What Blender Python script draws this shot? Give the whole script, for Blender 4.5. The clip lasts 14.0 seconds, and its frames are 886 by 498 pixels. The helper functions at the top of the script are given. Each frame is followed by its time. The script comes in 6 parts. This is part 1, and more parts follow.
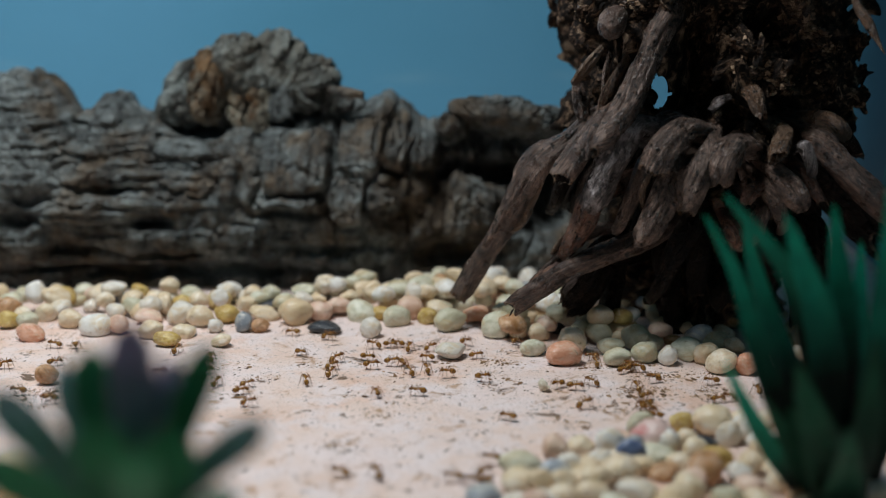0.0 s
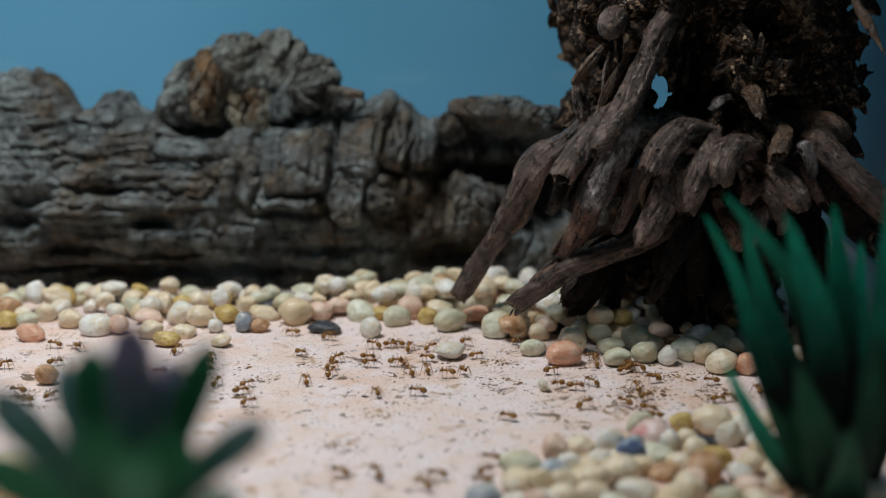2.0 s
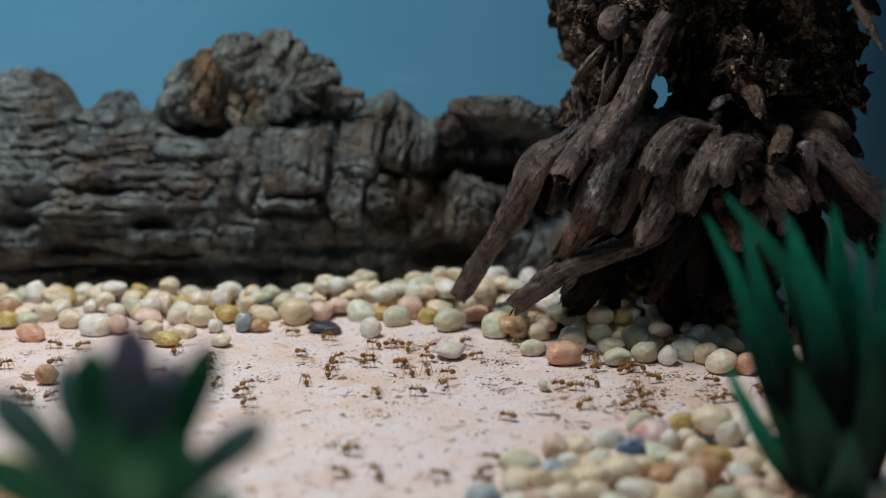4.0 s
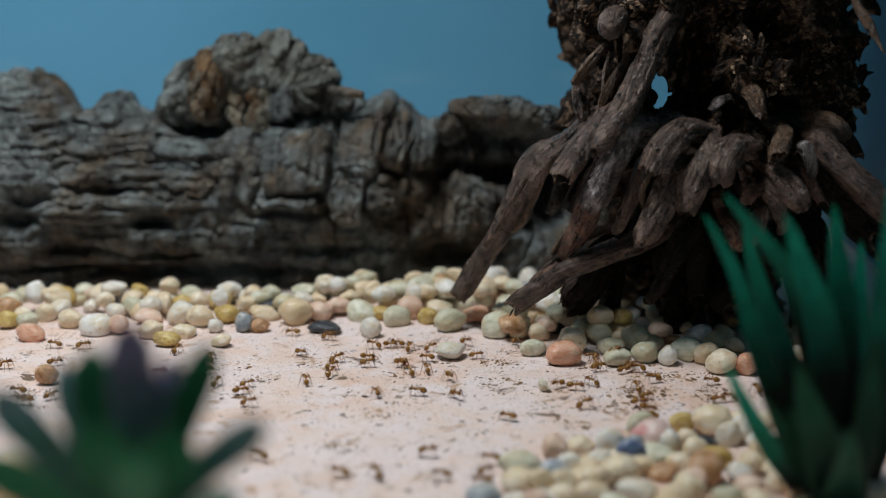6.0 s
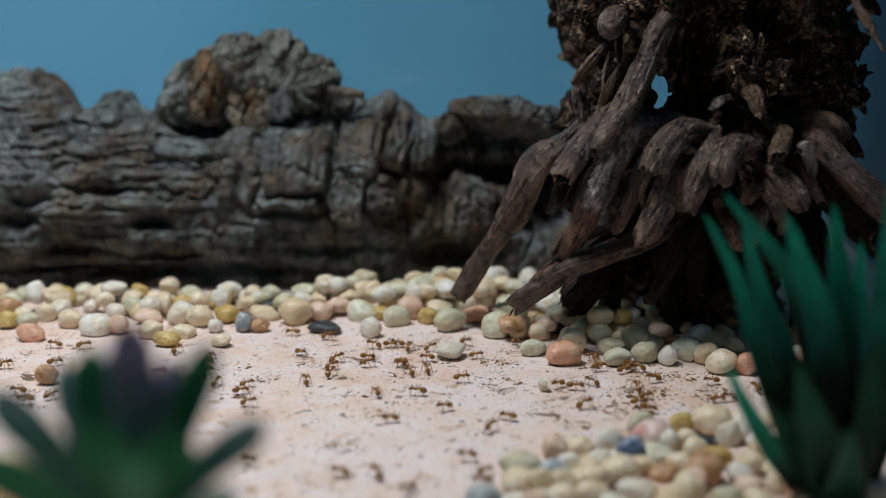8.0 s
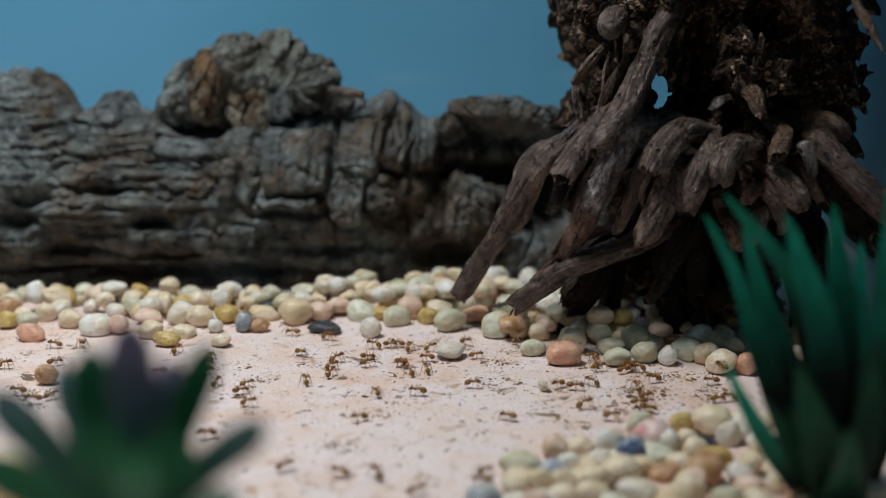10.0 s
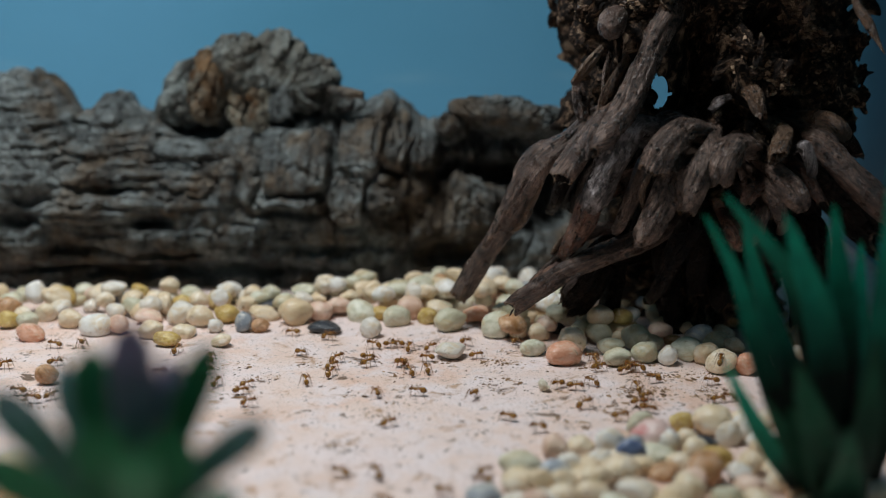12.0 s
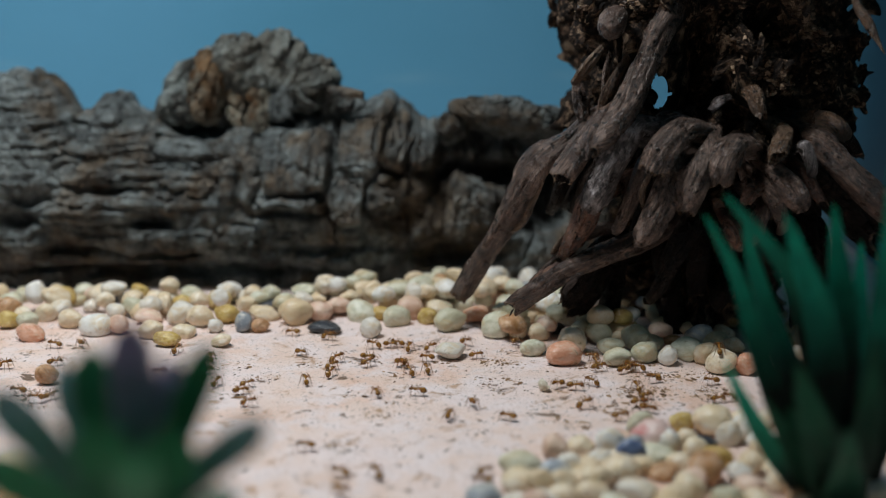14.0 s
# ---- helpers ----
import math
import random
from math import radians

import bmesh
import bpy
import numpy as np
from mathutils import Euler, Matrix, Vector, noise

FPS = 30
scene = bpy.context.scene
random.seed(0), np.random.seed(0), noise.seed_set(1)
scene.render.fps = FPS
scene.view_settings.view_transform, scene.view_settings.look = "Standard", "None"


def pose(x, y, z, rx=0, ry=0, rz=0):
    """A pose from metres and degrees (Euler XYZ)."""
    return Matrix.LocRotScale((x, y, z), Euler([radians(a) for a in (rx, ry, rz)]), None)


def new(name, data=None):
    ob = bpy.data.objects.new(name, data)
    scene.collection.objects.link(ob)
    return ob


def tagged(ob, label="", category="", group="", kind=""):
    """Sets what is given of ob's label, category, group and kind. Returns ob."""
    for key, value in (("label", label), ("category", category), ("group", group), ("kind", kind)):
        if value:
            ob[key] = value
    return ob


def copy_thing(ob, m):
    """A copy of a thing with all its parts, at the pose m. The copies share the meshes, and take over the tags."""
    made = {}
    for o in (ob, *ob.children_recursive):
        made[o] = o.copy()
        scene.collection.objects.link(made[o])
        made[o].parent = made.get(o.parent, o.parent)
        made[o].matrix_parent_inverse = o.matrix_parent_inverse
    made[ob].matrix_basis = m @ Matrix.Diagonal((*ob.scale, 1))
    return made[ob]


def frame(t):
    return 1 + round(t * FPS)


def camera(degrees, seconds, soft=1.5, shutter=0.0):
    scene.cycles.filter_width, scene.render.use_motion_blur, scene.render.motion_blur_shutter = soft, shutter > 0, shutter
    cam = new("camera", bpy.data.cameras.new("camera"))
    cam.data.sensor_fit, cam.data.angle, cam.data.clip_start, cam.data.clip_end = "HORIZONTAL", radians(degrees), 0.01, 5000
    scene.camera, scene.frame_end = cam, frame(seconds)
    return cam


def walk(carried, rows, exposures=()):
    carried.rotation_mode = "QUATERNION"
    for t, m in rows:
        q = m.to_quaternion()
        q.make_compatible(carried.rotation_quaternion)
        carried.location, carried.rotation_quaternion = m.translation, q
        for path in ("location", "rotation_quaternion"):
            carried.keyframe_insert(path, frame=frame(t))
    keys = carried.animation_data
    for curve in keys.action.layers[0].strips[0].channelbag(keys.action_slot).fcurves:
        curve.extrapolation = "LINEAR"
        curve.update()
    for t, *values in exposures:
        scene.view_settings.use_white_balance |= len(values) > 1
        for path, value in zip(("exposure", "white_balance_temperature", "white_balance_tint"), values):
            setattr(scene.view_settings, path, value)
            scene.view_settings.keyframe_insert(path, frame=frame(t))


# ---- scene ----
cam = camera(40, 14.0, soft=1.1, shutter=0.5)
# lens wide open: sharp at the open floor, soft at the plants and the back wall
cam.data.dof.use_dof = True
cam.data.dof.focus_distance = 0.368
cam.data.dof.aperture_fstop = 6.6
STAND = pose(0, 0, 0.118, 76.906, 0, 0)
walk(cam, [(0, STAND), (14.0, STAND)])

# ---- light: the lamp in the tank's hood, and the dim room ----
world = bpy.data.worlds.new("world")
scene.world = world
world.use_nodes = True
world.node_tree.nodes["Background"].inputs["Color"].default_value = (0.5, 0.6, 0.7, 1)
world.node_tree.nodes["Background"].inputs["Strength"].default_value = 0.1


def hood_lamp(name, x, y, z, w, d, watts, colour):
    data = bpy.data.lights.new(name, "AREA")
    data.shape, data.size, data.size_y, data.energy, data.color = "RECTANGLE", w, d, watts, colour
    ob = new(name, data)
    ob.matrix_world = pose(x, y, z, 0, 13, 0)  # tilted so less light falls on the east wall and the stump
    return ob


hood_lamp("hood_lamp", -0.165, 0.305, 0.50, 0.24, 0.14, 2.74, (0.940, 0.980, 1.0))
scene.view_settings.exposure = 0.0


# ---- materials ----
class Nodes:
    """Small helper to write node materials."""

    def __init__(self, name, rough=0.6, metal=0.0, spec=0.5):
        self.m = bpy.data.materials.new(name)
        self.m.use_nodes = True
        self.t = self.m.node_tree
        self.b = self.t.nodes["Principled BSDF"]
        self.b.inputs["Roughness"].default_value = rough
        self.b.inputs["Metallic"].default_value = metal
        self.b.inputs["Specular IOR Level"].default_value = spec
        self.tc = self.t.nodes.new("ShaderNodeTexCoord")
        self.oi = self.t.nodes.new("ShaderNodeObjectInfo")

    def link(self, a, b):
        self.t.links.new(a, b)

    def coords(self, kind="Object", scale=(1, 1, 1), shift=True):
        mp = self.t.nodes.new("ShaderNodeMapping")
        self.link(self.tc.outputs[kind], mp.inputs["Vector"])
        mp.inputs["Scale"].default_value = scale
        if shift:
            mul = self.t.nodes.new("ShaderNodeMath")
            mul.operation = "MULTIPLY"
            mul.inputs[1].default_value = 7.3
            self.link(self.oi.outputs["Random"], mul.inputs[0])
            self.link(mul.outputs[0], mp.inputs["Location"])
        return mp.outputs["Vector"]

    def noise(self, vec, scale, detail=4, rough=0.55, distort=0.0):
        n = self.t.nodes.new("ShaderNodeTexNoise")
        n.inputs["Scale"].default_value = scale
        n.inputs["Detail"].default_value = detail
        n.inputs["Roughness"].default_value = rough
        n.inputs["Distortion"].default_value = distort
        self.link(vec, n.inputs["Vector"])
        return n.outputs["Fac"]

    def ramp(self, fac, stops):
        r = self.t.nodes.new("ShaderNodeValToRGB")
        e = r.color_ramp.elements
        while len(e) < len(stops):
            e.new(0.5)
        for el, (at, col) in zip(e, stops):
            el.position = at
            el.color = (*col, 1) if isinstance(col, tuple) else (col, col, col, 1)
        self.link(fac, r.inputs["Fac"])
        return r.outputs["Color"]

    def mix(self, fac, a, b, mode="MIX"):
        x = self.t.nodes.new("ShaderNodeMix")
        x.data_type, x.blend_type = "RGBA", mode
        for sock, val in ((x.inputs[0], fac), (x.inputs[6], a), (x.inputs[7], b)):
            if isinstance(val, (int, float)):
                sock.default_value = val
            elif isinstance(val, tuple):
                sock.default_value = (*val, 1)
            else:
                self.link(val, sock)
        return x.outputs[2]

    def colour(self, c):
        if isinstance(c, tuple):
            self.b.inputs["Base Color"].default_value = (*c, 1)
        else:
            self.link(c, self.b.inputs["Base Color"])
        return self

    def rough(self, c):
        self.link(c, self.b.inputs["Roughness"])
        return self

    def bump(self, h, dist, strength=1.0):
        n = self.t.nodes.new("ShaderNodeBump")
        n.inputs["Distance"].default_value = dist
        n.inputs["Strength"].default_value = strength
        self.link(h, n.inputs["Height"])
        prev = self.b.inputs["Normal"].links
        if prev:
            self.link(prev[0].from_socket, n.inputs["Normal"])
        self.link(n.outputs["Normal"], self.b.inputs["Normal"])
        return self


def floor_material():
    n = Nodes("sandy_plaster", 0.75, spec=0.3)
    v = n.coords(shift=False)
    base = n.ramp(n.noise(v, 24, 5, 0.6), [(0.36, (0.785, 0.545, 0.435)), (0.5, (0.825, 0.640, 0.555)), (0.64, (0.85, 0.695, 0.65))])
    pale = n.ramp(n.noise(v, 75, 5, 0.65), [(0.44, 0.0), (0.6, 0.9)])
    c = n.mix(pale, base, (0.85, 0.725, 0.70))
    tan = n.ramp(n.noise(v, 130, 6, 0.7, 0.8), [(0.575, 0.0), (0.64, 0.75)])
    c = n.mix(tan, c, (0.46, 0.27, 0.15))
    crust = n.ramp(n.noise(v, 85, 6, 0.75, 0.5), [(0.610, 0.0), (0.65, 0.9)])
    c = n.mix(crust, c, (0.11, 0.065, 0.035))
    speck = n.ramp(n.noise(v, 300, 4, 0.65, 0.4), [(0.622, 0.0), (0.66, 0.9)])
    c = n.mix(speck, c, (0.13, 0.075, 0.04))
    grit = n.ramp(n.noise(v, 1100, 3, 0.6), [(0.60, 0.0), (0.68, 0.6)])
    c = n.mix(grit, c, (0.22, 0.14, 0.08))
    n.colour(c)
    n.bump(n.noise(v, 120, 6, 0.6), 0.0016).bump(n.noise(v, 800, 5, 0.65), 0.0005)
    return n.m


def back_material():
    n = Nodes("blue_backing", 0.45)
    v = n.coords(shift=False)
    cloud = n.noise(v, 5, 3)
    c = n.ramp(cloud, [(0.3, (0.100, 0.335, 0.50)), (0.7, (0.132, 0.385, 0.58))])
    # pale stretched streaks: lamp reflections painted into the wall's colour
    reflection = n.ramp(n.noise(n.coords("Object", (12, 1, 55), False), 1.0, 3, 0.5), [(0.60, 0.0), (0.74, 0.45)])
    n.colour(n.mix(reflection, c, (0.26, 0.50, 0.62)))
    n.bump(n.noise(v, 60, 3), 0.0005)
    return n.m


def plain_wall_material(name, col):
    n = Nodes(name, 0.6)
    v = n.coords(shift=False)
    n.colour(n.mix(n.ramp(n.noise(v, 14, 4), [(0.3, 0.0), (0.7, 1.0)]), col, tuple(k * 0.8 for k in col)))
    n.bump(n.noise(v, 200, 3), 0.0004)
    return n.m


def cork_material(name="weathered_cork", tone=(1, 1, 1), streak=0.68):
    n = Nodes(name, 0.85, spec=0.2)
    v = n.coords(shift=False)
    fibre = n.coords("Object", (1, 1, 0.45), False)
    grey = n.ramp(n.noise(fibre, 90, 7, 0.72), [(0.34, (0.062, 0.066, 0.064)), (0.48, (0.185, 0.207, 0.205)), (0.63, (0.385, 0.425, 0.415))])
    warm = n.ramp(n.noise(v, 26, 6, 0.68), [(0.47, 0.0), (0.58, streak)])
    c = n.mix(warm, grey, n.ramp(n.noise(v, 110, 5, 0.65), [(0.36, (0.060, 0.040, 0.026)), (0.64, (0.30, 0.205, 0.120))]))
    pit = n.ramp(n.noise(n.coords("Object", (0.8, 1, 2.0), False), 230, 6, 0.7, 0.5), [(0.36, 0.7), (0.47, 0.0)])
    c = n.mix(pit, c, (0.045, 0.036, 0.028))
    n.colour(n.mix(1.0, c, tone, "MULTIPLY"))
    n.bump(n.noise(n.coords("Object", (0.9, 1, 1.8), False), 170, 8, 0.75), 0.005).bump(n.noise(v, 500, 5, 0.7), 0.0015)
    return n.m


def root_material(name, lo, mid, hi, wear=0.5, gloss=0.65):
    """Weathered wood: long grain along the root, dark splits, worn pale patches, bore holes."""
    n = Nodes(name, 0.5, spec=gloss)
    g = n.coords("UV", (1, 0.10, 1))
    v = n.coords()
    grain = n.noise(g, 1900, 4, 0.6, 0.25)
    broad = n.noise(v, 130, 7, 0.75)
    c = n.ramp(n.mix(0.50, grain, broad), [(0.40, lo), (0.475, mid), (0.525, mid), (0.61, hi)])
    own = n.ramp(n.oi.outputs["Random"], [(0.0, 0.0), (1.0, 0.5)])
    c = n.mix(own, c, n.ramp(grain, [(0.36, tuple(1.4 * k for k in lo)), (0.64, tuple(k * w for k, w in zip(mid, (1.35, 1.0, 0.8))))]))
    worn = n.ramp(n.noise(v, 95, 6, 0.7), [(0.53, 0.0), (0.66, wear)])
    c = n.mix(worn, c, tuple(1.1 * k + 0.03 for k in hi))
    dirt = n.ramp(n.noise(v, 150, 5, 0.65), [(0.36, 0.8), (0.45, 0.0)])
    c = n.mix(dirt, c, tuple(0.8 * k for k in lo))
    crack = n.ramp(n.noise(n.coords("UV", (1, 0.06, 1)), 480, 4, 0.6, 0.5), [(0.488, 0.0), (0.497, 0.8), (0.503, 0.8), (0.512, 0.0)])
    c = n.mix(crack, c, tuple(0.4 * k for k in lo))
    hole = n.ramp(n.noise(v, 420, 1, 0.4), [(0.29, 1.0), (0.33, 0.0)])
    c = n.mix(hole, c, (0.010, 0.007, 0.005))
    n.colour(c)
    n.rough(n.ramp(n.noise(v, 160, 3), [(0.38, 0.22), (0.62, 0.42)]))
    n.bump(grain, 0.0010).bump(n.noise(v, 240, 6, 0.70), 0.0026).bump(n.noise(v, 1000, 4, 0.65), 0.0010)
    return n.m


def bark_material(name="crumbled_bark", k=1.0):
    """k: how many metres the object's own unit stands for."""
    n = Nodes(name, 0.8, spec=0.3)
    v = n.coords("Object", (k, k, k))
    c = n.ramp(n.noise(v, 190, 6, 0.7, 0.5), [(0.37, (0.004, 0.0026, 0.002)), (0.48, (0.026, 0.016, 0.011)), (0.55, (0.17, 0.104, 0.066)), (0.62, (0.56, 0.39, 0.26))])
    c = n.mix(n.ramp(n.noise(v, 60, 4), [(0.5, 0.0), (0.65, 0.8)]), c, (0.010, 0.006, 0.004))
    n.colour(c)
    n.bump(n.noise(v, 260, 7, 0.75), 0.006).bump(n.noise(v, 1100, 4, 0.65), 0.0014)
    return n.m


def pebble_material(name, a, b, vein, k=1.0, loose=True):
    """A polished stone; k: noise per unit of the object, loose: each object has its own shade."""
    n = Nodes(name, 0.42, spec=0.45)
    v = n.coords("Object", (k, k, k), loose)
    if loose:
        own = n.oi.outputs["Random"]
    else:
        own = n.t.nodes.new("ShaderNodeNewGeometry").outputs["Random Per Island"]
    c = n.ramp(n.noise(v, 1.3, 5, 0.6), [(0.38, a), (0.62, b)])
    c = n.mix(n.ramp(own, [(0.0, 0.0), (0.45, 0.05), (1.0, 0.75)]), c, tuple(q * w for q, w in zip(a, (0.90, 0.84, 0.76))))
    stain = n.ramp(n.noise(v, 0.9, 6, 0.7, 0.8), [(0.49, 0.0), (0.60, 0.7)])
    c = n.mix(stain, c, vein)
    crack = n.ramp(n.noise(v, 2.4, 6, 0.75, 1.0), [(0.60, 0.0), (0.68, 0.7)])
    c = n.mix(crack, c, tuple(q * 0.45 for q in vein))
    chalk = n.ramp(n.noise(v, 3.1, 4, 0.6), [(0.58, 0.0), (0.68, 0.35)])
    c = n.mix(chalk, c, (0.82, 0.80, 0.74))
    n.colour(c)
    n.rough(n.ramp(n.noise(v, 2.0, 4), [(0.35, 0.18), (0.65, 0.5)]))
    n.bump(n.noise(v, 2.2, 6, 0.65), 0.0004)
    return n.m


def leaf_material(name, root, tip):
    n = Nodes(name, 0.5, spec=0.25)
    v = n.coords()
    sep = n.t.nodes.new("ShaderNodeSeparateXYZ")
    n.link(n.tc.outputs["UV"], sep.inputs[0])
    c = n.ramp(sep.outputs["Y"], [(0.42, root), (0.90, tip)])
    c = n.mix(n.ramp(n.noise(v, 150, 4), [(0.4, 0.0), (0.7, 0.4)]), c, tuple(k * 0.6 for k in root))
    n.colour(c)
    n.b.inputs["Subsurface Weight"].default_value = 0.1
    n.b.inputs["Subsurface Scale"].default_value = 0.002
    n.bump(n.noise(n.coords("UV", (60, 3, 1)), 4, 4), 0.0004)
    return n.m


def ant_material(name, a, b, rough=0.38):
    n = Nodes(name, rough, spec=0.5)
    v = n.coords()
    n.colour(n.ramp(n.noise(v, 900, 3), [(0.35, a), (0.7, b)]))
    n.b.inputs["Subsurface Weight"].default_value = 0.15
    n.b.inputs["Subsurface Scale"].default_value = 0.0006
    n.bump(n.noise(v, 4000, 2), 0.00004)
    return n.m


FLOOR, BACK, CORK, BARK, CHIP, CHIP_PALE = floor_material(), back_material(), cork_material(), bark_material(), bark_material("bark_chip", 0.006), bark_material("pale_bark_chip", 0.011)
CORK_GREY = cork_material("grey_cork", (1.25, 1.25, 1.20), 0.25)
CORK_BROWN = cork_material("brown_cork", (1.45, 1.22, 0.98), 1.0)
rotten = Nodes("rotten_wood_crumbs", 0.6, spec=0.4)
rotten.colour(rotten.ramp(rotten.t.nodes.new("ShaderNodeNewGeometry").outputs["Random Per Island"], [(0.0, (0.03, 0.016, 0.009)), (0.5, (0.11, 0.062, 0.036)), (0.85, (0.25, 0.155, 0.092)), (1.0, (0.50, 0.36, 0.24))]))
ROT_CRUMB = rotten.m
# the tank's blue, darkened: the side walls' shade is in the paint
SIDE = plain_wall_material("shaded_side_wall_paint", (0.028, 0.112, 0.160))
HOOD = plain_wall_material("hood_paint", (0.03, 0.03, 0.033))
ROOT = root_material("root_wood", (0.014, 0.0080, 0.0058), (0.122, 0.080, 0.061), (0.43, 0.300, 0.238))
ROOT_GREY = root_material("grey_root_wood", (0.014, 0.0108, 0.0100), (0.135, 0.112, 0.108), (0.58, 0.515, 0.51), 0.8)
ROOT_RED = root_material("reddish_root_wood", (0.016, 0.007, 0.0048), (0.155, 0.073, 0.046), (0.45, 0.25, 0.165))
# root wood darkened: shade under, between and inside the roots as colour
ROOT_SHADED = root_material("shaded_root_wood", (0.004, 0.0025, 0.0018), (0.016, 0.0100, 0.0072), (0.065, 0.042, 0.031), 0.15, 0.15)
SPLIT = root_material("split_pale_wood", (0.035, 0.019, 0.011), (0.17, 0.105, 0.064), (0.42, 0.30, 0.21))
TONES = {
    "cream": ("cream_stone", (0.75, 0.60, 0.38), (0.89, 0.80, 0.66), (0.72, 0.53, 0.32)),
    "green": ("grey_green_stone", (0.54, 0.53, 0.38), (0.79, 0.77, 0.63), (0.58, 0.46, 0.26)),
    "ochre": ("ochre_stone", (0.55, 0.38, 0.10), (0.76, 0.60, 0.26), (0.42, 0.25, 0.07)),
    "pink": ("pale_pink_stone", (0.70, 0.43, 0.31), (0.83, 0.63, 0.51), (0.76, 0.58, 0.42)),
    "salmon": ("salmon_stone", (0.64, 0.29, 0.17), (0.78, 0.45, 0.31), (0.76, 0.58, 0.42)),
    "white": ("white_stone", (0.76, 0.73, 0.66), (0.88, 0.87, 0.83), (0.70, 0.55, 0.34)),
    "grey": ("grey_stone", (0.21, 0.25, 0.30), (0.47, 0.50, 0.53), (0.66, 0.62, 0.52)),
    "rust": ("rust_brown_stone", (0.44, 0.22, 0.09), (0.68, 0.44, 0.26), (0.30, 0.15, 0.06)),
    "red": ("red_veined_stone", (0.74, 0.50, 0.46), (0.86, 0.76, 0.72), (0.58, 0.10, 0.10)),
    "blue": ("dark_blue_stone", (0.05, 0.08, 0.17), (0.16, 0.22, 0.36), (0.40, 0.44, 0.52)),
    "slate": ("dark_slate_stone", (0.022, 0.026, 0.034), (0.06, 0.066, 0.078), (0.10, 0.10, 0.10)),
}
PEBBLES = {key: pebble_material(*val) for key, val in TONES.items()}
# leaf bases near black: shade low in the plant put into the colour
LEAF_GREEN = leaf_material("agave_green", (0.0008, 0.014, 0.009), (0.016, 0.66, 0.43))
# agave green darkened: shade on the lower leaves held in the colour
LEAF_SHADED = leaf_material("shaded_agave_green", (0.002, 0.018, 0.010), (0.010, 0.15, 0.075))
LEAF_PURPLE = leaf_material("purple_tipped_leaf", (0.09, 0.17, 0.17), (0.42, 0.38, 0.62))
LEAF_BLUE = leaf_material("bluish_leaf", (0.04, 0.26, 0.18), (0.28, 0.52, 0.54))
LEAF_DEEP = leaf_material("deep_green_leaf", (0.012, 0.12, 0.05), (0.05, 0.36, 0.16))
ANT_BODY = ant_material("amber_chitin", (0.24, 0.100, 0.014), (0.46, 0.22, 0.040), 0.22)
ANT_HEAD = ant_material("brown_chitin", (0.09, 0.032, 0.007), (0.26, 0.105, 0.020), 0.25)


def gaster_material():
    """Amber rings that darken to the tip of the gaster."""
    n = Nodes("ringed_chitin", 0.16)
    sep = n.t.nodes.new("ShaderNodeSeparateXYZ")
    n.link(n.tc.outputs["Object"], sep.inputs[0])
    ring = n.t.nodes.new("ShaderNodeMath")
    ring.operation, ring.inputs[1].default_value = "MULTIPLY", 13000.0
    n.link(sep.outputs["X"], ring.inputs[0])
    wave = n.t.nodes.new("ShaderNodeMath")
    wave.operation = "SINE"
    n.link(ring.outputs[0], wave.inputs[0])
    c = n.ramp(wave.outputs[0], [(0.20, (0.42, 0.205, 0.042)), (0.70, (0.060, 0.021, 0.006))])
    tip = n.t.nodes.new("ShaderNodeMapRange")
    tip.inputs["From Min"].default_value, tip.inputs["From Max"].default_value = -0.0024, -0.0036
    n.link(sep.outputs["X"], tip.inputs["Value"])
    n.colour(n.mix(tip.outputs[0], c, (0.045, 0.018, 0.008)))
    return n.m


ANT_GASTER = gaster_material()
ANT_LEG = ant_material("leg_chitin", (0.16, 0.070, 0.014), (0.32, 0.155, 0.034))


# ---- mesh helpers ----
def mesh_of(name, verts, faces, material, smooth=True, uvs=None):
    me = bpy.data.meshes.new(name)
    me.from_pydata(verts, [], faces)
    me.materials.append(material)
    if uvs is not None:
        layer = me.uv_layers.new(name="uv")
        loops = np.empty(len(me.loops), dtype=np.int32)
        me.loops.foreach_get("vertex_index", loops)
        layer.data.foreach_set("uv", np.asarray(uvs, dtype=np.float32)[loops].ravel())
    if smooth:
        me.polygons.foreach_set("use_smooth", [True] * len(me.polygons))
    me.update()
    return me


def part(name, me, parent, label="", m=None):
    ob = new(name, me)
    ob.parent = parent
    if m is not None:
        ob.matrix_basis = m
    if label:
        ob["label"] = label
    return ob


def grid_faces(rows, cols, wrap=False):
    out = []
    for i in range(rows - 1):
        for j in range(cols if wrap else cols - 1):
            k = (j + 1) % cols
            out.append((i * cols + j, i * cols + k, (i + 1) * cols + k, (i + 1) * cols + j))
    return out


def spline(points, count):
    """Catmull-Rom through the points, evenly in parameter."""
    p = [Vector(q) for q in points]
    p = [p[0] * 2 - p[1]] + p + [p[-1] * 2 - p[-2]]
    out = []
    segs = len(p) - 3
    for i in range(count):
        u = i / (count - 1) * segs
        k = min(int(u), segs - 1)
        u -= k
        a, b, c, d = p[k:k + 4]
        out.append(0.5 * (2 * b + (c - a) * u + (2 * a - 5 * b + 4 * c - d) * u * u + (3 * b - a - 3 * c + d) * u ** 3))
    return out


def lerp(stops, x):
    return float(np.interp(x, [s[0] for s in stops], [s[1] for s in stops]))


def swell(radii, count):
    """Radii drawn out smoothly to count values."""
    return [max(0.00002, v.x) for v in spline([(r, 0, 0) for r in radii], count)]


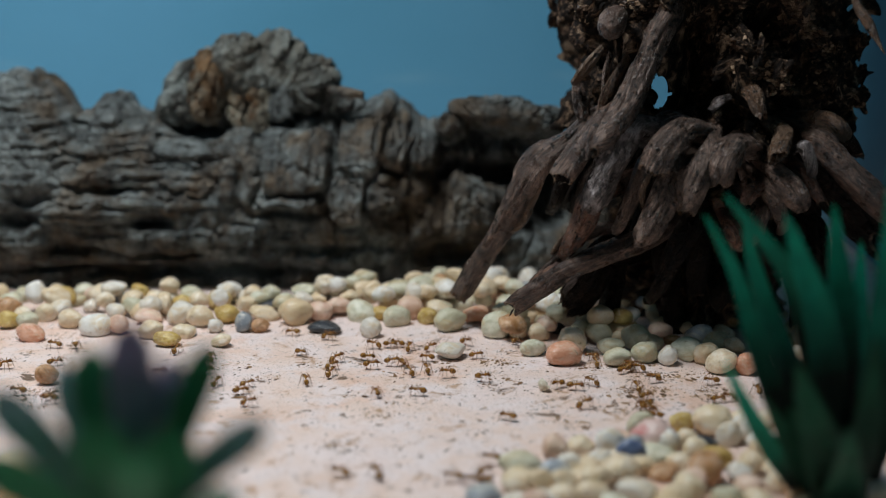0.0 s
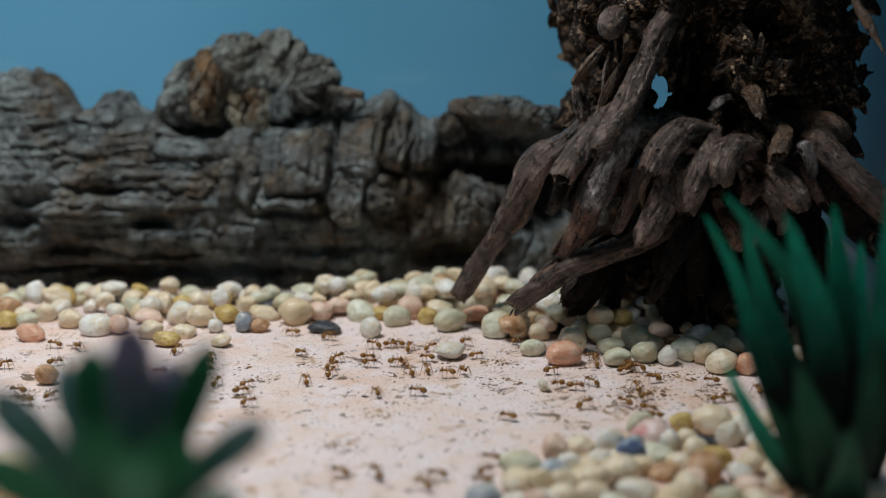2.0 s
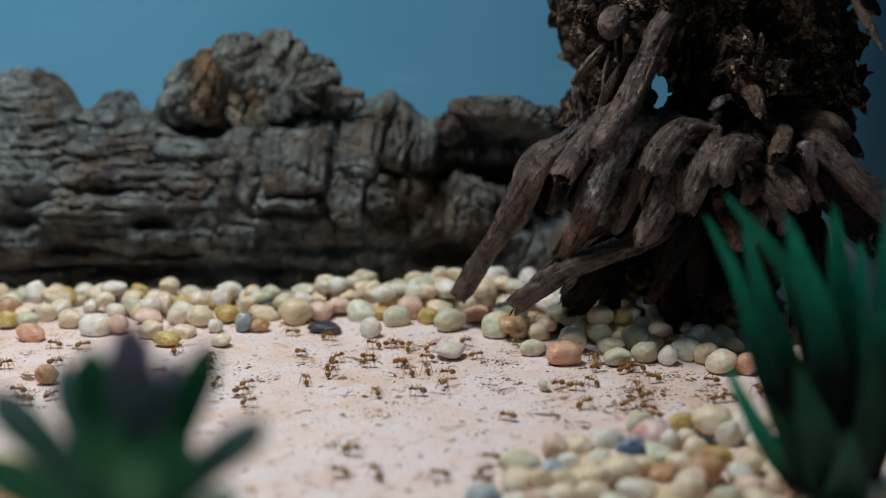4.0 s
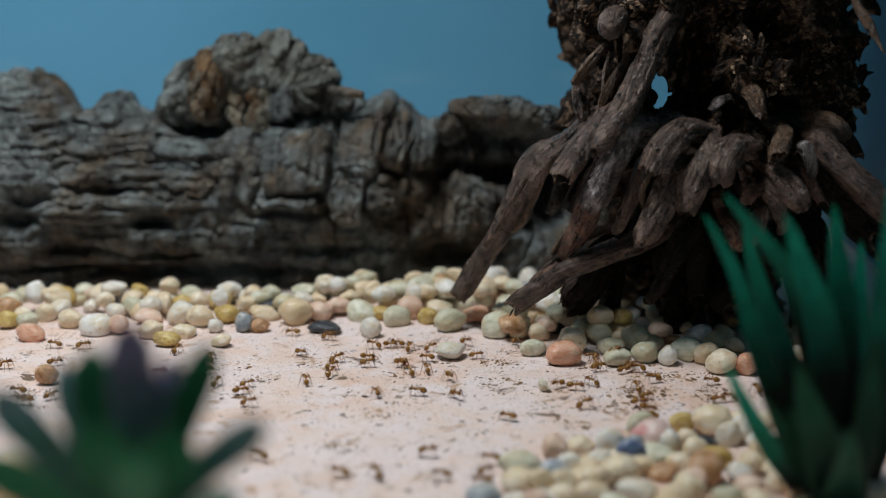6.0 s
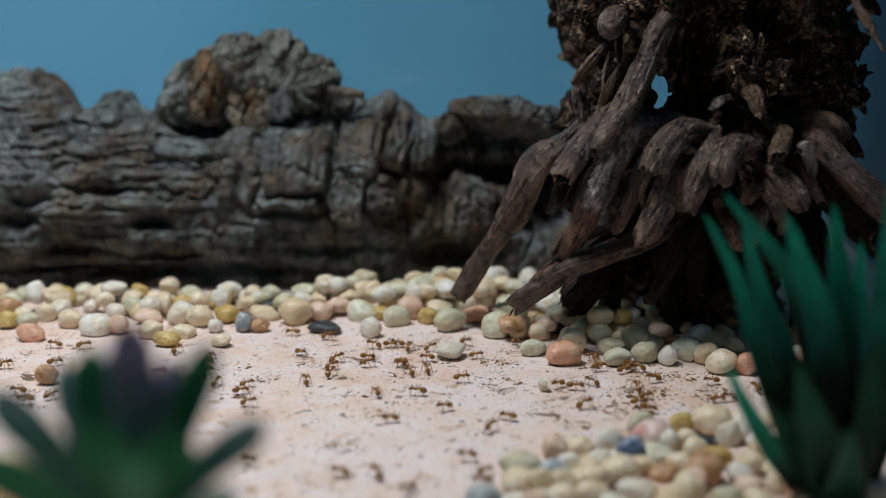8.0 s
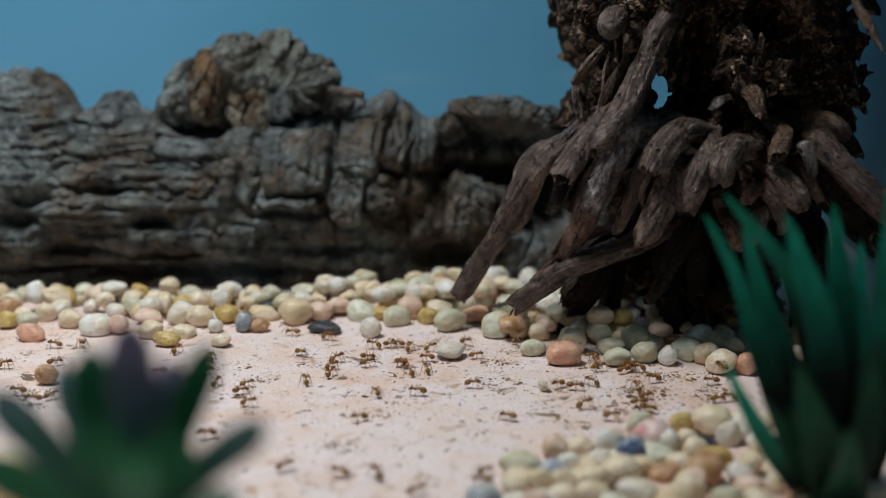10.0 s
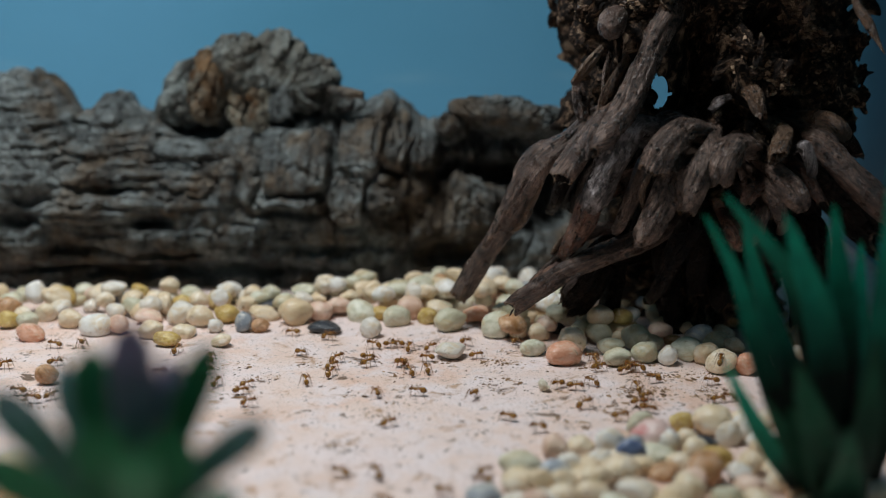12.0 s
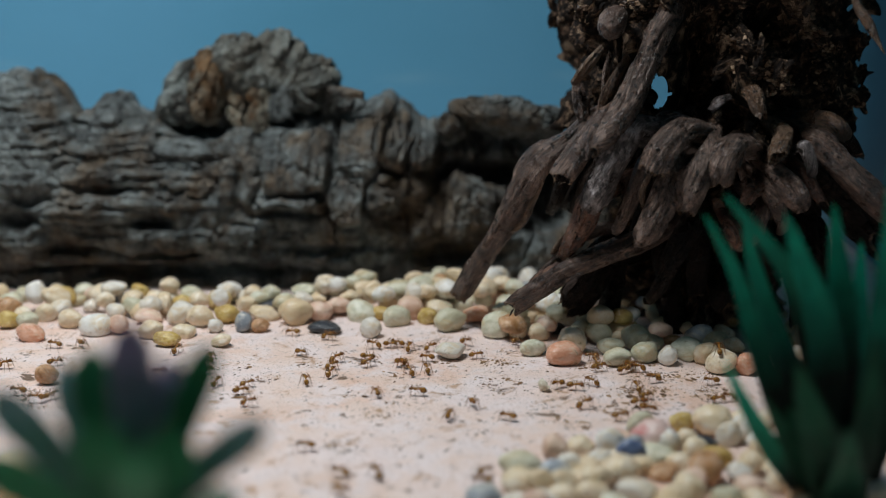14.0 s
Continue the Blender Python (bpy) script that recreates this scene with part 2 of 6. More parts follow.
def tube(name, path, radii, material, sides=18, rings=36, rough=0.0, jag=0.0, hollow=0.0, seed=0, flat=1.0, tip=False, inside=None):
    """A bent tube through path whose radius goes through radii; rough: relief, jag: broken end, hollow: depth of the opened end."""
    pts, girth = spline(path, rings), swell(radii, rings)
    verts, uvs, run = [], [], 0.0
    side = None
    for i, q in enumerate(pts):
        way = (pts[min(i + 1, rings - 1)] - pts[max(i - 1, 0)]).normalized()
        if side is None:
            side = way.orthogonal().normalized()
        side = (side - way * side.dot(way)).normalized()
        up = way.cross(side)
        if i:
            run += (q - pts[i - 1]).length
        s = i / (rings - 1)
        r = girth[i]
        end = max(0.0, (s - 0.72) / 0.28)
        for j in range(sides):
            a = 2 * math.pi * j / sides
            n = side * math.cos(a) + up * math.sin(a) * flat
            k = r
            if rough:
                k *= 1 + rough * (noise.noise(Vector((math.cos(a) * 1.6, math.sin(a) * 1.6, run * 45 + seed * 9.1)))
                                  + 0.45 * noise.noise(Vector((math.cos(a) * 3.2, math.sin(a) * 3.2, run * 90 + seed * 3.7)))
                                  + 0.14 * noise.noise(Vector((math.cos(a) * 10, math.sin(a) * 10, run * 160 + seed))))
                if rough > 0.2:  # bark that has peeled off in places, and a knot or two
                    peel = noise.noise(Vector((math.cos(a) * 1.1, math.sin(a) * 1.1, run * 55 + seed * 4.7)))
                    k += r * 0.13 * (1 if peel > 0.08 else 0) + r * 0.07 * (1 if peel < -0.2 else 0)
                    split = abs(noise.noise(Vector((math.cos(a) * 2.4, math.sin(a) * 2.4, run * 16 + seed * 6.1))))
                    k -= r * 0.13 * max(0.0, 1 - split * 14)
                    k += r * 0.30 * max(0.0, noise.noise(Vector((math.cos(a) * 0.8, math.sin(a) * 0.8, run * 70 + seed * 8.3))) - 0.25)
            off = way * (jag * r * end * (noise.noise(Vector((math.cos(a) * 1.3, math.sin(a) * 1.3, seed * 5.3)))
                                          + 0.8 * noise.noise(Vector((math.cos(a) * 4, math.sin(a) * 4, seed * 2.3)))))
            verts.append(q + n * k + off)
            uvs.append((a * r, run))
    faces = grid_faces(rings, sides, True)
    faces = [tuple(reversed(f)) for f in faces]
    skin = len(faces)
    last = (rings - 1) * sides
    if hollow:
        way = (pts[-1] - pts[-2]).normalized()
        base = len(verts)
        mid = pts[-1]
        for j in range(sides):
            verts.append(mid + (verts[last + j] - mid) * 0.62 - way * hollow * radii[-1] * 0.5)
            uvs.append(uvs[last + j])
        for j in range(sides):
            k = (j + 1) % sides
            faces.append((last + j, base + j, base + k, last + k))
        verts.append(mid - way * hollow * radii[-1])
        uvs.append((0, run))
        for j in range(sides):
            faces.append((base + j, len(verts) - 1, base + (j + 1) % sides))
        skin = (skin, len(faces))
    else:
        verts.append(pts[-1] + (pts[-1] - pts[-2]).normalized() * (radii[-1] * 0.5 if not tip else radii[-1]))
        uvs.append((0, run))
        for j in range(sides):
            faces.append((last + j, len(verts) - 1, last + (j + 1) % sides))
    verts.append(pts[0] - (pts[1] - pts[0]).normalized() * radii[0] * 0.5)
    uvs.append((0, 0))
    for j in range(sides):
        faces.append(((j + 1) % sides, len(verts) - 1, j))
    me = mesh_of(name, verts, faces, material, True, uvs)
    if inside is not None and isinstance(skin, tuple):
        me.materials.append(inside)
        for k in range(*skin):
            me.polygons[k].material_index = 1
            me.polygons[k].use_smooth = False
    return me


def torn_root(name, path, radii, material, inside, rough=0.16, jag=0.8, scoop=1.2, seed=0, flat=1.0):
    """A hollow root whose end is broken off aslant: outer skin, pale rim and a dark bore."""
    sides, rings, deep = 48, 84, 5
    pts, girth = spline(path, 160), swell(radii, 160)
    runs, frames, side = [0.0], [], None
    for i, q in enumerate(pts):
        way = (pts[min(i + 1, 159)] - pts[max(i - 1, 0)]).normalized()
        side = way.orthogonal().normalized() if side is None else (side - way * side.dot(way)).normalized()
        frames.append((side, way.cross(side)))
        if i:
            runs.append(runs[-1] + (q - pts[i - 1]).length)
    mouth = radii[-1] / runs[-1]
    out = Vector((-0.3, -1, -0.45))
    front = math.atan2(out.dot(frames[-1][1]), out.dot(frames[-1][0])) + (seed * 2.4) % 2.0 - 1.0

    def relief(c, d, run):
        k = rough * (noise.noise(Vector((c * 1.3, d * 1.3, run * 38 + seed * 9.1))) + 0.4 * noise.noise(Vector((c * 3.0, d * 3.0, run * 95 + seed * 3.7)))
                     + 0.10 * noise.noise(Vector((c * 9, d * 9, run * 220 + seed))))
        peel = noise.noise(Vector((c * 1.1, d * 1.1, run * 55 + seed * 4.7)))
        k += 0.15 * max(0.0, min(1.0, (peel - 0.12) * 40)) - 0.08 * max(0.0, min(1.0, (-0.26 - peel) * 30))
        split = abs(noise.noise(Vector((c * 1.5, d * 1.5, run * 10 + seed * 6.1))))
        k -= 0.26 * max(0.0, 1 - split * 26)
        pore = noise.noise(Vector((c * 4.0, d * 4.0, run * 260 + seed * 2.9)))
        k -= 0.10 * max(0.0, min(1.0, (pore - 0.56) * 14))
        return 1 + k + 0.28 * max(0.0, noise.noise(Vector((c * 0.8, d * 0.8, run * 70 + seed * 8.3))) - 0.28)

    def spot(f, a, swell):
        u = min(158.999, max(0.0, f * 159))
        i, w = int(u), u % 1
        c, d = math.cos(a), math.sin(a)
        r = girth[i] * (1 - w) + girth[i + 1] * w
        run = runs[i] * (1 - w) + runs[i + 1] * w
        n = (frames[i][0].lerp(frames[i + 1][0], w)) * c + (frames[i][1].lerp(frames[i + 1][1], w)) * d * flat
        return pts[i].lerp(pts[i + 1], w) + n * r * (swell * relief(c, d, run)), (a * r, run)
    angles = [2 * math.pi * j / sides for j in range(sides)]
    ends = []
    for a in angles:
        c, d = math.cos(a), math.sin(a)
        tear = 1.4 * noise.noise(Vector((c * 0.8, d * 0.8, seed * 5.3))) + 0.34 * noise.noise(Vector((c * 3.6, d * 3.6, seed * 2.3))) + 0.26 * noise.noise(Vector((c * 12, d * 12, seed)))
        ends.append(max(0.55, min(1.0, 1 - mouth * (scoop * (0.5 + 0.5 * math.cos(a - front)) + 0.3 + jag * tear))))
    verts, uvs = [], []
    bore = min(0.45, 4.0 * mouth)
    for i in range(rings + 1 + deep):
        for a, end in zip(angles, ends):
            if i < rings:
                q = spot(end * i / (rings - 1), a, 1.0)
            elif i == rings:
                q = spot(end, a, 0.80)
            else:
                q = spot(end - bore * (i - rings) / deep, a, 0.78 - 0.10 * (i - rings))
            verts.append(q[0])
            uvs.append(q[1])
    faces = [tuple(reversed(f)) for f in grid_faces(rings + 1 + deep, sides, True)]
    last = (rings + deep) * sides
    faces.append(tuple(last + j for j in range(sides)))
    faces.append(tuple(reversed(range(sides))))
    me = mesh_of(name, verts, faces, material, True, uvs)
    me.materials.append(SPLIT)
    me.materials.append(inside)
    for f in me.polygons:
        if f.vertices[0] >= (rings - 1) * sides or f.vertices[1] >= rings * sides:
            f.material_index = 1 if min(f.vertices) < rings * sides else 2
    return me


def ball(name, level, shape, material, smooth=True):
    """A unit ball whose points go through shape()."""
    bm = bmesh.new()
    bmesh.ops.create_icosphere(bm, subdivisions=level, radius=1.0)
    for v in bm.verts:
        v.co = shape(v.co.copy())
    me = bpy.data.meshes.new(name)
    bm.to_mesh(me)
    bm.free()
    me.materials.append(material)
    if smooth:
        me.polygons.foreach_set("use_smooth", [True] * len(me.polygons))
    me.update()
    return me


# ---- the tank ----
def floor_height(x, y):
    return 0.0006 * noise.noise(Vector((x * 30, y * 30, 2.0))) + 0.00025 * noise.noise(Vector((x * 110, y * 110, 5.0)))


def build_floor():
    xs = np.concatenate([np.linspace(-0.385, -0.17, 8)[:-1], np.linspace(-0.17, 0.178, 300)])
    ys = np.concatenate([np.linspace(-0.26, 0.18, 12)[:-1], np.linspace(0.18, 0.48, 260), np.linspace(0.48, 0.63, 8)[1:]])
    verts = [(x, y, floor_height(x, y)) for y in ys for x in xs]
    me = mesh_of("floor", verts, grid_faces(len(ys), len(xs)), FLOOR)
    tagged(new("floor", me), "pinkish sandy plaster floor with brown specks and stains", "floor", kind="structure")


def slab(name, lo, hi, material, label, category):
    bm = bmesh.new()
    bmesh.ops.create_cube(bm, size=1.0)
    for v in bm.verts:
        v.co = Vector([lo[i] + (v.co[i] + 0.5) * (hi[i] - lo[i]) for i in range(3)])
    bmesh.ops.bevel(bm, geom=bm.edges[:], offset=0.002, segments=2, affect="EDGES")
    me = bpy.data.meshes.new(name)
    bm.to_mesh(me)
    bm.free()
    me.materials.append(material)
    return tagged(new(name, me), label, category, kind="structure")


build_floor()
slab("wall_north", (-0.379, 0.62, -0.02), (0.195, 0.64, 0.60), BACK, "plain blue painted tank back wall with faint painted reflections", "wall")
slab("wall_west", (-0.40, -0.25, -0.02), (-0.38, 0.64, 0.60), SIDE, "tank side wall, its blue darkened for shade", "wall")
slab("wall_east", (0.175, -0.25, -0.02), (0.195, 0.619, 0.60), SIDE, "tank side wall, its blue darkened for shade", "wall")
slab("wall_south", (-0.40, -0.27, -0.02), (0.195, -0.251, 0.60), HOOD, "dark grey wall behind the camera", "wall")
slab("ceiling", (-0.40, -0.27, 0.601), (0.195, 0.64, 0.62), HOOD, "dark grey tank hood", "ceiling")


# ---- the bark log along the back ----
LOG_TOP = [(-0.2344, 0.0738), (-0.1950, 0.0791), (-0.1778, 0.0785), (-0.1690, 0.0802), (-0.1560, 0.0817), (-0.1485, 0.0806), (-0.1452, 0.0755), (-0.1418, 0.0690),
           (-0.1376, 0.0660), (-0.1332, 0.0668), (-0.1294, 0.0720), (-0.1250, 0.0735), (-0.1208, 0.0725), (-0.1176, 0.0668), (-0.1134, 0.0651), (-0.1052, 0.0638),
           (-0.0920, 0.0673), (-0.0703, 0.0677), (-0.0486, 0.0681), (-0.0399, 0.0660), (-0.0312, 0.0668), (-0.0277, 0.0703), (-0.0199, 0.0725), (-0.0147, 0.0694),
           (-0.0104, 0.0647), (-0.0052, 0.0616), (0.0035, 0.0619), (0.0187, 0.0612), (0.0340, 0.0597), (0.0472, 0.0542), (0.0606, 0.0410), (0.0815, 0.0139)]
# hollows: middle across and up, half width, half height, depth
HOLLOWS = [(-0.0886, 0.0597, 0.0104, 0.0034, 0.0112), (-0.1242, 0.0386, 0.0092, 0.0014, 0.0056), (-0.1061, 0.0270, 0.0076, 0.0030, 0.0096), (-0.1503, 0.0361, 0.0080, 0.0020, 0.0048), (-0.1571, 0.0287, 0.0072, 0.0044, 0.0080), (-0.0734, 0.0393, 0.0014, 0.0090, 0.0040), (-0.0398, 0.0570, 0.0016, 0.0120, 0.0048), (0.0002, 0.0393, 0.0052, 0.0120, 0.0112), (-0.0133, 0.0287, 0.0080, 0.0060, 0.0064), (-0.1016, 0.0137, 0.0140, 0.0018, 0.0048), (-0.1392, 0.0159, 0.0120, 0.0018, 0.0048), (-0.0591, 0.0304, 0.0140, 0.0018, 0.0040), (-0.0470, 0.0159, 0.0140, 0.0024, 0.0048), (0.0178, 0.0451, 0.0180, 0.0040, 0.0180), (0.0366, 0.0351, 0.0120, 0.0140, 0.0220), (0.0034, 0.0137, 0.0140, 0.0060, 0.0120), (-0.1019, 0.0072, 0.0521, 0.0028, 0.0100)]
# raised plates of bark: middle across and up, half width, half height, tilt, how far they stand out
PLATES = [(-0.0751, 0.0476, 0.0068, 0.0124, 4, 0.0034),
          (-0.0544, 0.0487, 0.0116, 0.0104, 2, 0.0056),
          (-0.0559, 0.0355, 0.0104, 0.0016, 0, 0.0064),
          (-0.0296, 0.0580, 0.0080, 0.0140, -12, 0.0045),
          (-0.0172, 0.0611, 0.0060, 0.0140, -8, 0.0056),
          (-0.0066, 0.0560, 0.0052, 0.0090, -10, 0.0045),
          (-0.0341, 0.0351, 0.0060, 0.0090, 6, 0.0034),
          (-0.0195, 0.0372, 0.0068, 0.0072, -6, 0.0030),
          (-0.0935, 0.0522, 0.0120, 0.0028, -4, 0.0030),
          (-0.1243, 0.0535, 0.0160, 0.0026, 2, 0.0026),
          (-0.1486, 0.0580, 0.0100, 0.0040, -3, 0.0023),
          (-0.1419, 0.0652, 0.0088, 0.0052, 4, 0.0030),
          (-0.1207, 0.0445, 0.0180, 0.0028, 3, 0.0034),
          (-0.0940, 0.0414, 0.0092, 0.0032, -12, 0.0030),
          (-0.1299, 0.0298, 0.0160, 0.0032, 2, 0.0037),
          (-0.0950, 0.0202, 0.0120, 0.0030, 8, 0.0034),
          (-0.0761, 0.0212, 0.0072, 0.0044, -4, 0.0034),
          (-0.1332, 0.0126, 0.0108, 0.0030, 2, 0.0030),
          (-0.1517, 0.0180, 0.0080, 0.0036, -6, 0.0030),
          (-0.0303, 0.0116, 0.0120, 0.0028, 14, 0.0026),
          (-0.0637, 0.0159, 0.0088, 0.0032, 3, 0.0023),
          (-0.1174, 0.0652, 0.0100, 0.0032, 2, 0.0030)]


def rift(p):
    """Broken bark: cells with sharp steps and gaps between them."""
    far, at = noise.voronoi(p)
    return noise.noise(at[0] * 1.7), max(0.0, 1 - (far[1] - far[0]) * 9)


def front_of_log(x, z):
    """How far the bark stands out towards the open floor at x and the height z."""
    p = Vector((x, 0.0, z))
    wx = x + 0.0030 * noise.noise(p * 75) + 0.0012 * noise.noise(p * 210)
    wz = z + 0.0026 * noise.noise(p * 75 + Vector((7, 0, 0))) + 0.0010 * noise.noise(p * 230 + Vector((3, 0, 0)))
    lying = 1 / (1 + math.exp((x + 0.076) * 110))  # layers lie flat to the west, stand upright to the east
    d = 0.0045 * noise.fractal(p * 22, 0.9, 2.1, 3)
    # thin layers, each one a step
    layer = (z + 0.25 * (wz - z) + 0.0035 * noise.noise(Vector((x * 16, 0, z * 14)))) / 0.0034
    step = layer - math.floor(layer)
    own = noise.noise(Vector((math.floor(layer) * 3.3, x * 26, 0)))
    d += lying * (0.0014 * own + 0.0016 * (1 - step) - 0.0017 * max(0.0, 1 - step * 7) * (0.4 + abs(noise.noise(Vector((x * 40, layer, 2))))))
    far, gap = rift(Vector((wx * 58, 0.3, wz * 190)))
    d += lying * (0.0016 * far - 0.0016 * gap)
    # upright splits
    far, gap = rift(Vector((wx * 105, 0.7, wz * 48)))
    d += (1 - lying) * (0.0026 * far - 0.0024 * gap + 0.0010 * noise.noise(Vector((wx * 520, 1, wz * 60))))
    far, gap = rift(Vector((wx * 260, 0.2, wz * 230)))
    d += 0.0009 * far - 0.0007 * gap + 0.0011 * noise.fractal(Vector((x * 330, 0, z * 330)), 0.7, 2.1, 3)
    d *= 0.8 * min(1.0, 0.60 + z / 0.06)  # relief damped towards the foot, so fewer ledges there catch light
    for px, pz, w, h, tilt, rise in PLATES:
        if abs(x - px) < w * 1.6 + 0.004 and abs(z - pz) < h * 1.6 + 0.006:
            c, s = math.cos(radians(tilt)), math.sin(radians(tilt))
            u, v = ((wx - px) * c + (wz - pz) * s) / w, ((wz - pz) * c - (wx - px) * s) / h
            e = (abs(u) ** 4 + abs(v) ** 4) ** 0.25
            d += rise * (1 - 0.55 * lying) * max(0.0, min(1.0, (1.10 - e) / 0.16)) * (1 - 0.25 * v)
            d -= 0.0014 * max(0.0, 1 - abs(e - 1.16) / 0.10)
    for hx, hz, rx, rz, deep in HOLLOWS:
        q = ((wx - hx) / rx) ** 2 + ((wz - hz) / rz) ** 2
        if q < 6:
            d -= deep / (1 + q ** 3)
    return d


def build_log():
    rows, cols = 720, 230
    x0, x1 = LOG_TOP[0][0], LOG_TOP[-1][0]
    verts = []
    for i in range(rows):
        x = x0 + (x1 - x0) * i / (rows - 1)
        top = lerp(LOG_TOP, x) + 0.0026 * noise.noise(Vector((x * 150, 2, 0))) + 0.0018 * noise.noise(Vector((x * 430, 5, 0)))
        for j in range(cols):
            a = math.pi * (j / (cols - 1)) ** 1.12
            c, s = math.cos(a), math.sin(a)
            y = 0.468 - 0.040 * c
            z = top * s ** 0.86 - 0.002
            if c > 0:
                y += 0.015 * max(0.0, 1 - z / 0.034)  # undercut foot
                d = front_of_log(x, z)
                verts.append((x, y - d * min(1.0, c * 4), z + 0.3 * d * s))
            else:
                d = 0.004 * noise.fractal(Vector((x, y, z)) * 40, 0.8, 2.1, 3)
                verts.append((x, y + d, z + d * s * 0.4 * min(1.0, -c * 4)))
    log = new("bark_log")
    tagged(log, "weathered grey-brown cork bark log lying along the back wall", "log")
    part("body", mesh_of("body", verts, [tuple(reversed(f)) for f in grid_faces(rows, cols)], CORK), log)

    def block(name, centre, half, lean, seed, material=None):
        """A broken-off lump of bark with upright splits and square shoulders."""
        turn = Euler([radians(v) for v in lean]).to_matrix()
        c = Vector(centre)
        rng = random.Random(seed * 7 + 1)
        cuts = [(Vector((rng.gauss(0, 1), rng.gauss(0, 0.8), rng.gauss(0.1, 1))).normalized(), rng.uniform(0.66, 0.90)) for k in range(7)]

        def shape(v):
            for n, off in cuts:  # broken faces
                d = v.dot(n) - off
                if d > 0:
                    v = v - n * 0.9 * d
            v = Vector([math.copysign(abs(k) ** 0.72, k) for k in v]) * 1.08
            q = Vector((v.x * half[0], v.y * half[1], v.z * half[2]))
            w = q + Vector((noise.noise(q * 120 + Vector((seed, 0, 0))), noise.noise(q * 120 + Vector((0, seed, 0))), noise.noise(q * 120 + Vector((0, 0, seed))))) * 0.003
            far, gap = rift(Vector((w.x * 110, w.y * 100, w.z * 55 + seed * 3.1)))
            d = 0.0028 * far - 0.0018 * gap + 0.0040 * noise.noise(q * 48 + Vector((0, seed * 2.7, 0)))
            far, gap = rift(Vector((w.x * 330, w.y * 300, w.z * 190 + seed)))
            d += 0.0009 * far - 0.0008 * gap + 0.0009 * noise.fractal(Vector((q.x * 420, q.y * 420, q.z * 160)), 0.7, 2.1, 3)
            return c + turn @ (q + q.normalized() * d)
        part(name, ball(name, 6, shape, material or CORK), log)

    block("hump", (-0.0724, 0.4760, 0.0714), (0.0216, 0.0220, 0.0132), (-30, 12, 0), 1, CORK_GREY)
    block("hump_face", (-0.0988, 0.4660, 0.0694), (0.0073, 0.0120, 0.0116), (-36, 24, 6), 2, CORK_GREY)
    block("hump_face", (-0.0867, 0.4600, 0.0742), (0.0051, 0.0100, 0.0119), (-34, 6, -8), 3, CORK_BROWN)
    block("hump_peak", (-0.0769, 0.4640, 0.0802), (0.0103, 0.0140, 0.0094), (-36, -6, 0), 4, CORK_GREY)
    block("hump_peak", (-0.0635, 0.4660, 0.0809), (0.0099, 0.0140, 0.0094), (-36, 8, 0), 5, CORK_GREY)
    block("hump_shoulder", (-0.0509, 0.4640, 0.0726), (0.0094, 0.0140, 0.0094), (-36, 36, 0), 6, CORK_GREY)
    block("hump_shoulder", (-0.0445, 0.4660, 0.0677), (0.0073, 0.0120, 0.0052), (-30, 24, 0), 7, CORK_GREY)
    block("hanging_slab", (-0.0687, 0.4550, 0.0675), (0.0038, 0.0050, 0.0118), (-30, 3, 4), 8, CORK_BROWN)
    block("hanging_slab", (-0.0773, 0.4580, 0.0655), (0.0030, 0.0050, 0.0085), (-30, -3, 4), 9, CORK_BROWN)
    block("hanging_slab", (-0.0586, 0.4550, 0.0688), (0.0055, 0.0060, 0.0093), (-32, 12, -4), 10)
    block("hump_underside", (-0.0656, 0.4640, 0.0621), (0.0198, 0.0100, 0.0052), (-10, 2, 0), 11)
    block("hump_underside", (-0.0398, 0.4660, 0.0632), (0.0087, 0.0120, 0.0056), (-20, 8, 0), 18)
    block("end_ledge", (0.0183, 0.4580, 0.0616), (0.0158, 0.0180, 0.0064), (-20, 3, 0), 12)
    block("end_ledge", (0.0351, 0.4540, 0.0599), (0.0072, 0.0140, 0.0059), (-20, 20, 0), 13)
    block("end_ledge", (0.0047, 0.4560, 0.0575), (0.0064, 0.0130, 0.0055), (-20, -20, 0), 17)
    block("end_knob", (0.0114, 0.4480, 0.0310), (0.0097, 0.0120, 0.0089), (-24, 10, 0), 14)
    block("end_knob", (0.0259, 0.4520, 0.0280), (0.0073, 0.0110, 0.0064), (-24, 20, 0), 15)
    block("foot_ledge", (-0.1479, 0.4520, 0.0053), (0.0173, 0.0120, 0.0026), (0, -3, 0), 16)
    part("twig", tube("twig", [(-0.0416, 0.4520, 0.0732), (-0.0357, 0.4480, 0.0728), (-0.0293, 0.4460, 0.0721)], [0.0017, 0.0018, 0.0012], CORK, 12, 20, 0.3, 0.8, 0, 5), log, "short dead twig")


build_log()


# ---- the root stump ----
TRUNK = Vector((0.0885, 0.412, 0.0))
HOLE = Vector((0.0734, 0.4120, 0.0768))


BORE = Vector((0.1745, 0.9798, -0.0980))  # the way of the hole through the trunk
# rotted hollows in the trunk: middle, half width, half height, depth
ROT = [(0.0766, 0.3800, 0.0890, 0.0085, 0.017, 0.022), (0.0905, 0.3680, 0.0709, 0.0055, 0.006, 0.013), (0.1112, 0.3800, 0.0890, 0.006, 0.011, 0.014), (0.0412, 0.3920, 0.0863, 0.004, 0.011, 0.010),
       (0.0491, 0.3840, 0.0884, 0.0035, 0.008, 0.011), (0.1001, 0.3720, 0.0989, 0.006, 0.006, 0.012), (0.0851, 0.3680, 0.1016, 0.006, 0.005, 0.010), (0.1009, 0.3680, 0.0764, 0.005, 0.007, 0.011)]


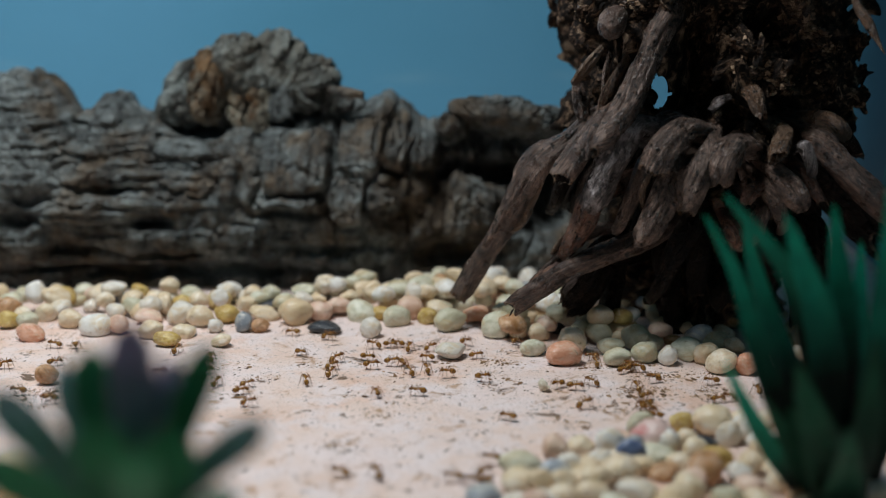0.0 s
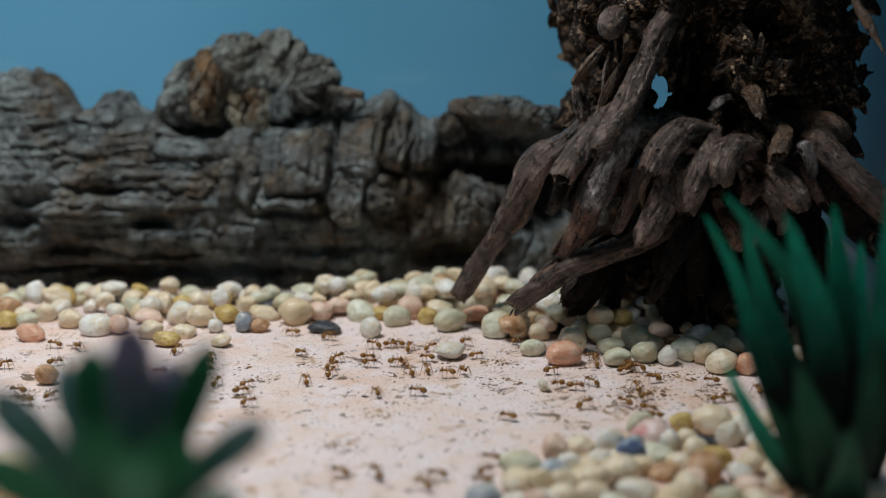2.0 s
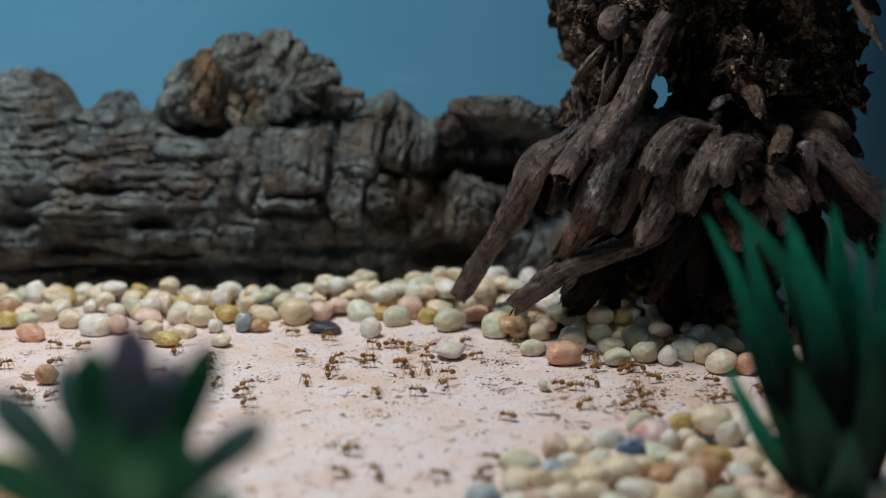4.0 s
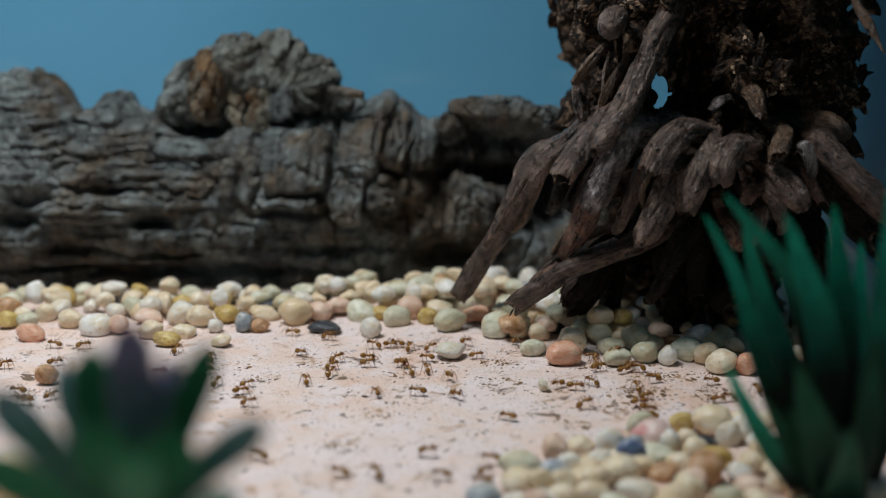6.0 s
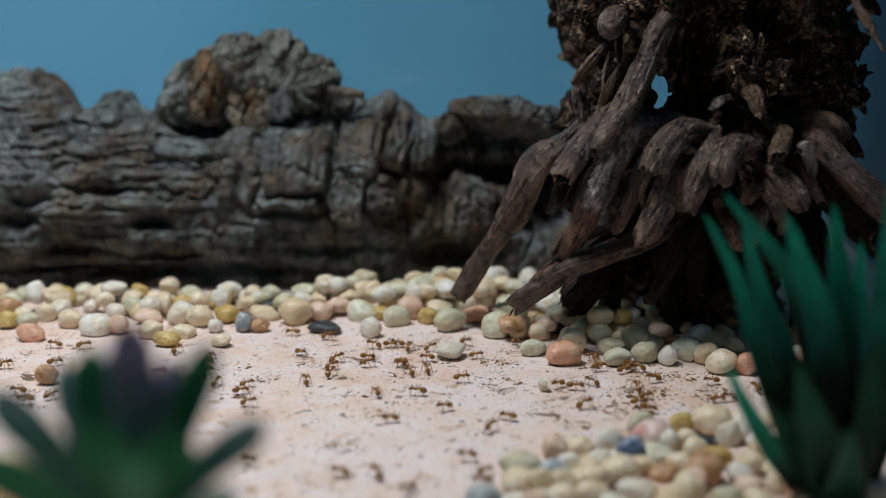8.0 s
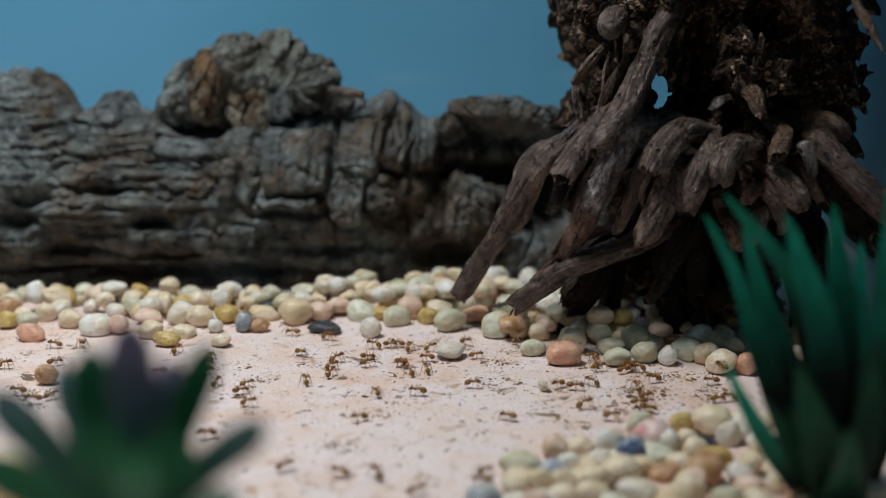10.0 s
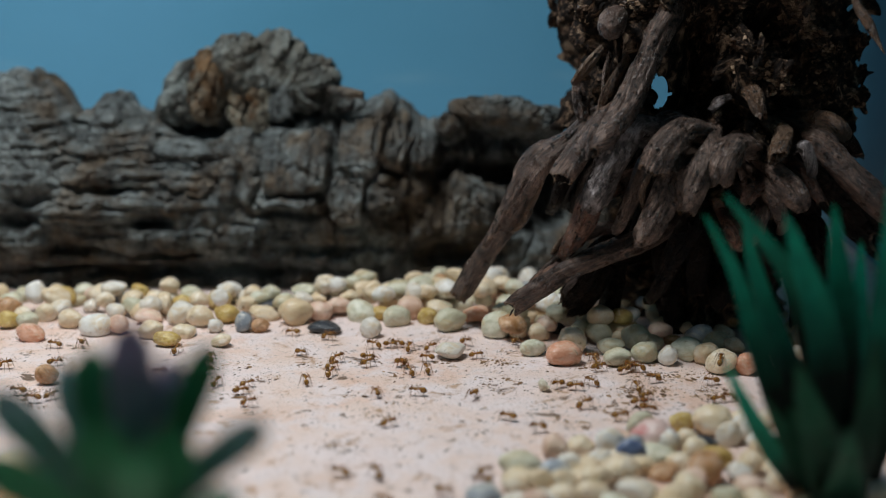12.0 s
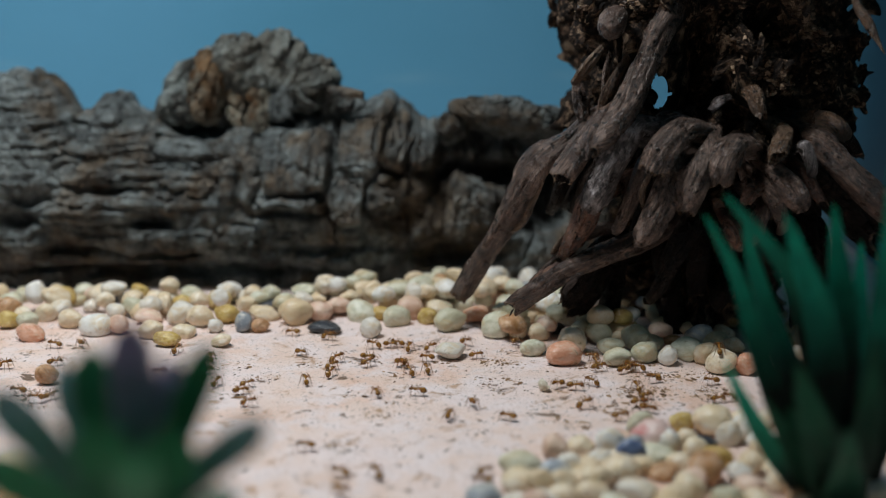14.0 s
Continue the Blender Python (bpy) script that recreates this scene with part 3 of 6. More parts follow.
def trunk_radius(z):
    return lerp([(0.0, 0.027), (0.03, 0.030), (0.052, 0.033), (0.060, 0.040), (0.068, 0.0470), (0.080, 0.0490), (0.12, 0.0500), (0.36, 0.047)], z)


def bark_radius(a, z):
    """How far the crumbled bark reaches from the trunk's middle line, in the direction a at the height z."""
    d = Vector((math.cos(a), math.sin(a), 0))
    r = trunk_radius(z) * (1 - 0.10 * max(0.0, d.x) ** 2 * min(1.0, z / 0.09)) + 0.005 * max(0.0, d.x) * max(0.0, 1 - abs(z - 0.062) / 0.03)
    p = TRUNK + d * r + Vector((0, 0, z))
    q = p - HOLE
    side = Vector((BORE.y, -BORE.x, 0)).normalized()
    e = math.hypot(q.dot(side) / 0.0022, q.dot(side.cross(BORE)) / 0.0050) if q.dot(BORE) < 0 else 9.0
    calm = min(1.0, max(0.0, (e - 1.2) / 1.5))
    bulge = noise.fractal(p * 42, 0.8, 2.1, 3) * 0.0045
    pit = -0.030 * max(0.0, noise.noise(p * 62) - 0.02) - 0.006 * max(0.0, noise.noise(p * 130) - 0.05)
    cell, near = noise.voronoi(p * 95 + Vector((noise.noise(p * 60), noise.noise(p * 60 + Vector((4, 0, 0))), 0)))
    pit -= 0.0075 * max(0.0, 1 - cell[0] * 2.0)
    cell, near = noise.voronoi(p * 210)
    pit -= 0.0028 * max(0.0, 1 - cell[0] * 1.9)
    ridge = 0.0035 * (1 - abs(noise.noise(Vector((p.x * 120, p.y * 120, p.z * 45)))) * 3)
    fine = noise.fractal(p * 330, 0.7, 2.1, 3) * 0.0014
    rot = 0.0
    if d.y < 0.3:
        for x, y, h, w, t, deep in ROT:
            k = ((p.x - x + 0.003 * noise.noise(p * 150)) / w) ** 2 + ((p.z - h + 0.003 * noise.noise(p * 120)) / t) ** 2
            if k < 5:
                rot = max(rot, deep / (1 + k ** 3))
    return r + (bulge + pit + ridge + fine) * calm - rot


def build_stump():
    stump = new("root_stump")
    tagged(stump, "dark brown dead stump with crumbling bark and broken roots", "stump")
    # a shell with a hole that goes right through it
    rows, cols = 300, 360
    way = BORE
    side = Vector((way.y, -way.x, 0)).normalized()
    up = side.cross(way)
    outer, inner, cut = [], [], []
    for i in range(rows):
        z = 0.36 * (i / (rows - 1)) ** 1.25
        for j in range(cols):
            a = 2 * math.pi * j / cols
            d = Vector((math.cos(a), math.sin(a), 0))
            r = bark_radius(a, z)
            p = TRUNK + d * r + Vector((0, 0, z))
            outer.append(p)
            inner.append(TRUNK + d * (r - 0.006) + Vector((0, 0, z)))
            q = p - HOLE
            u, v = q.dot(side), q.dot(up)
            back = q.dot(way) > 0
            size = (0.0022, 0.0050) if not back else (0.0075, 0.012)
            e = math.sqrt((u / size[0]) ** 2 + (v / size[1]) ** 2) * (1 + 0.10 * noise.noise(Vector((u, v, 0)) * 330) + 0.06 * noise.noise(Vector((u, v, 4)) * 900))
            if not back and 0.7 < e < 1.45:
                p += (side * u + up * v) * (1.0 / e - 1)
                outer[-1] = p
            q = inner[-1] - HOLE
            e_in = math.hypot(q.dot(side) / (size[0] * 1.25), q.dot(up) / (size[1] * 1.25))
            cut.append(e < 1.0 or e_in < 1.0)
    n = rows * cols
    faces, edges = [], {}
    for i in range(rows - 1):
        for j in range(cols):
            k = (j + 1) % cols
            f = (i * cols + j, i * cols + k, (i + 1) * cols + k, (i + 1) * cols + j)
            if sum(cut[v] for v in f) >= 2:
                continue
            faces.append(f)
            faces.append(tuple(v + n for v in reversed(f)))
            for e in range(4):
                edges[(f[e], f[(e + 1) % 4])] = True
    for a, b in edges:
        if (b, a) not in edges:
            faces.append((b, a, a + n, b + n))
    part("trunk", mesh_of("trunk", outer + inner, faces, BARK), stump)

    torn = random.Random(3)
    splinters = []
    for k in range(4):
        def shard(v, k=k):
            w = Vector((v.x * 0.30, v.y * 0.16, v.z)) * (1 + 0.5 * noise.noise(v * 2 + Vector((k * 3.1, 0, 0))))
            return w
        splinters.append(ball("splinter", 2, shard, (ROOT_SHADED, CHIP, CHIP_PALE, CHIP)[k], False))

    def root(path, radii, material, seed, jag, hollow, rough, name="root", label="", flat=1.0):
        first = Vector(path[0])
        heart = TRUNK + Vector((0, 0, first.z + 0.004))
        if name == "bark_strip":  # torn strips lie against what is behind them
            path = [Vector(p) + Vector((0, 0.0025, 0)) for p in path]
            rough, radii = 0.45, [max(r, 0.62 * max(radii)) for r in radii]
        else:  # roots grow out of the trunk
            path = [first + (heart - first) * 0.35] + [Vector(p) for p in path]
            radii = [radii[0]] + radii
        if name == "root":
            radii = [0.97 * r for r in radii[:-1]] + [0.90 * radii[-1]]
            if 0.5 < hollow < 2 and seed % 3 and path[-1].z > 0.02:  # most ends turn in under the stump
                path.append(path[-1] + (path[-1] - path[-2]) * 0.30 + Vector((0, 0.007, -0.002)))
                radii.append(radii[-1] * 0.72)
            # splinters round the torn end
            way = (Vector(path[-1]) - Vector(path[-2])).normalized()
            side = way.orthogonal().normalized()
            for k in range(2):
                a = torn.uniform(0, 6.3)
                at = Vector(path[-1]) + (Matrix.Rotation(a, 3, way) @ side) * radii[-1] * 0.75 - way * radii[-1] * torn.uniform(0.2, 1.4)
                turn = (way + Vector([torn.uniform(-0.3, 0.3) for q in range(3)])).to_track_quat("Z", "Y")
                size = radii[-1] * torn.uniform(0.35, 0.8)
                part("splinter", splinters[torn.randrange(4)], stump, m=Matrix.LocRotScale(at, turn, (size, size, size * torn.uniform(0.8, 1.5))))
        if name == "broken_stub":
            rough, jag = 0.36, 2.0
        # most bores take the shaded wood: the dark inside is colour
        if hollow and name != "bark_strip":
            part(name, torn_root(name, path, radii, material, SPLIT if seed % 3 == 1 or name == "broken_stub" else ROOT_SHADED, rough, jag, (2.6, 1.0, 1.8, 0.4)[seed % 4], seed, flat), stump, label)
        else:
            part(name, tube(name, path, radii, material, 44, 96, rough, jag, hollow, seed, flat, inside=ROOT_SHADED), stump, label)

    root([(0.0483, 0.3740, 0.0735), (0.0383, 0.3710, 0.0657), (0.0291, 0.3690, 0.0595), (0.0237, 0.3720, 0.0491), (0.0191, 0.3790, 0.0374), (0.0122, 0.3870, 0.0234), (0.0042, 0.3950, 0.0072)], [0.0026, 0.0036, 0.0045, 0.0039, 0.0036, 0.0033, 0.0036], ROOT, 1, 0.5, 0.3, 0.16, "root", "longest root reaching down to the pebbles")
    root([(0.0306, 0.3660, 0.0546), (0.0277, 0.3690, 0.0470), (0.0250, 0.3730, 0.0391), (0.0190, 0.3770, 0.0333)], [0.0012, 0.0016, 0.0016, 0.0009], SPLIT, 2, 1.4, 0, 0.22, "bark_strip", "pale split strip of wood", flat=0.5)
    root([(0.0516, 0.3660, 0.0766), (0.0443, 0.3600, 0.0693), (0.0386, 0.3570, 0.0623), (0.0342, 0.3560, 0.0557)], [0.0027, 0.0032, 0.0042, 0.0042], ROOT, 3, 0.8, 1.6, 0.16)
    root([(0.0765, 0.3840, 0.1205), (0.0705, 0.3760, 0.1080), (0.0644, 0.3680, 0.0983), (0.0591, 0.3620, 0.0879), (0.0538, 0.3580, 0.0775), (0.0482, 0.3550, 0.0696), (0.0434, 0.3540, 0.0634)], [0.0042, 0.0041, 0.0039, 0.0038, 0.0040, 0.0031, 0.0015], ROOT, 4, 0.8, 0.4, 0.16, "root", "thick smooth root slanting down the trunk")
    root([(0.0555, 0.3660, 0.0913), (0.0519, 0.3630, 0.0860), (0.0493, 0.3620, 0.0811), (0.0476, 0.3620, 0.0761)], [0.0010, 0.0017, 0.0022, 0.0008], SPLIT, 5, 1.6, 0, 0.25, "bark_strip", "pale split strip of wood", flat=0.45)
    root([(0.0504, 0.3670, 0.0925), (0.0491, 0.3650, 0.0877), (0.0483, 0.3640, 0.0823)], [0.0005, 0.0015, 0.0010], ROOT, 6, 1.6, 0, 0.25, "bark_strip", "dark split strip of wood", flat=0.45)
    root([(0.0482, 0.3700, 0.0938), (0.0435, 0.3660, 0.0888), (0.0397, 0.3670, 0.0836)], [0.0010, 0.0017, 0.0008], SPLIT, 7, 1.6, 0, 0.3, "bark_strip", "pale split strip of wood", flat=0.6)
    root([(0.0411, 0.3710, 0.0829), (0.0421, 0.3690, 0.0763), (0.0440, 0.3690, 0.0703)], [0.0017, 0.0029, 0.0015], ROOT, 8, 1.2, 0, 0.22, "bark_strip", "greyish strip of wood", flat=0.6)

    def knob(v):
        w = Vector((v.x * 0.0042, v.y * 0.0060, v.z * 0.0052)) * (1 + 0.10 * noise.noise(v * 1.3) + 0.05 * noise.noise(v * 5) - 0.12 * max(0.0, 1 - abs(noise.noise(v * 1.7 + Vector((3, 0, 0)))) * 20))
        return Euler((0, radians(28), 0)).to_matrix() @ w + Vector((0.0503, 0.3660, 0.1017))
    part("knob", ball("knob", 5, knob, ROOT), stump, "rounded grey knob of wood")
    root([(0.0648, 0.3660, 0.0712), (0.0560, 0.3600, 0.0703), (0.0499, 0.3570, 0.0618), (0.0450, 0.3560, 0.0509)], [0.0026, 0.0037, 0.0044, 0.0042], ROOT_GREY, 10, 0.6, 1.2, 0.16)
    root([(0.0464, 0.3590, 0.0512), (0.0420, 0.3600, 0.0435), (0.0384, 0.3630, 0.0341)], [0.0036, 0.0036, 0.0026], ROOT_RED, 11, 1, 0.8, 0.16)
    root([(0.0477, 0.3580, 0.0488), (0.0455, 0.3580, 0.0419), (0.0423, 0.3610, 0.0346)], [0.0008, 0.0012, 0.0007], ROOT_RED, 12, 1.6, 0, 0.2, "bark_strip", "reddish strip of torn wood", flat=0.6)
    root([(0.0612, 0.3620, 0.0618), (0.0575, 0.3590, 0.0529), (0.0541, 0.3610, 0.0426)], [0.0029, 0.0032, 0.0024], ROOT, 13, 1.2, 1, 0.16, flat=0.7)
    root([(0.0743, 0.3730, 0.0710), (0.0683, 0.3690, 0.0722), (0.0625, 0.3660, 0.0676)], [0.0026, 0.0031, 0.0026], ROOT_GREY, 14, 0.7, 1, 0.16)
    root([(0.0812, 0.3640, 0.0687), (0.0717, 0.3560, 0.0711), (0.0642, 0.3500, 0.0667), (0.0607, 0.3490, 0.0586)], [0.0025, 0.0036, 0.0044, 0.0044], ROOT, 15, 1, 2.2, 0.16)
    root([(0.0695, 0.3560, 0.0602), (0.0653, 0.3520, 0.0516), (0.0609, 0.3520, 0.0418)], [0.0037, 0.0042, 0.0040], ROOT, 16, 0.9, 1.8, 0.16)
    root([(0.0605, 0.3460, 0.0601), (0.0582, 0.3470, 0.0543), (0.0591, 0.3500, 0.0493)], [0.0007, 0.0011, 0.0007], SPLIT, 17, 1.4, 0, 0.2, "bark_strip", "pale rim of torn bark", flat=0.5)
    root([(0.0797, 0.3570, 0.0683), (0.0750, 0.3500, 0.0620), (0.0720, 0.3480, 0.0554), (0.0710, 0.3510, 0.0457)], [0.0022, 0.0039, 0.0044, 0.0025], ROOT, 18, 1.1, 0.9, 0.16, flat=0.85)
    root([(0.0932, 0.3610, 0.0647), (0.0855, 0.3530, 0.0666), (0.0811, 0.3480, 0.0630), (0.0811, 0.3500, 0.0557)], [0.0025, 0.0040, 0.0042, 0.0038], ROOT, 19, 0.9, 2.2, 0.16)
    root([(0.1018, 0.3640, 0.0697), (0.0980, 0.3530, 0.0666), (0.0961, 0.3490, 0.0625)], [0.0024, 0.0031, 0.0025], SPLIT, 20, 1.5, 1, 0.16, "broken_stub", "broken root stub with pale torn wood")
    root([(0.0959, 0.3600, 0.0604), (0.0996, 0.3520, 0.0564), (0.1031, 0.3500, 0.0520), (0.1063, 0.3510, 0.0478)], [0.0024, 0.0033, 0.0033, 0.0017], ROOT, 21, 0.9, 0.8, 0.16)
    root([(0.0950, 0.3580, 0.0560), (0.0980, 0.3540, 0.0504), (0.1014, 0.3550, 0.0429)], [0.0020, 0.0027, 0.0019], ROOT, 22, 0.9, 0.8, 0.16)
    root([(0.1040, 0.3620, 0.0642), (0.1059, 0.3540, 0.0664), (0.1084, 0.3530, 0.0595)], [0.0015, 0.0023, 0.0017], ROOT_GREY, 23, 1.2, 1.8, 0.16, flat=0.7)
    root([(0.1043, 0.3600, 0.0611), (0.1089, 0.3560, 0.0553), (0.1141, 0.3560, 0.0478)], [0.0017, 0.0022, 0.0015], ROOT_RED, 24, 1.4, 1, 0.16)
    root([(0.1089, 0.3720, 0.0680), (0.1138, 0.3620, 0.0649), (0.1215, 0.3580, 0.0570), (0.1394, 0.3600, 0.0415)], [0.0035, 0.0044, 0.0045, 0.0041], ROOT, 25, 0.8, 1, 0.16)
    root([(0.1172, 0.3540, 0.0622), (0.1221, 0.3530, 0.0585), (0.1274, 0.3540, 0.0540)], [0.0008, 0.0013, 0.0007], SPLIT, 26, 1.5, 0, 0.25, "bark_strip", "pale split strip of wood", flat=0.5)
    root([(0.1130, 0.3760, 0.0717), (0.1173, 0.3660, 0.0707), (0.1227, 0.3660, 0.0671)], [0.0021, 0.0032, 0.0015], SPLIT, 27, 1.6, 1.2, 0.16, "broken_stub", "broken root stub with pale torn wood")
    root([(0.1220, 0.3880, 0.0696), (0.1271, 0.3800, 0.0644), (0.1318, 0.3780, 0.0590)], [0.0025, 0.0027, 0.0011], ROOT_SHADED, 28, 1.6, 0.5, 0.16)
    root([(0.0903, 0.3700, 0.0827), (0.0920, 0.3600, 0.0810), (0.0939, 0.3580, 0.0739)], [0.0019, 0.0023, 0.0017], SPLIT, 29, 1.6, 1.4, 0.16, "broken_stub", "broken root stub with pale torn wood")
    root([(0.0868, 0.3660, 0.0797), (0.0830, 0.3640, 0.0782), (0.0808, 0.3640, 0.0759)], [0.0010, 0.0015, 0.0007], ROOT_GREY, 30, 1.5, 0, 0.2, "bark_strip", "greyish flake of bark", flat=0.4)
    root([(0.0950, 0.3580, 0.0553), (0.0903, 0.3520, 0.0530), (0.0889, 0.3520, 0.0493)], [0.0015, 0.0022, 0.0013], ROOT_RED, 31, 1.6, 1, 0.16, "broken_stub", "broken root stub with reddish torn wood")
    root([(0.0958, 0.3570, 0.0486), (0.0932, 0.3530, 0.0443), (0.0933, 0.3540, 0.0393)], [0.0020, 0.0025, 0.0019], ROOT, 32, 1.2, 1.2, 0.16)
    root([(0.0848, 0.3580, 0.0440), (0.0865, 0.3540, 0.0407), (0.0886, 0.3560, 0.0345)], [0.0017, 0.0025, 0.0020], ROOT_RED, 33, 1, 1, 0.16)
    root([(0.0891, 0.3620, 0.0639), (0.0889, 0.3560, 0.0594), (0.0902, 0.3560, 0.0543)], [0.0012, 0.0013, 0.0007], ROOT, 34, 1.5, 0, 0.2, "bark_strip", "greyish strip on a root", flat=0.5)
    root([(0.0665, 0.3720, 0.0367), (0.0505, 0.3640, 0.0317), (0.0379, 0.3616, 0.0270), (0.0287, 0.3640, 0.0202), (0.0211, 0.3680, 0.0127)], [0.0035, 0.0035, 0.0033, 0.0033, 0.0028], ROOT, 35, 1.1, 0.8, 0.16)
    root([(0.0354, 0.3590, 0.0290), (0.0295, 0.3600, 0.0238), (0.0225, 0.3640, 0.0150)], [0.0007, 0.0017, 0.0014], ROOT_RED, 36, 1.4, 0, 0.22, "bark_strip", "reddish strip of torn wood", flat=0.5)
    root([(0.0425, 0.3720, 0.0349), (0.0359, 0.3690, 0.0291), (0.0274, 0.3710, 0.0198)], [0.0021, 0.0019, 0.0014], ROOT, 37, 1.2, 0.6, 0.16)
    root([(0.0385, 0.3680, 0.0365), (0.0359, 0.3660, 0.0338), (0.0341, 0.3660, 0.0309)], [0.0007, 0.0012, 0.0005], SPLIT, 38, 1.5, 0, 0.2, "bark_strip", "pale split strip of wood", flat=0.5)
    root([(0.0505, 0.3780, 0.0292), (0.0451, 0.3750, 0.0217), (0.0392, 0.3770, 0.0122)], [0.0040, 0.0036, 0.0036], ROOT_SHADED, 39, 0.9, 0.8, 0.16)
    # grey strip laid in for the bluish highlight on the dark root
    root([(0.0437, 0.3710, 0.0250), (0.0415, 0.3700, 0.0212), (0.0389, 0.3710, 0.0169)], [0.0011, 0.0016, 0.0007], ROOT_GREY, 40, 1.5, 0, 0.2, "bark_strip", "greyish strip on a root", flat=0.5)
    root([(0.0547, 0.3840, 0.0247), (0.0480, 0.3810, 0.0155), (0.0418, 0.3830, 0.0048)], [0.0040, 0.0038, 0.0033], ROOT_SHADED, 41, 0.9, 0.8, 0.16)
    root([(0.0569, 0.3900, 0.0275), (0.0554, 0.3870, 0.0129), (0.0548, 0.3870, -0.0019)], [0.0048, 0.0035, 0.0041], ROOT_SHADED, 42, 0.6, 0.6, 0.16, "root", "upright root standing on the floor")
    root([(0.0773, 0.3640, 0.0434), (0.0711, 0.3570, 0.0351), (0.0652, 0.3580, 0.0222)], [0.0033, 0.0034, 0.0022], ROOT_SHADED, 43, 1.4, 1.2, 0.16)
    root([(0.0919, 0.3780, 0.0225), (0.0878, 0.3710, 0.0165), (0.0854, 0.3720, 0.0110)], [0.0025, 0.0030, 0.0022], ROOT_SHADED, 44, 1.3, 1.2, 0.16)
    root([(0.1098, 0.3760, 0.0267), (0.1128, 0.3720, 0.0151), (0.1129, 0.3740, 0.0056)], [0.0031, 0.0034, 0.0027], ROOT_SHADED, 45, 1.1, 1, 0.16)
    # extra legs added: darkened wood for the shade under the stump
    root([(0.0728, 0.3860, 0.0284), (0.0749, 0.3840, 0.0137), (0.0783, 0.3880, -0.0041)], [0.0048, 0.0041, 0.0045], ROOT_SHADED, 47, 0.8, 0.8, 0.16)
    root([(0.0936, 0.3880, 0.0279), (0.0972, 0.3840, 0.0118), (0.1029, 0.3880, -0.0053)], [0.0055, 0.0048, 0.0045], ROOT_SHADED, 48, 0.8, 0.8, 0.16)
    root([(0.0962, 0.3720, 0.0425), (0.0993, 0.3680, 0.0326), (0.1026, 0.3700, 0.0212)], [0.0035, 0.0032, 0.0021], ROOT_SHADED, 49, 1.2, 1, 0.16)
    root([(0.0824, 0.3800, 0.0335), (0.0807, 0.3740, 0.0238), (0.0804, 0.3760, 0.0121)], [0.0036, 0.0032, 0.0022], ROOT_SHADED, 50, 1.2, 1, 0.16)
    root([(0.1195, 0.3840, 0.0364), (0.1214, 0.3800, 0.0242), (0.1279, 0.3860, 0.0054)], [0.0040, 0.0036, 0.0034], ROOT_SHADED, 51, 1, 1, 0.16)
    root([(0.1145, 0.3520, 0.1149), (0.1170, 0.3500, 0.1071), (0.1197, 0.3480, 0.1022), (0.1219, 0.3470, 0.0982), (0.1243, 0.3460, 0.0938)], [0.00144, 0.00128, 0.00143, 0.00079, 0.00019], SPLIT, 90, 0.2, 0, 0.16, "twig", "thin pale dry twig hanging beside the trunk")
    # filler roots, added: their dark colour stands for shade in the gaps
    root([(0.0627, 0.3880, 0.0642), (0.0524, 0.3840, 0.0566), (0.0448, 0.3860, 0.0449)], [0.0043, 0.0047, 0.0033], ROOT_SHADED, 70, 1.2, 1, 0.16)
    root([(0.0502, 0.3880, 0.0676), (0.0416, 0.3860, 0.0581), (0.0368, 0.3880, 0.0445)], [0.0036, 0.0036, 0.0022], ROOT_SHADED, 71, 1.2, 1, 0.16)
    root([(0.0706, 0.3800, 0.0554), (0.0655, 0.3780, 0.0413), (0.0609, 0.3800, 0.0279)], [0.0046, 0.0047, 0.0033], ROOT_SHADED, 72, 1.2, 1, 0.16)
    root([(0.0969, 0.3780, 0.0558), (0.0948, 0.3740, 0.0439), (0.0907, 0.3760, 0.0307)], [0.0043, 0.0042, 0.0029], ROOT_SHADED, 73, 1.2, 1, 0.16)
    root([(0.0596, 0.3980, 0.0645), (0.0484, 0.3940, 0.0554), (0.0426, 0.3960, 0.0443)], [0.0041, 0.0048, 0.0030], ROOT_SHADED, 80, 1.2, 1, 0.16)
    root([(0.1151, 0.3860, 0.0572), (0.1277, 0.3830, 0.0449), (0.1481, 0.3850, 0.0268)], [0.0054, 0.0065, 0.0055], ROOT_SHADED, 93, 1.2, 0.4, 0.16)
    root([(0.1119, 0.3900, 0.0538), (0.1175, 0.3880, 0.0430), (0.1217, 0.3900, 0.0313)], [0.0055, 0.0051, 0.0033], ROOT_SHADED, 96, 1.2, 0.4, 0.16)
    root([(0.1195, 0.3920, 0.0710), (0.1250, 0.3880, 0.0660), (0.1323, 0.3880, 0.0587)], [0.0047, 0.0047, 0.0025], ROOT_SHADED, 99, 1.2, 0.4, 0.16)
    root([(0.1102, 0.3940, 0.0475), (0.1142, 0.3920, 0.0347), (0.1193, 0.3940, 0.0169)], [0.0048, 0.0056, 0.0045], ROOT_SHADED, 102, 1.2, 0.4, 0.16)

    # flakes of bark that stand off at the stump's side
    flake = random.Random(8)
    for k in range(34):
        z = flake.uniform(0.058, 0.125)
        a = radians(flake.uniform(-35, 25))
        size = flake.uniform(0.0018, 0.0036)
        near = Vector((math.cos(a), math.sin(a), 0))
        aim = (near + Vector((0, 0, flake.uniform(-1.4, 0.1)))).to_track_quat("Z", "Y") @ Euler((0, 0, flake.uniform(0, 3))).to_quaternion()
        at = TRUNK + near * (bark_radius(a, z) + size * 0.1) + Vector((0, 0, z))
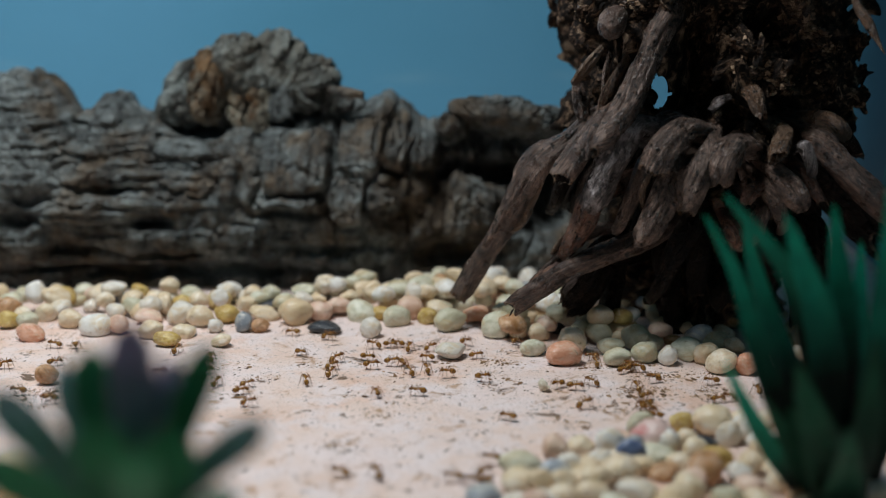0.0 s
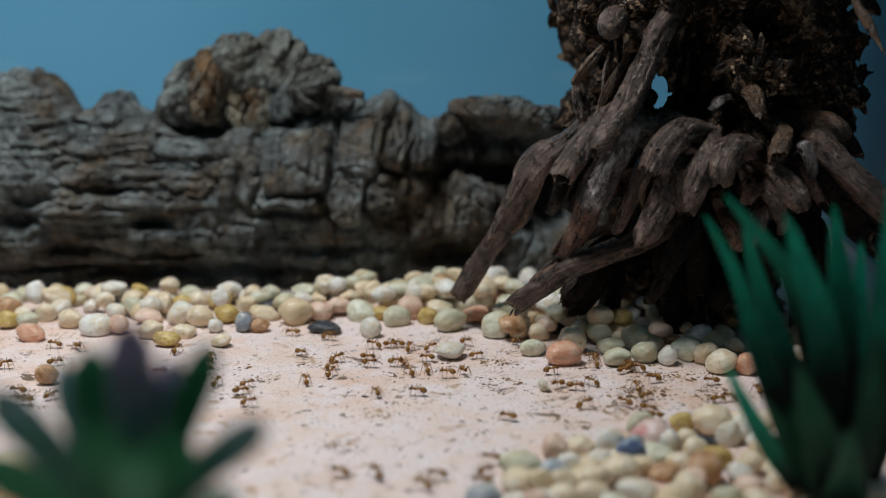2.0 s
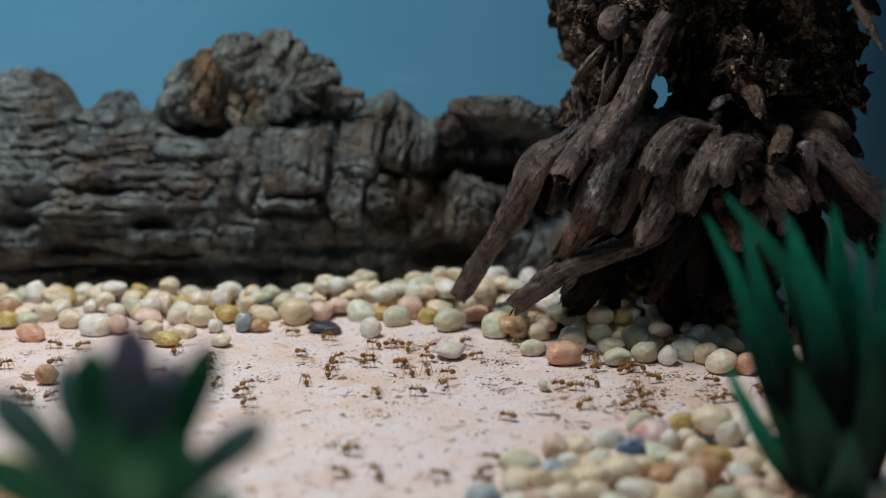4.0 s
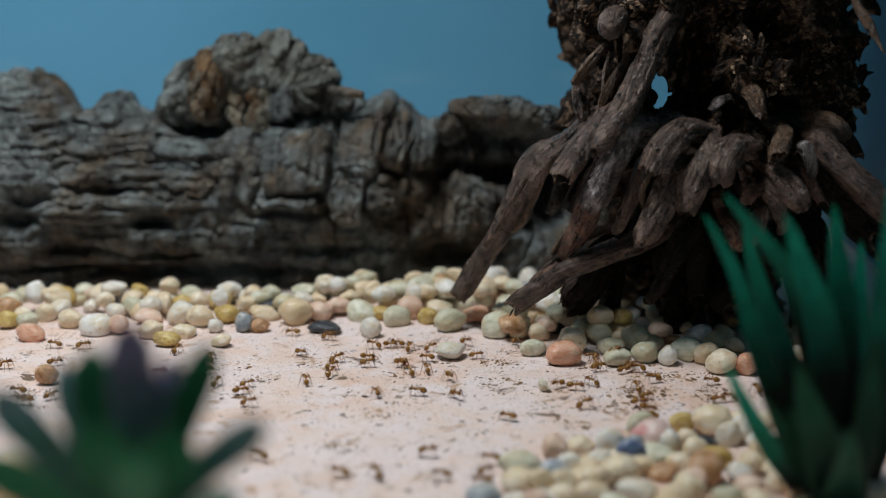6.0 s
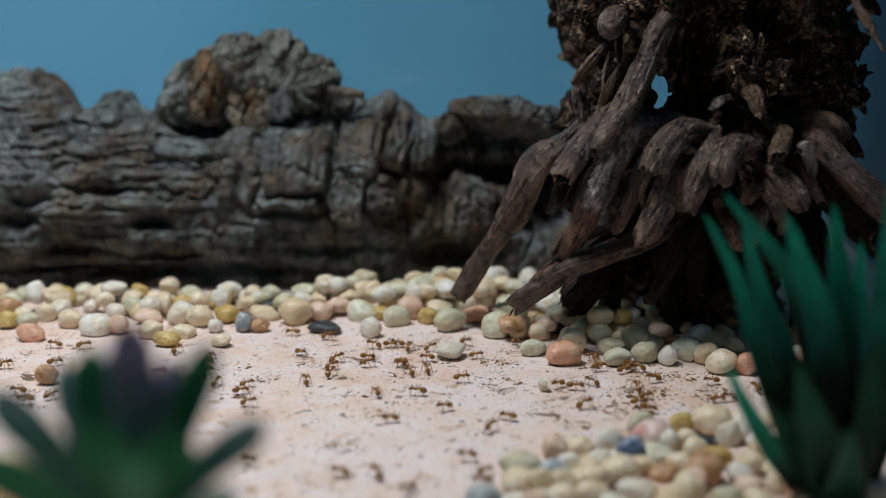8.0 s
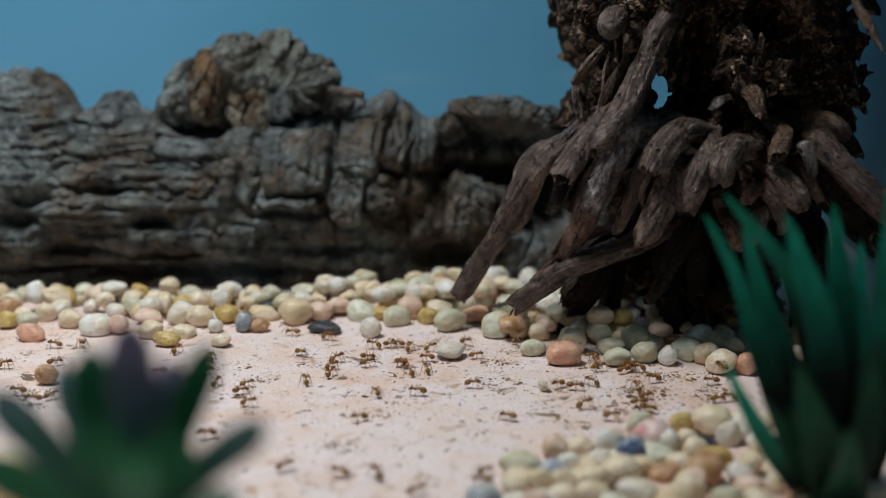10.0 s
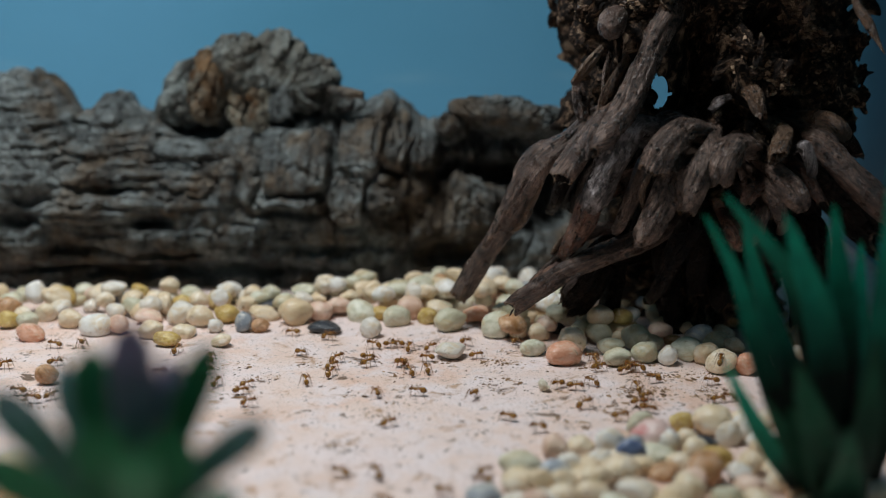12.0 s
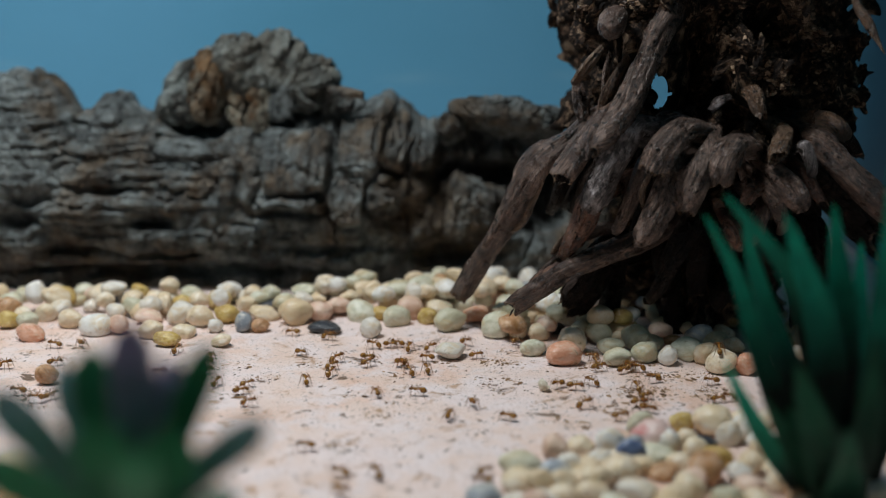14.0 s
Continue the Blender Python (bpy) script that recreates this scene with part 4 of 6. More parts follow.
        part("splinter", splinters[flake.choice((0, 1, 3))], stump, m=Matrix.LocRotScale(at, aim, (size * 1.5, size * 0.9, size * flake.uniform(1.0, 1.7))))

    # crumbled bark on the trunk: a few shapes, turned every way
    chips = []
    for k in range(7):
        def shape(v, k=k):
            w = Vector((v.x * 0.62, v.y * 0.32, v.z))
            return w * (1 + 0.7 * noise.noise(v * 1.5 + Vector((k * 4.1, 0, 1))) + 0.45 * noise.noise(v * 3.2 + Vector((0, k * 2.3, 5))))
        chips.append(ball("bark_chip", 3, shape, (CHIP, CHIP, CHIP, CHIP, CHIP, CHIP_PALE, CHIP_PALE)[k], False))
    dice = random.Random(11)
    for k in range(290):
        z = dice.uniform(0.055, 0.13)
        a = radians(dice.uniform(-200, -22))
        size = dice.uniform(0.0014, 0.0046)
        near = Vector((math.cos(a), math.sin(a), 0))
        at = TRUNK + near * (bark_radius(a, z) + dice.uniform(-0.0008, 0.0026)) + Vector((0, 0, z))
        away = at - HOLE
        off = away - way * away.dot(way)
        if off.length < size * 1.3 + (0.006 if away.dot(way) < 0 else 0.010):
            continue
        turn = Euler((dice.uniform(-0.9, 0.9), dice.uniform(-0.9, 0.9), a + dice.uniform(-0.8, 0.8)))
        kind = dice.choices(range(7), [4, 4, 4, 3, 4, 8, 8])[0]
        part("bark_chip", chips[kind], stump, m=Matrix.LocRotScale(at, turn, (size, size, size * dice.uniform(0.8, 1.7))))

    # small crumbs of rotten wood that cling to the trunk in rosettes: middle across, height
    grain = random.Random(31)
    verts, faces = [], []
    for x, z in [(0.0905, 0.1040), (0.1030, 0.1057), (0.1065, 0.0915), (0.0939, 0.0881), (0.1137, 0.0974), (0.0822, 0.1015), (0.1101, 0.0881), (0.0993, 0.0830), (0.0879, 0.0898), (0.0797, 0.0830), (0.1038, 0.0796), (0.1139, 0.0830), (0.0756, 0.0796), (0.0374, 0.0982), (0.0417, 0.0957), (0.0385, 0.0898), (0.0360, 0.0847), (0.0370, 0.0788), (0.0466, 0.1032), (0.0584, 0.1049), (0.0635, 0.1032), (0.1190, 0.0719), (0.0906, 0.0702), (0.0837, 0.0710), (0.0960, 0.0676), (0.1054, 0.0684), (0.1108, 0.1032), (0.1184, 0.0915), (0.0984, 0.0982), (0.0874, 0.0982)]:
        spread = grain.uniform(0.0022, 0.0048)
        for k in range(grain.randrange(55, 95)):
            turn, far = grain.uniform(0, 2 * math.pi), spread * math.sqrt(grain.random())
            px, pz = x + math.cos(turn) * far, z + math.sin(turn) * far * 1.25
            a = -math.acos(max(-0.98, min(0.98, (px - TRUNK.x) / 0.047)))
            out = Vector((math.cos(a), math.sin(a), 0))
            at = TRUNK + out * (bark_radius(a, pz) + grain.uniform(0.0, 0.0012)) + Vector((0, 0, pz))
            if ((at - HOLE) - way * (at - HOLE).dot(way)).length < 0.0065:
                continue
            aim = (out + Vector((grain.gauss(0, 0.6), grain.gauss(0, 0.6), grain.gauss(0.3, 0.6)))).to_track_quat("Z", "Y").to_matrix()
            size = 0.0003 + 0.0011 * grain.random() ** 3
            base = len(verts)
            for ring, (h, g) in enumerate(((-0.5, 1.0), (0.35, 0.75))):
                for j in range(5):
                    b = 2 * math.pi * j / 5 + ring * 0.5
                    g2 = g * grain.uniform(0.6, 1.3) * size
                    verts.append(at + aim @ Vector((math.cos(b) * g2, math.sin(b) * g2 * 0.7, h * size * grain.uniform(0.7, 1.4))))
            for j in range(5):
                m = (j + 1) % 5
                faces.append((base + j, base + m, base + 5 + m, base + 5 + j))
            faces.append(tuple(base + 5 + j for j in range(5)))
    tagged(part("rotten_wood", mesh_of("rotten_wood", verts, faces, ROT_CRUMB, False), stump, "crumbly warm brown rotten wood"), kind="stuff")


build_stump()


# ---- pebbles ----
STONES, PLACED = {}, []


def stone_mesh(kind, colour):
    key = (kind, colour)
    if key not in STONES:
        rng = random.Random(kind * 17 + 3)
        cuts = [(Vector((rng.gauss(0, 1), rng.gauss(0, 1), rng.gauss(0, 0.7))).normalized(), rng.uniform(0.70, 0.95)) for k in range(7)]

        def shape(v):
            w = v * (1 + 0.20 * noise.noise(v * 0.9 + Vector((kind * 5.1, 2, 0))) + 0.07 * noise.noise(v * 2.2 + Vector((0, kind * 3.3, 4))))
            for n, off in cuts:  # worn flats
                d = w.dot(n) - off
                if d > -0.22:
                    w -= n * 0.62 * (d if d > 0.22 else (d + 0.22) ** 2 / 0.88)
            return w * 1.10 * (1 + 0.016 * noise.noise(v * 6) + 0.008 * noise.noise(v * 15))
        STONES[key] = ball("pebble", 4 if colour in PEBBLES else 3, shape, PEBBLES.get(colour) or GRAVEL_STONE)
    return STONES[key]


WORDS = {"cream": "smooth cream-coloured pebble", "green": "smooth pale grey-green pebble", "ochre": "smooth yellow ochre pebble", "pink": "smooth pale pink pebble", "salmon": "smooth salmon-orange pebble",
         "white": "smooth whitish quartz pebble", "grey": "smooth mottled grey pebble", "rust": "smooth rust-brown pebble", "slate": "smooth dark slate pebble",
         "red": "pale pebble with red veins", "blue": "smooth dark blue pebble"}


def pebble(x, y, z, rx, rz, colour, where, dice, ry=None):
    """A pebble with its middle at x, y, z, rx wide and rz high on either side."""
    ob = new("pebble", stone_mesh(dice.randrange(14), colour))
    ry = max(rx, rz) * dice.uniform(0.72, 1.0) if ry is None else ry
    PLACED.append((x, y, z, max(rx, ry), rz))
    ob.matrix_basis = pose(x, y, z, dice.uniform(-16, 16), dice.uniform(-14, 14), dice.uniform(-30, 30) + dice.choice((0, 180)))
    ob.scale = (rx * 1.06, ry, rz * 1.06)
    tagged(ob, WORDS[colour] + where, "pebble", "aquarium pebbles")


GRAVEL, GRAVEL_TONES = ([], [], []), ["cream", "green", "ochre", "pink", "white", "grey", "rust"]
GRAVEL_STONE = pebble_material("gravel_stone", *TONES["cream"][1:], 220.0, False)


def dropped(x, y, r, colour, where, dice, highest):
    """A pebble dropped at x, y onto the floor or, a little way up, onto those that lie there; with no place named it joins the gravel."""
    rz = r * dice.uniform(0.7, 0.9)
    z = rz * 0.92
    for px, py, pz, pr, prz in PLACED:
        d = math.hypot(px - x, py - y) / (r + pr)
        if d < 0.75:
            z = max(z, pz + (rz + prz) * 0.8 * math.sqrt(1 - (d / 0.75) ** 2))
    if z >= highest:
        return
    if where:
        pebble(x, y, z, r * dice.uniform(1.0, 1.3), rz, colour, where, dice)
        return
    me = stone_mesh(dice.randrange(14), "gravel")
    m = Matrix.LocRotScale((x, y, z), Euler((dice.uniform(-0.2, 0.2), dice.uniform(-0.2, 0.2), dice.uniform(0, 6.3))), (r * 1.2, r, rz))
    verts, faces, tones = GRAVEL
    k = len(verts)
    verts.extend(m @ v.co for v in me.vertices)
    faces.extend(tuple(k + v for v in f.vertices) for f in me.polygons)
    tones.extend([GRAVEL_TONES.index(colour) if colour in GRAVEL_TONES else 0] * len(me.polygons))
    PLACED.append((x, y, z, r, rz))


def chosen(dice):
    return dice.choices(["cream", "green", "ochre", "pink", "white", "grey", "rust", "slate"], [38, 18, 5, 9, 26, 4, 3, 1])[0]


AT_LOG, AT_STUMP, AT_AGAVE, AT_SUCCULENT = " on the floor before the log", " at the foot of the stump", " heaped by the green agave", " beside the small succulent"
LOG_PEBBLES_WEST = [
    (-0.1456, 0.3920, 0.0025, 0.0035, 0.0026, "ochre"), (-0.1507, 0.4066, 0.0033, 0.0042, 0.0026, "rust"), (-0.1423, 0.4111, 0.0070, 0.0033, 0.0039, "white"), (-0.1348, 0.4095, 0.0055, 0.0044, 0.0032, "cream"),
    (-0.1388, 0.3907, 0.0025, 0.0036, 0.0026, "green"), (-0.1333, 0.3774, 0.0024, 0.0044, 0.0025, "salmon"), (-0.1351, 0.3994, 0.0027, 0.0032, 0.0029, "cream"), (-0.1252, 0.3921, 0.0027, 0.0041, 0.0028, "cream"),
    (-0.1324, 0.4051, 0.0025, 0.0039, 0.0026, "white"), (-0.1137, 0.3840, 0.0031, 0.0049, 0.0033, "white"), (-0.1064, 0.3845, 0.0029, 0.0032, 0.0030, "pink"), (-0.1164, 0.4149, 0.0072, 0.0043, 0.0022, "white"),
    (-0.1071, 0.4143, 0.0067, 0.0031, 0.0021, "ochre"), (-0.1085, 0.4092, 0.0048, 0.0038, 0.0028, "cream"), (-0.1178, 0.4093, 0.0045, 0.0030, 0.0023, "cream"), (-0.0956, 0.3806, 0.0026, 0.0040, 0.0027, "cream")]
LOG_PEBBLES_MIDDLE = [
    (-0.0877, 0.3713, 0.0022, 0.0040, 0.0023, "ochre"), (-0.1001, 0.3964, 0.0021, 0.0042, 0.0022, "pink"), (-0.0961, 0.4056, 0.0042, 0.0026, 0.0038, "cream"), (-0.0889, 0.3970, 0.0032, 0.0046, 0.0034, "white"),
    (-0.0846, 0.3814, 0.0018, 0.0035, 0.0019, "cream"), (-0.0754, 0.3865, 0.0020, 0.0024, 0.0021, "white"), (-0.0811, 0.3924, 0.0034, 0.0042, 0.0035, "cream"), (-0.0732, 0.3979, 0.0026, 0.0039, 0.0027, "ochre"),
    (-0.0777, 0.4100, 0.0052, 0.0029, 0.0028, "white"), (-0.0663, 0.3875, 0.0029, 0.0027, 0.0030, "grey"), (-0.0607, 0.3872, 0.0021, 0.0028, 0.0022, "rust"), (-0.0709, 0.3711, 0.0018, 0.0029, 0.0018, "cream"),
    (-0.0683, 0.4076, 0.0038, 0.0034, 0.0026, "cream"), (-0.0600, 0.4121, 0.0063, 0.0029, 0.0028, "green"), (-0.0605, 0.4089, 0.0033, 0.0038, 0.0013, "slate"), (-0.0613, 0.4018, 0.0022, 0.0047, 0.0024, "cream"),
    (-0.0910, 0.4093, 0.0042, 0.0033, 0.0020, "ochre"), (-0.0851, 0.4094, 0.0046, 0.0032, 0.0024, "cream")]
LOG_PEBBLES_EAST = [
    (-0.0501, 0.3960, 0.0039, 0.0051, 0.0041, "cream"), (-0.0420, 0.4015, 0.0029, 0.0043, 0.0031, "pink"), (-0.0393, 0.3863, 0.0017, 0.0052, 0.0017, "slate"), (-0.0280, 0.4008, 0.0028, 0.0048, 0.0029, "green"),
    (-0.0238, 0.3814, 0.0029, 0.0035, 0.0031, "white"), (-0.0213, 0.4011, 0.0022, 0.0037, 0.0023, "ochre"), (-0.0158, 0.3936, 0.0031, 0.0042, 0.0033, "green"), (-0.0114, 0.4019, 0.0036, 0.0043, 0.0038, "pink"),
    (-0.0052, 0.3954, 0.0028, 0.0030, 0.0029, "ochre"), (0.0021, 0.3879, 0.0033, 0.0050, 0.0035, "green"), (0.0117, 0.3986, 0.0025, 0.0044, 0.0026, "salmon"), (0.0177, 0.3813, 0.0039, 0.0046, 0.0041, "green"),
    (0.0251, 0.3845, 0.0030, 0.0039, 0.0031, "green"), (0.0023, 0.3598, 0.0022, 0.0043, 0.0023, "white"), (-0.0010, 0.4046, 0.0023, 0.0041, 0.0024, "green"), (-0.1147, 0.3356, 0.0027, 0.0030, 0.0028, "rust"),
    (0.1064, 0.3479, 0.0033, 0.0031, 0.0034, "cream")]
LOG_PEBBLES_HIGH = [
    (-0.0061, 0.4096, 0.0047, 0.0038, 0.0024, "cream"), (-0.0243, 0.4111, 0.0068, 0.0034, 0.0037, "cream"), (-0.0157, 0.4145, 0.0073, 0.0042, 0.0026, "green"), (-0.0076, 0.4162, 0.0083, 0.0043, 0.0028, "green"),
    (0.0047, 0.4224, 0.0104, 0.0037, 0.0021, "cream"), (0.0008, 0.4135, 0.0075, 0.0038, 0.0034, "cream"), (0.0151, 0.4146, 0.0079, 0.0038, 0.0032, "cream"), (0.0212, 0.4175, 0.0086, 0.0033, 0.0024, "cream"),
    (-0.0378, 0.4143, 0.0067, 0.0048, 0.0021, "green"), (-0.0488, 0.4143, 0.0067, 0.0040, 0.0021, "green"), (0.0255, 0.4145, 0.0075, 0.0035, 0.0028, "green"), (0.0136, 0.4101, 0.0048, 0.0034, 0.0022, "green"),
    (-0.0324, 0.4104, 0.0051, 0.0038, 0.0024, "cream"), (-0.0185, 0.4078, 0.0038, 0.0034, 0.0024, "cream"), (-0.0360, 0.4064, 0.0032, 0.0042, 0.0026, "pink")]
STUMP_PEBBLES = [
    (0.0283, 0.3617, 0.0024, 0.0038, 0.0025, "green"), (0.0309, 0.3780, 0.0024, 0.0030, 0.0026, "cream"), (0.0366, 0.3533, 0.0031, 0.0050, 0.0033, "salmon"), (0.0406, 0.3656, 0.0035, 0.0041, 0.0036, "cream"),
    (0.0528, 0.3523, 0.0023, 0.0039, 0.0024, "green"), (0.0618, 0.3553, 0.0028, 0.0040, 0.0030, "green"), (0.0682, 0.3530, 0.0026, 0.0026, 0.0027, "white"), (0.0758, 0.3585, 0.0028, 0.0045, 0.0029, "green"),
    (0.0805, 0.3542, 0.0029, 0.0036, 0.0030, "cream"), (0.0827, 0.3459, 0.0030, 0.0043, 0.0032, "cream"), (0.0901, 0.3438, 0.0032, 0.0030, 0.0033, "salmon"), (0.0864, 0.3686, 0.0025, 0.0039, 0.0027, "green"),
    (0.0917, 0.3660, 0.0020, 0.0031, 0.0021, "cream"), (0.0525, 0.3627, 0.0023, 0.0039, 0.0025, "green"), (0.0612, 0.3690, 0.0033, 0.0041, 0.0035, "green"), (0.0661, 0.3684, 0.0022, 0.0034, 0.0023, "cream"),
    (0.0735, 0.3705, 0.0018, 0.0033, 0.0018, "rust"), (0.0375, 0.3860, 0.0022, 0.0030, 0.0023, "slate"), (0.0348, 0.3981, 0.0029, 0.0041, 0.0030, "cream")]
HEAP_PEBBLES = [
    (0.0523, 0.2830, 0.0038, 0.0048, 0.0040, "red"), (0.0456, 0.2755, 0.0032, 0.0034, 0.0032, "blue"),
    (0.0509, 0.2931, 0.0034, 0.0035, 0.0036, "green"), (0.0698, 0.2962, 0.0035, 0.0050, 0.0037, "cream"), (0.0624, 0.2979, 0.0024, 0.0031, 0.0025, "ochre"), (0.0768, 0.2913, 0.0036, 0.0030, 0.0037, "white"),
    (0.0412, 0.2814, 0.0034, 0.0035, 0.0035, "white"), (0.0427, 0.2881, 0.0018, 0.0041, 0.0019, "pink"), (0.0473, 0.2809, 0.0027, 0.0026, 0.0028, "grey"), (0.0547, 0.2813, 0.0035, 0.0034, 0.0037, "white"),
    (0.0614, 0.2865, 0.0023, 0.0027, 0.0024, "cream"), (0.0648, 0.2834, 0.0020, 0.0030, 0.0021, "slate"), (0.0721, 0.2882, 0.0030, 0.0029, 0.0031, "white"), (0.0272, 0.2772, 0.0033, 0.0029, 0.0034, "pink"),
    (0.0340, 0.2822, 0.0024, 0.0031, 0.0025, "cream"), (0.0187, 0.2723, 0.0024, 0.0046, 0.0025, "green"), (0.0339, 0.2672, 0.0026, 0.0031, 0.0027, "cream"), (0.0474, 0.2707, 0.0020, 0.0034, 0.0021, "cream"),
    (0.0519, 0.2680, 0.0017, 0.0034, 0.0018, "rust"), (0.0175, 0.2620, 0.0024, 0.0040, 0.0025, "cream")]
HEAP_PEBBLES_FRONT = [
    (0.0267, 0.2596, 0.0025, 0.0038, 0.0027, "cream"), (0.0335, 0.2545, 0.0025, 0.0038, 0.0026, "cream"), (0.0438, 0.2546, 0.0026, 0.0045, 0.0028, "white"), (0.0615, 0.2651, 0.0034, 0.0043, 0.0036, "rust"),
    (0.0730, 0.2710, 0.0025, 0.0031, 0.0026, "cream"), (0.0554, 0.2562, 0.0028, 0.0037, 0.0030, "cream"), (0.0696, 0.2657, 0.0022, 0.0029, 0.0023, "white"), (0.0775, 0.2608, 0.0025, 0.0028, 0.0026, "cream"),
    (0.0093, 0.2547, 0.0018, 0.0038, 0.0019, "grey"), (0.0707, 0.2514, 0.0021, 0.0032, 0.0022, "cream"), (0.0416, 0.2753, 0.0018, 0.0024, 0.0019, "cream"), (0.0214, 0.2513, 0.0020, 0.0037, 0.0021, "white"),
    (0.0637, 0.2516, 0.0025, 0.0039, 0.0026, "green"), (0.0807, 0.2515, 0.0024, 0.0036, 0.0025, "rust"), (0.0894, 0.2530, 0.0024, 0.0035, 0.0025, "grey"), (0.0974, 0.2536, 0.0024, 0.0035, 0.0025, "cream"),
    (0.0486, 0.2446, 0.0024, 0.0041, 0.0025, "cream"), (0.0335, 0.2418, 0.0024, 0.0040, 0.0025, "pink")]
CORNER_PEBBLES = [
    (-0.1010, 0.2651, 0.0034, 0.0052, 0.0036, "cream"), (-0.0894, 0.2520, 0.0032, 0.0047, 0.0034, "green"), (-0.1055, 0.2565, 0.0033, 0.0048, 0.0035, "white"), (-0.0939, 0.2450, 0.0031, 0.0051, 0.0033, "rust"),
    (-0.0819, 0.2461, 0.0026, 0.0040, 0.0028, "cream"), (-0.0555, 0.2433, 0.0026, 0.0040, 0.0027, "cream")]
dice = random.Random(5)
for rows, where in ((LOG_PEBBLES_WEST, AT_LOG), (LOG_PEBBLES_MIDDLE, AT_LOG), (LOG_PEBBLES_EAST, AT_LOG), (LOG_PEBBLES_HIGH, AT_LOG), (STUMP_PEBBLES, AT_STUMP),
                    (HEAP_PEBBLES, AT_AGAVE), (HEAP_PEBBLES_FRONT, AT_AGAVE), (CORNER_PEBBLES, AT_SUCCULENT)):
    for x, y, z, rx, rz, colour in rows:
        pebble(x, y, z, rx, rz, colour, where, dice)


def fill(count, x0, x1, front, back, highest, where):
    """Pebbles between and under the ones above."""
    for i in range(count):
        x = dice.uniform(x0, x1)
        y = dice.uniform(lerp(front, x), lerp(back, x))
        dropped(x, y, dice.uniform(0.0026, 0.0041), chosen(dice), where, dice, highest)


fill(150, -0.20, 0.045, [(-0.20, 0.400), (-0.03, 0.402), (0.045, 0.395)], [(-0.20, 0.428), (-0.04, 0.428), (0.045, 0.432)], 0.0056, "")
fill(60, -0.045, 0.045, [(-0.045, 0.407), (0.045, 0.405)], [(-0.045, 0.434), (0.045, 0.434)], 0.010, "")
fill(70, 0.028, 0.12, [(0.028, 0.376), (0.12, 0.366)], [(0.028, 0.425), (0.12, 0.42)], 0.0046, "")
fill(40, 0.018, 0.062, [(0.018, 0.378), (0.062, 0.372)], [(0.018, 0.402), (0.062, 0.398)], 0.0085, "")
fill(150, 0.014, 0.088, [(0.01, 0.232), (0.088, 0.225)], [(0.008, 0.25), (0.019, 0.262), (0.047, 0.284), (0.088, 0.304)], 0.0042, AT_AGAVE)
fill(26, -0.115, -0.07, [(-0.115, 0.23), (-0.07, 0.225)], [(-0.115, 0.268), (-0.07, 0.25)], 0.0048, AT_SUCCULENT)
gravel = mesh_of("gravel", GRAVEL[0], GRAVEL[1], GRAVEL_STONE)
for tone in GRAVEL_TONES[1:]:
    gravel.materials.append(pebble_material("gravel_" + tone, *TONES[tone][1:], 220.0, False))
gravel.polygons.foreach_set("material_index", GRAVEL[2])
tagged(new("gravel", gravel), "smooth mixed cream, green and pink gravel before the log", "gravel", kind="stuff")


# ---- plants ----
def leaf(plant, foot, path, width, material, blunt=False):
    """A fleshy pointed leaf that grows from the foot along path, creased along its middle."""
    rings, sides = 34, 16
    verts, uvs = [], []
    pts = spline([foot] + [Vector(p) for p in path], rings)
    seed = path[-1][0] * 371
    form = [(0, 0.4), (0.5, 0.72), (0.72, 0.95), (0.84, 1.0), (0.91, 0.86), (0.96, 0.58), (0.985, 0.36), (1, 0.08)] if blunt else [(0, 0.6), (0.25, 0.95), (0.42, 1.0), (0.6, 0.84), (0.78, 0.56), (0.9, 0.34), (0.97, 0.18), (1, 0.05)]
    for i, q in enumerate(pts):
        s = i / (rings - 1)
        way = (pts[min(i + 1, rings - 1)] - pts[max(i - 1, 0)]).normalized()
        out = Vector((0, -1, 0)) - way * Vector((0, -1, 0)).dot(way)
        out.normalize()
        out = Matrix.Rotation(0.5 * noise.noise(Vector((seed, s * 1.5, 1))), 3, way) @ out  # a slow twist
        side = way.cross(out)
        w = width * 0.5 * lerp(form, s)
        for j in range(sides):
            a = 2 * math.pi * j / sides
            cup = abs(math.cos(a)) ** 1.4 * w * 0.38
            ripple = 1 + 0.05 * noise.noise(Vector((seed + math.cos(a), s * 11, 4)))
            verts.append(q + side * math.cos(a) * w * ripple + out * (math.sin(a) * w * 0.24 + cup))
            uvs.append((j / sides, s))
    faces = grid_faces(rings, sides, True)
    faces.append(tuple(range(sides)))
    faces.append(tuple(reversed(range((rings - 1) * sides, rings * sides))))
    part("leaf", mesh_of("leaf", verts, faces, material, True, uvs), plant)


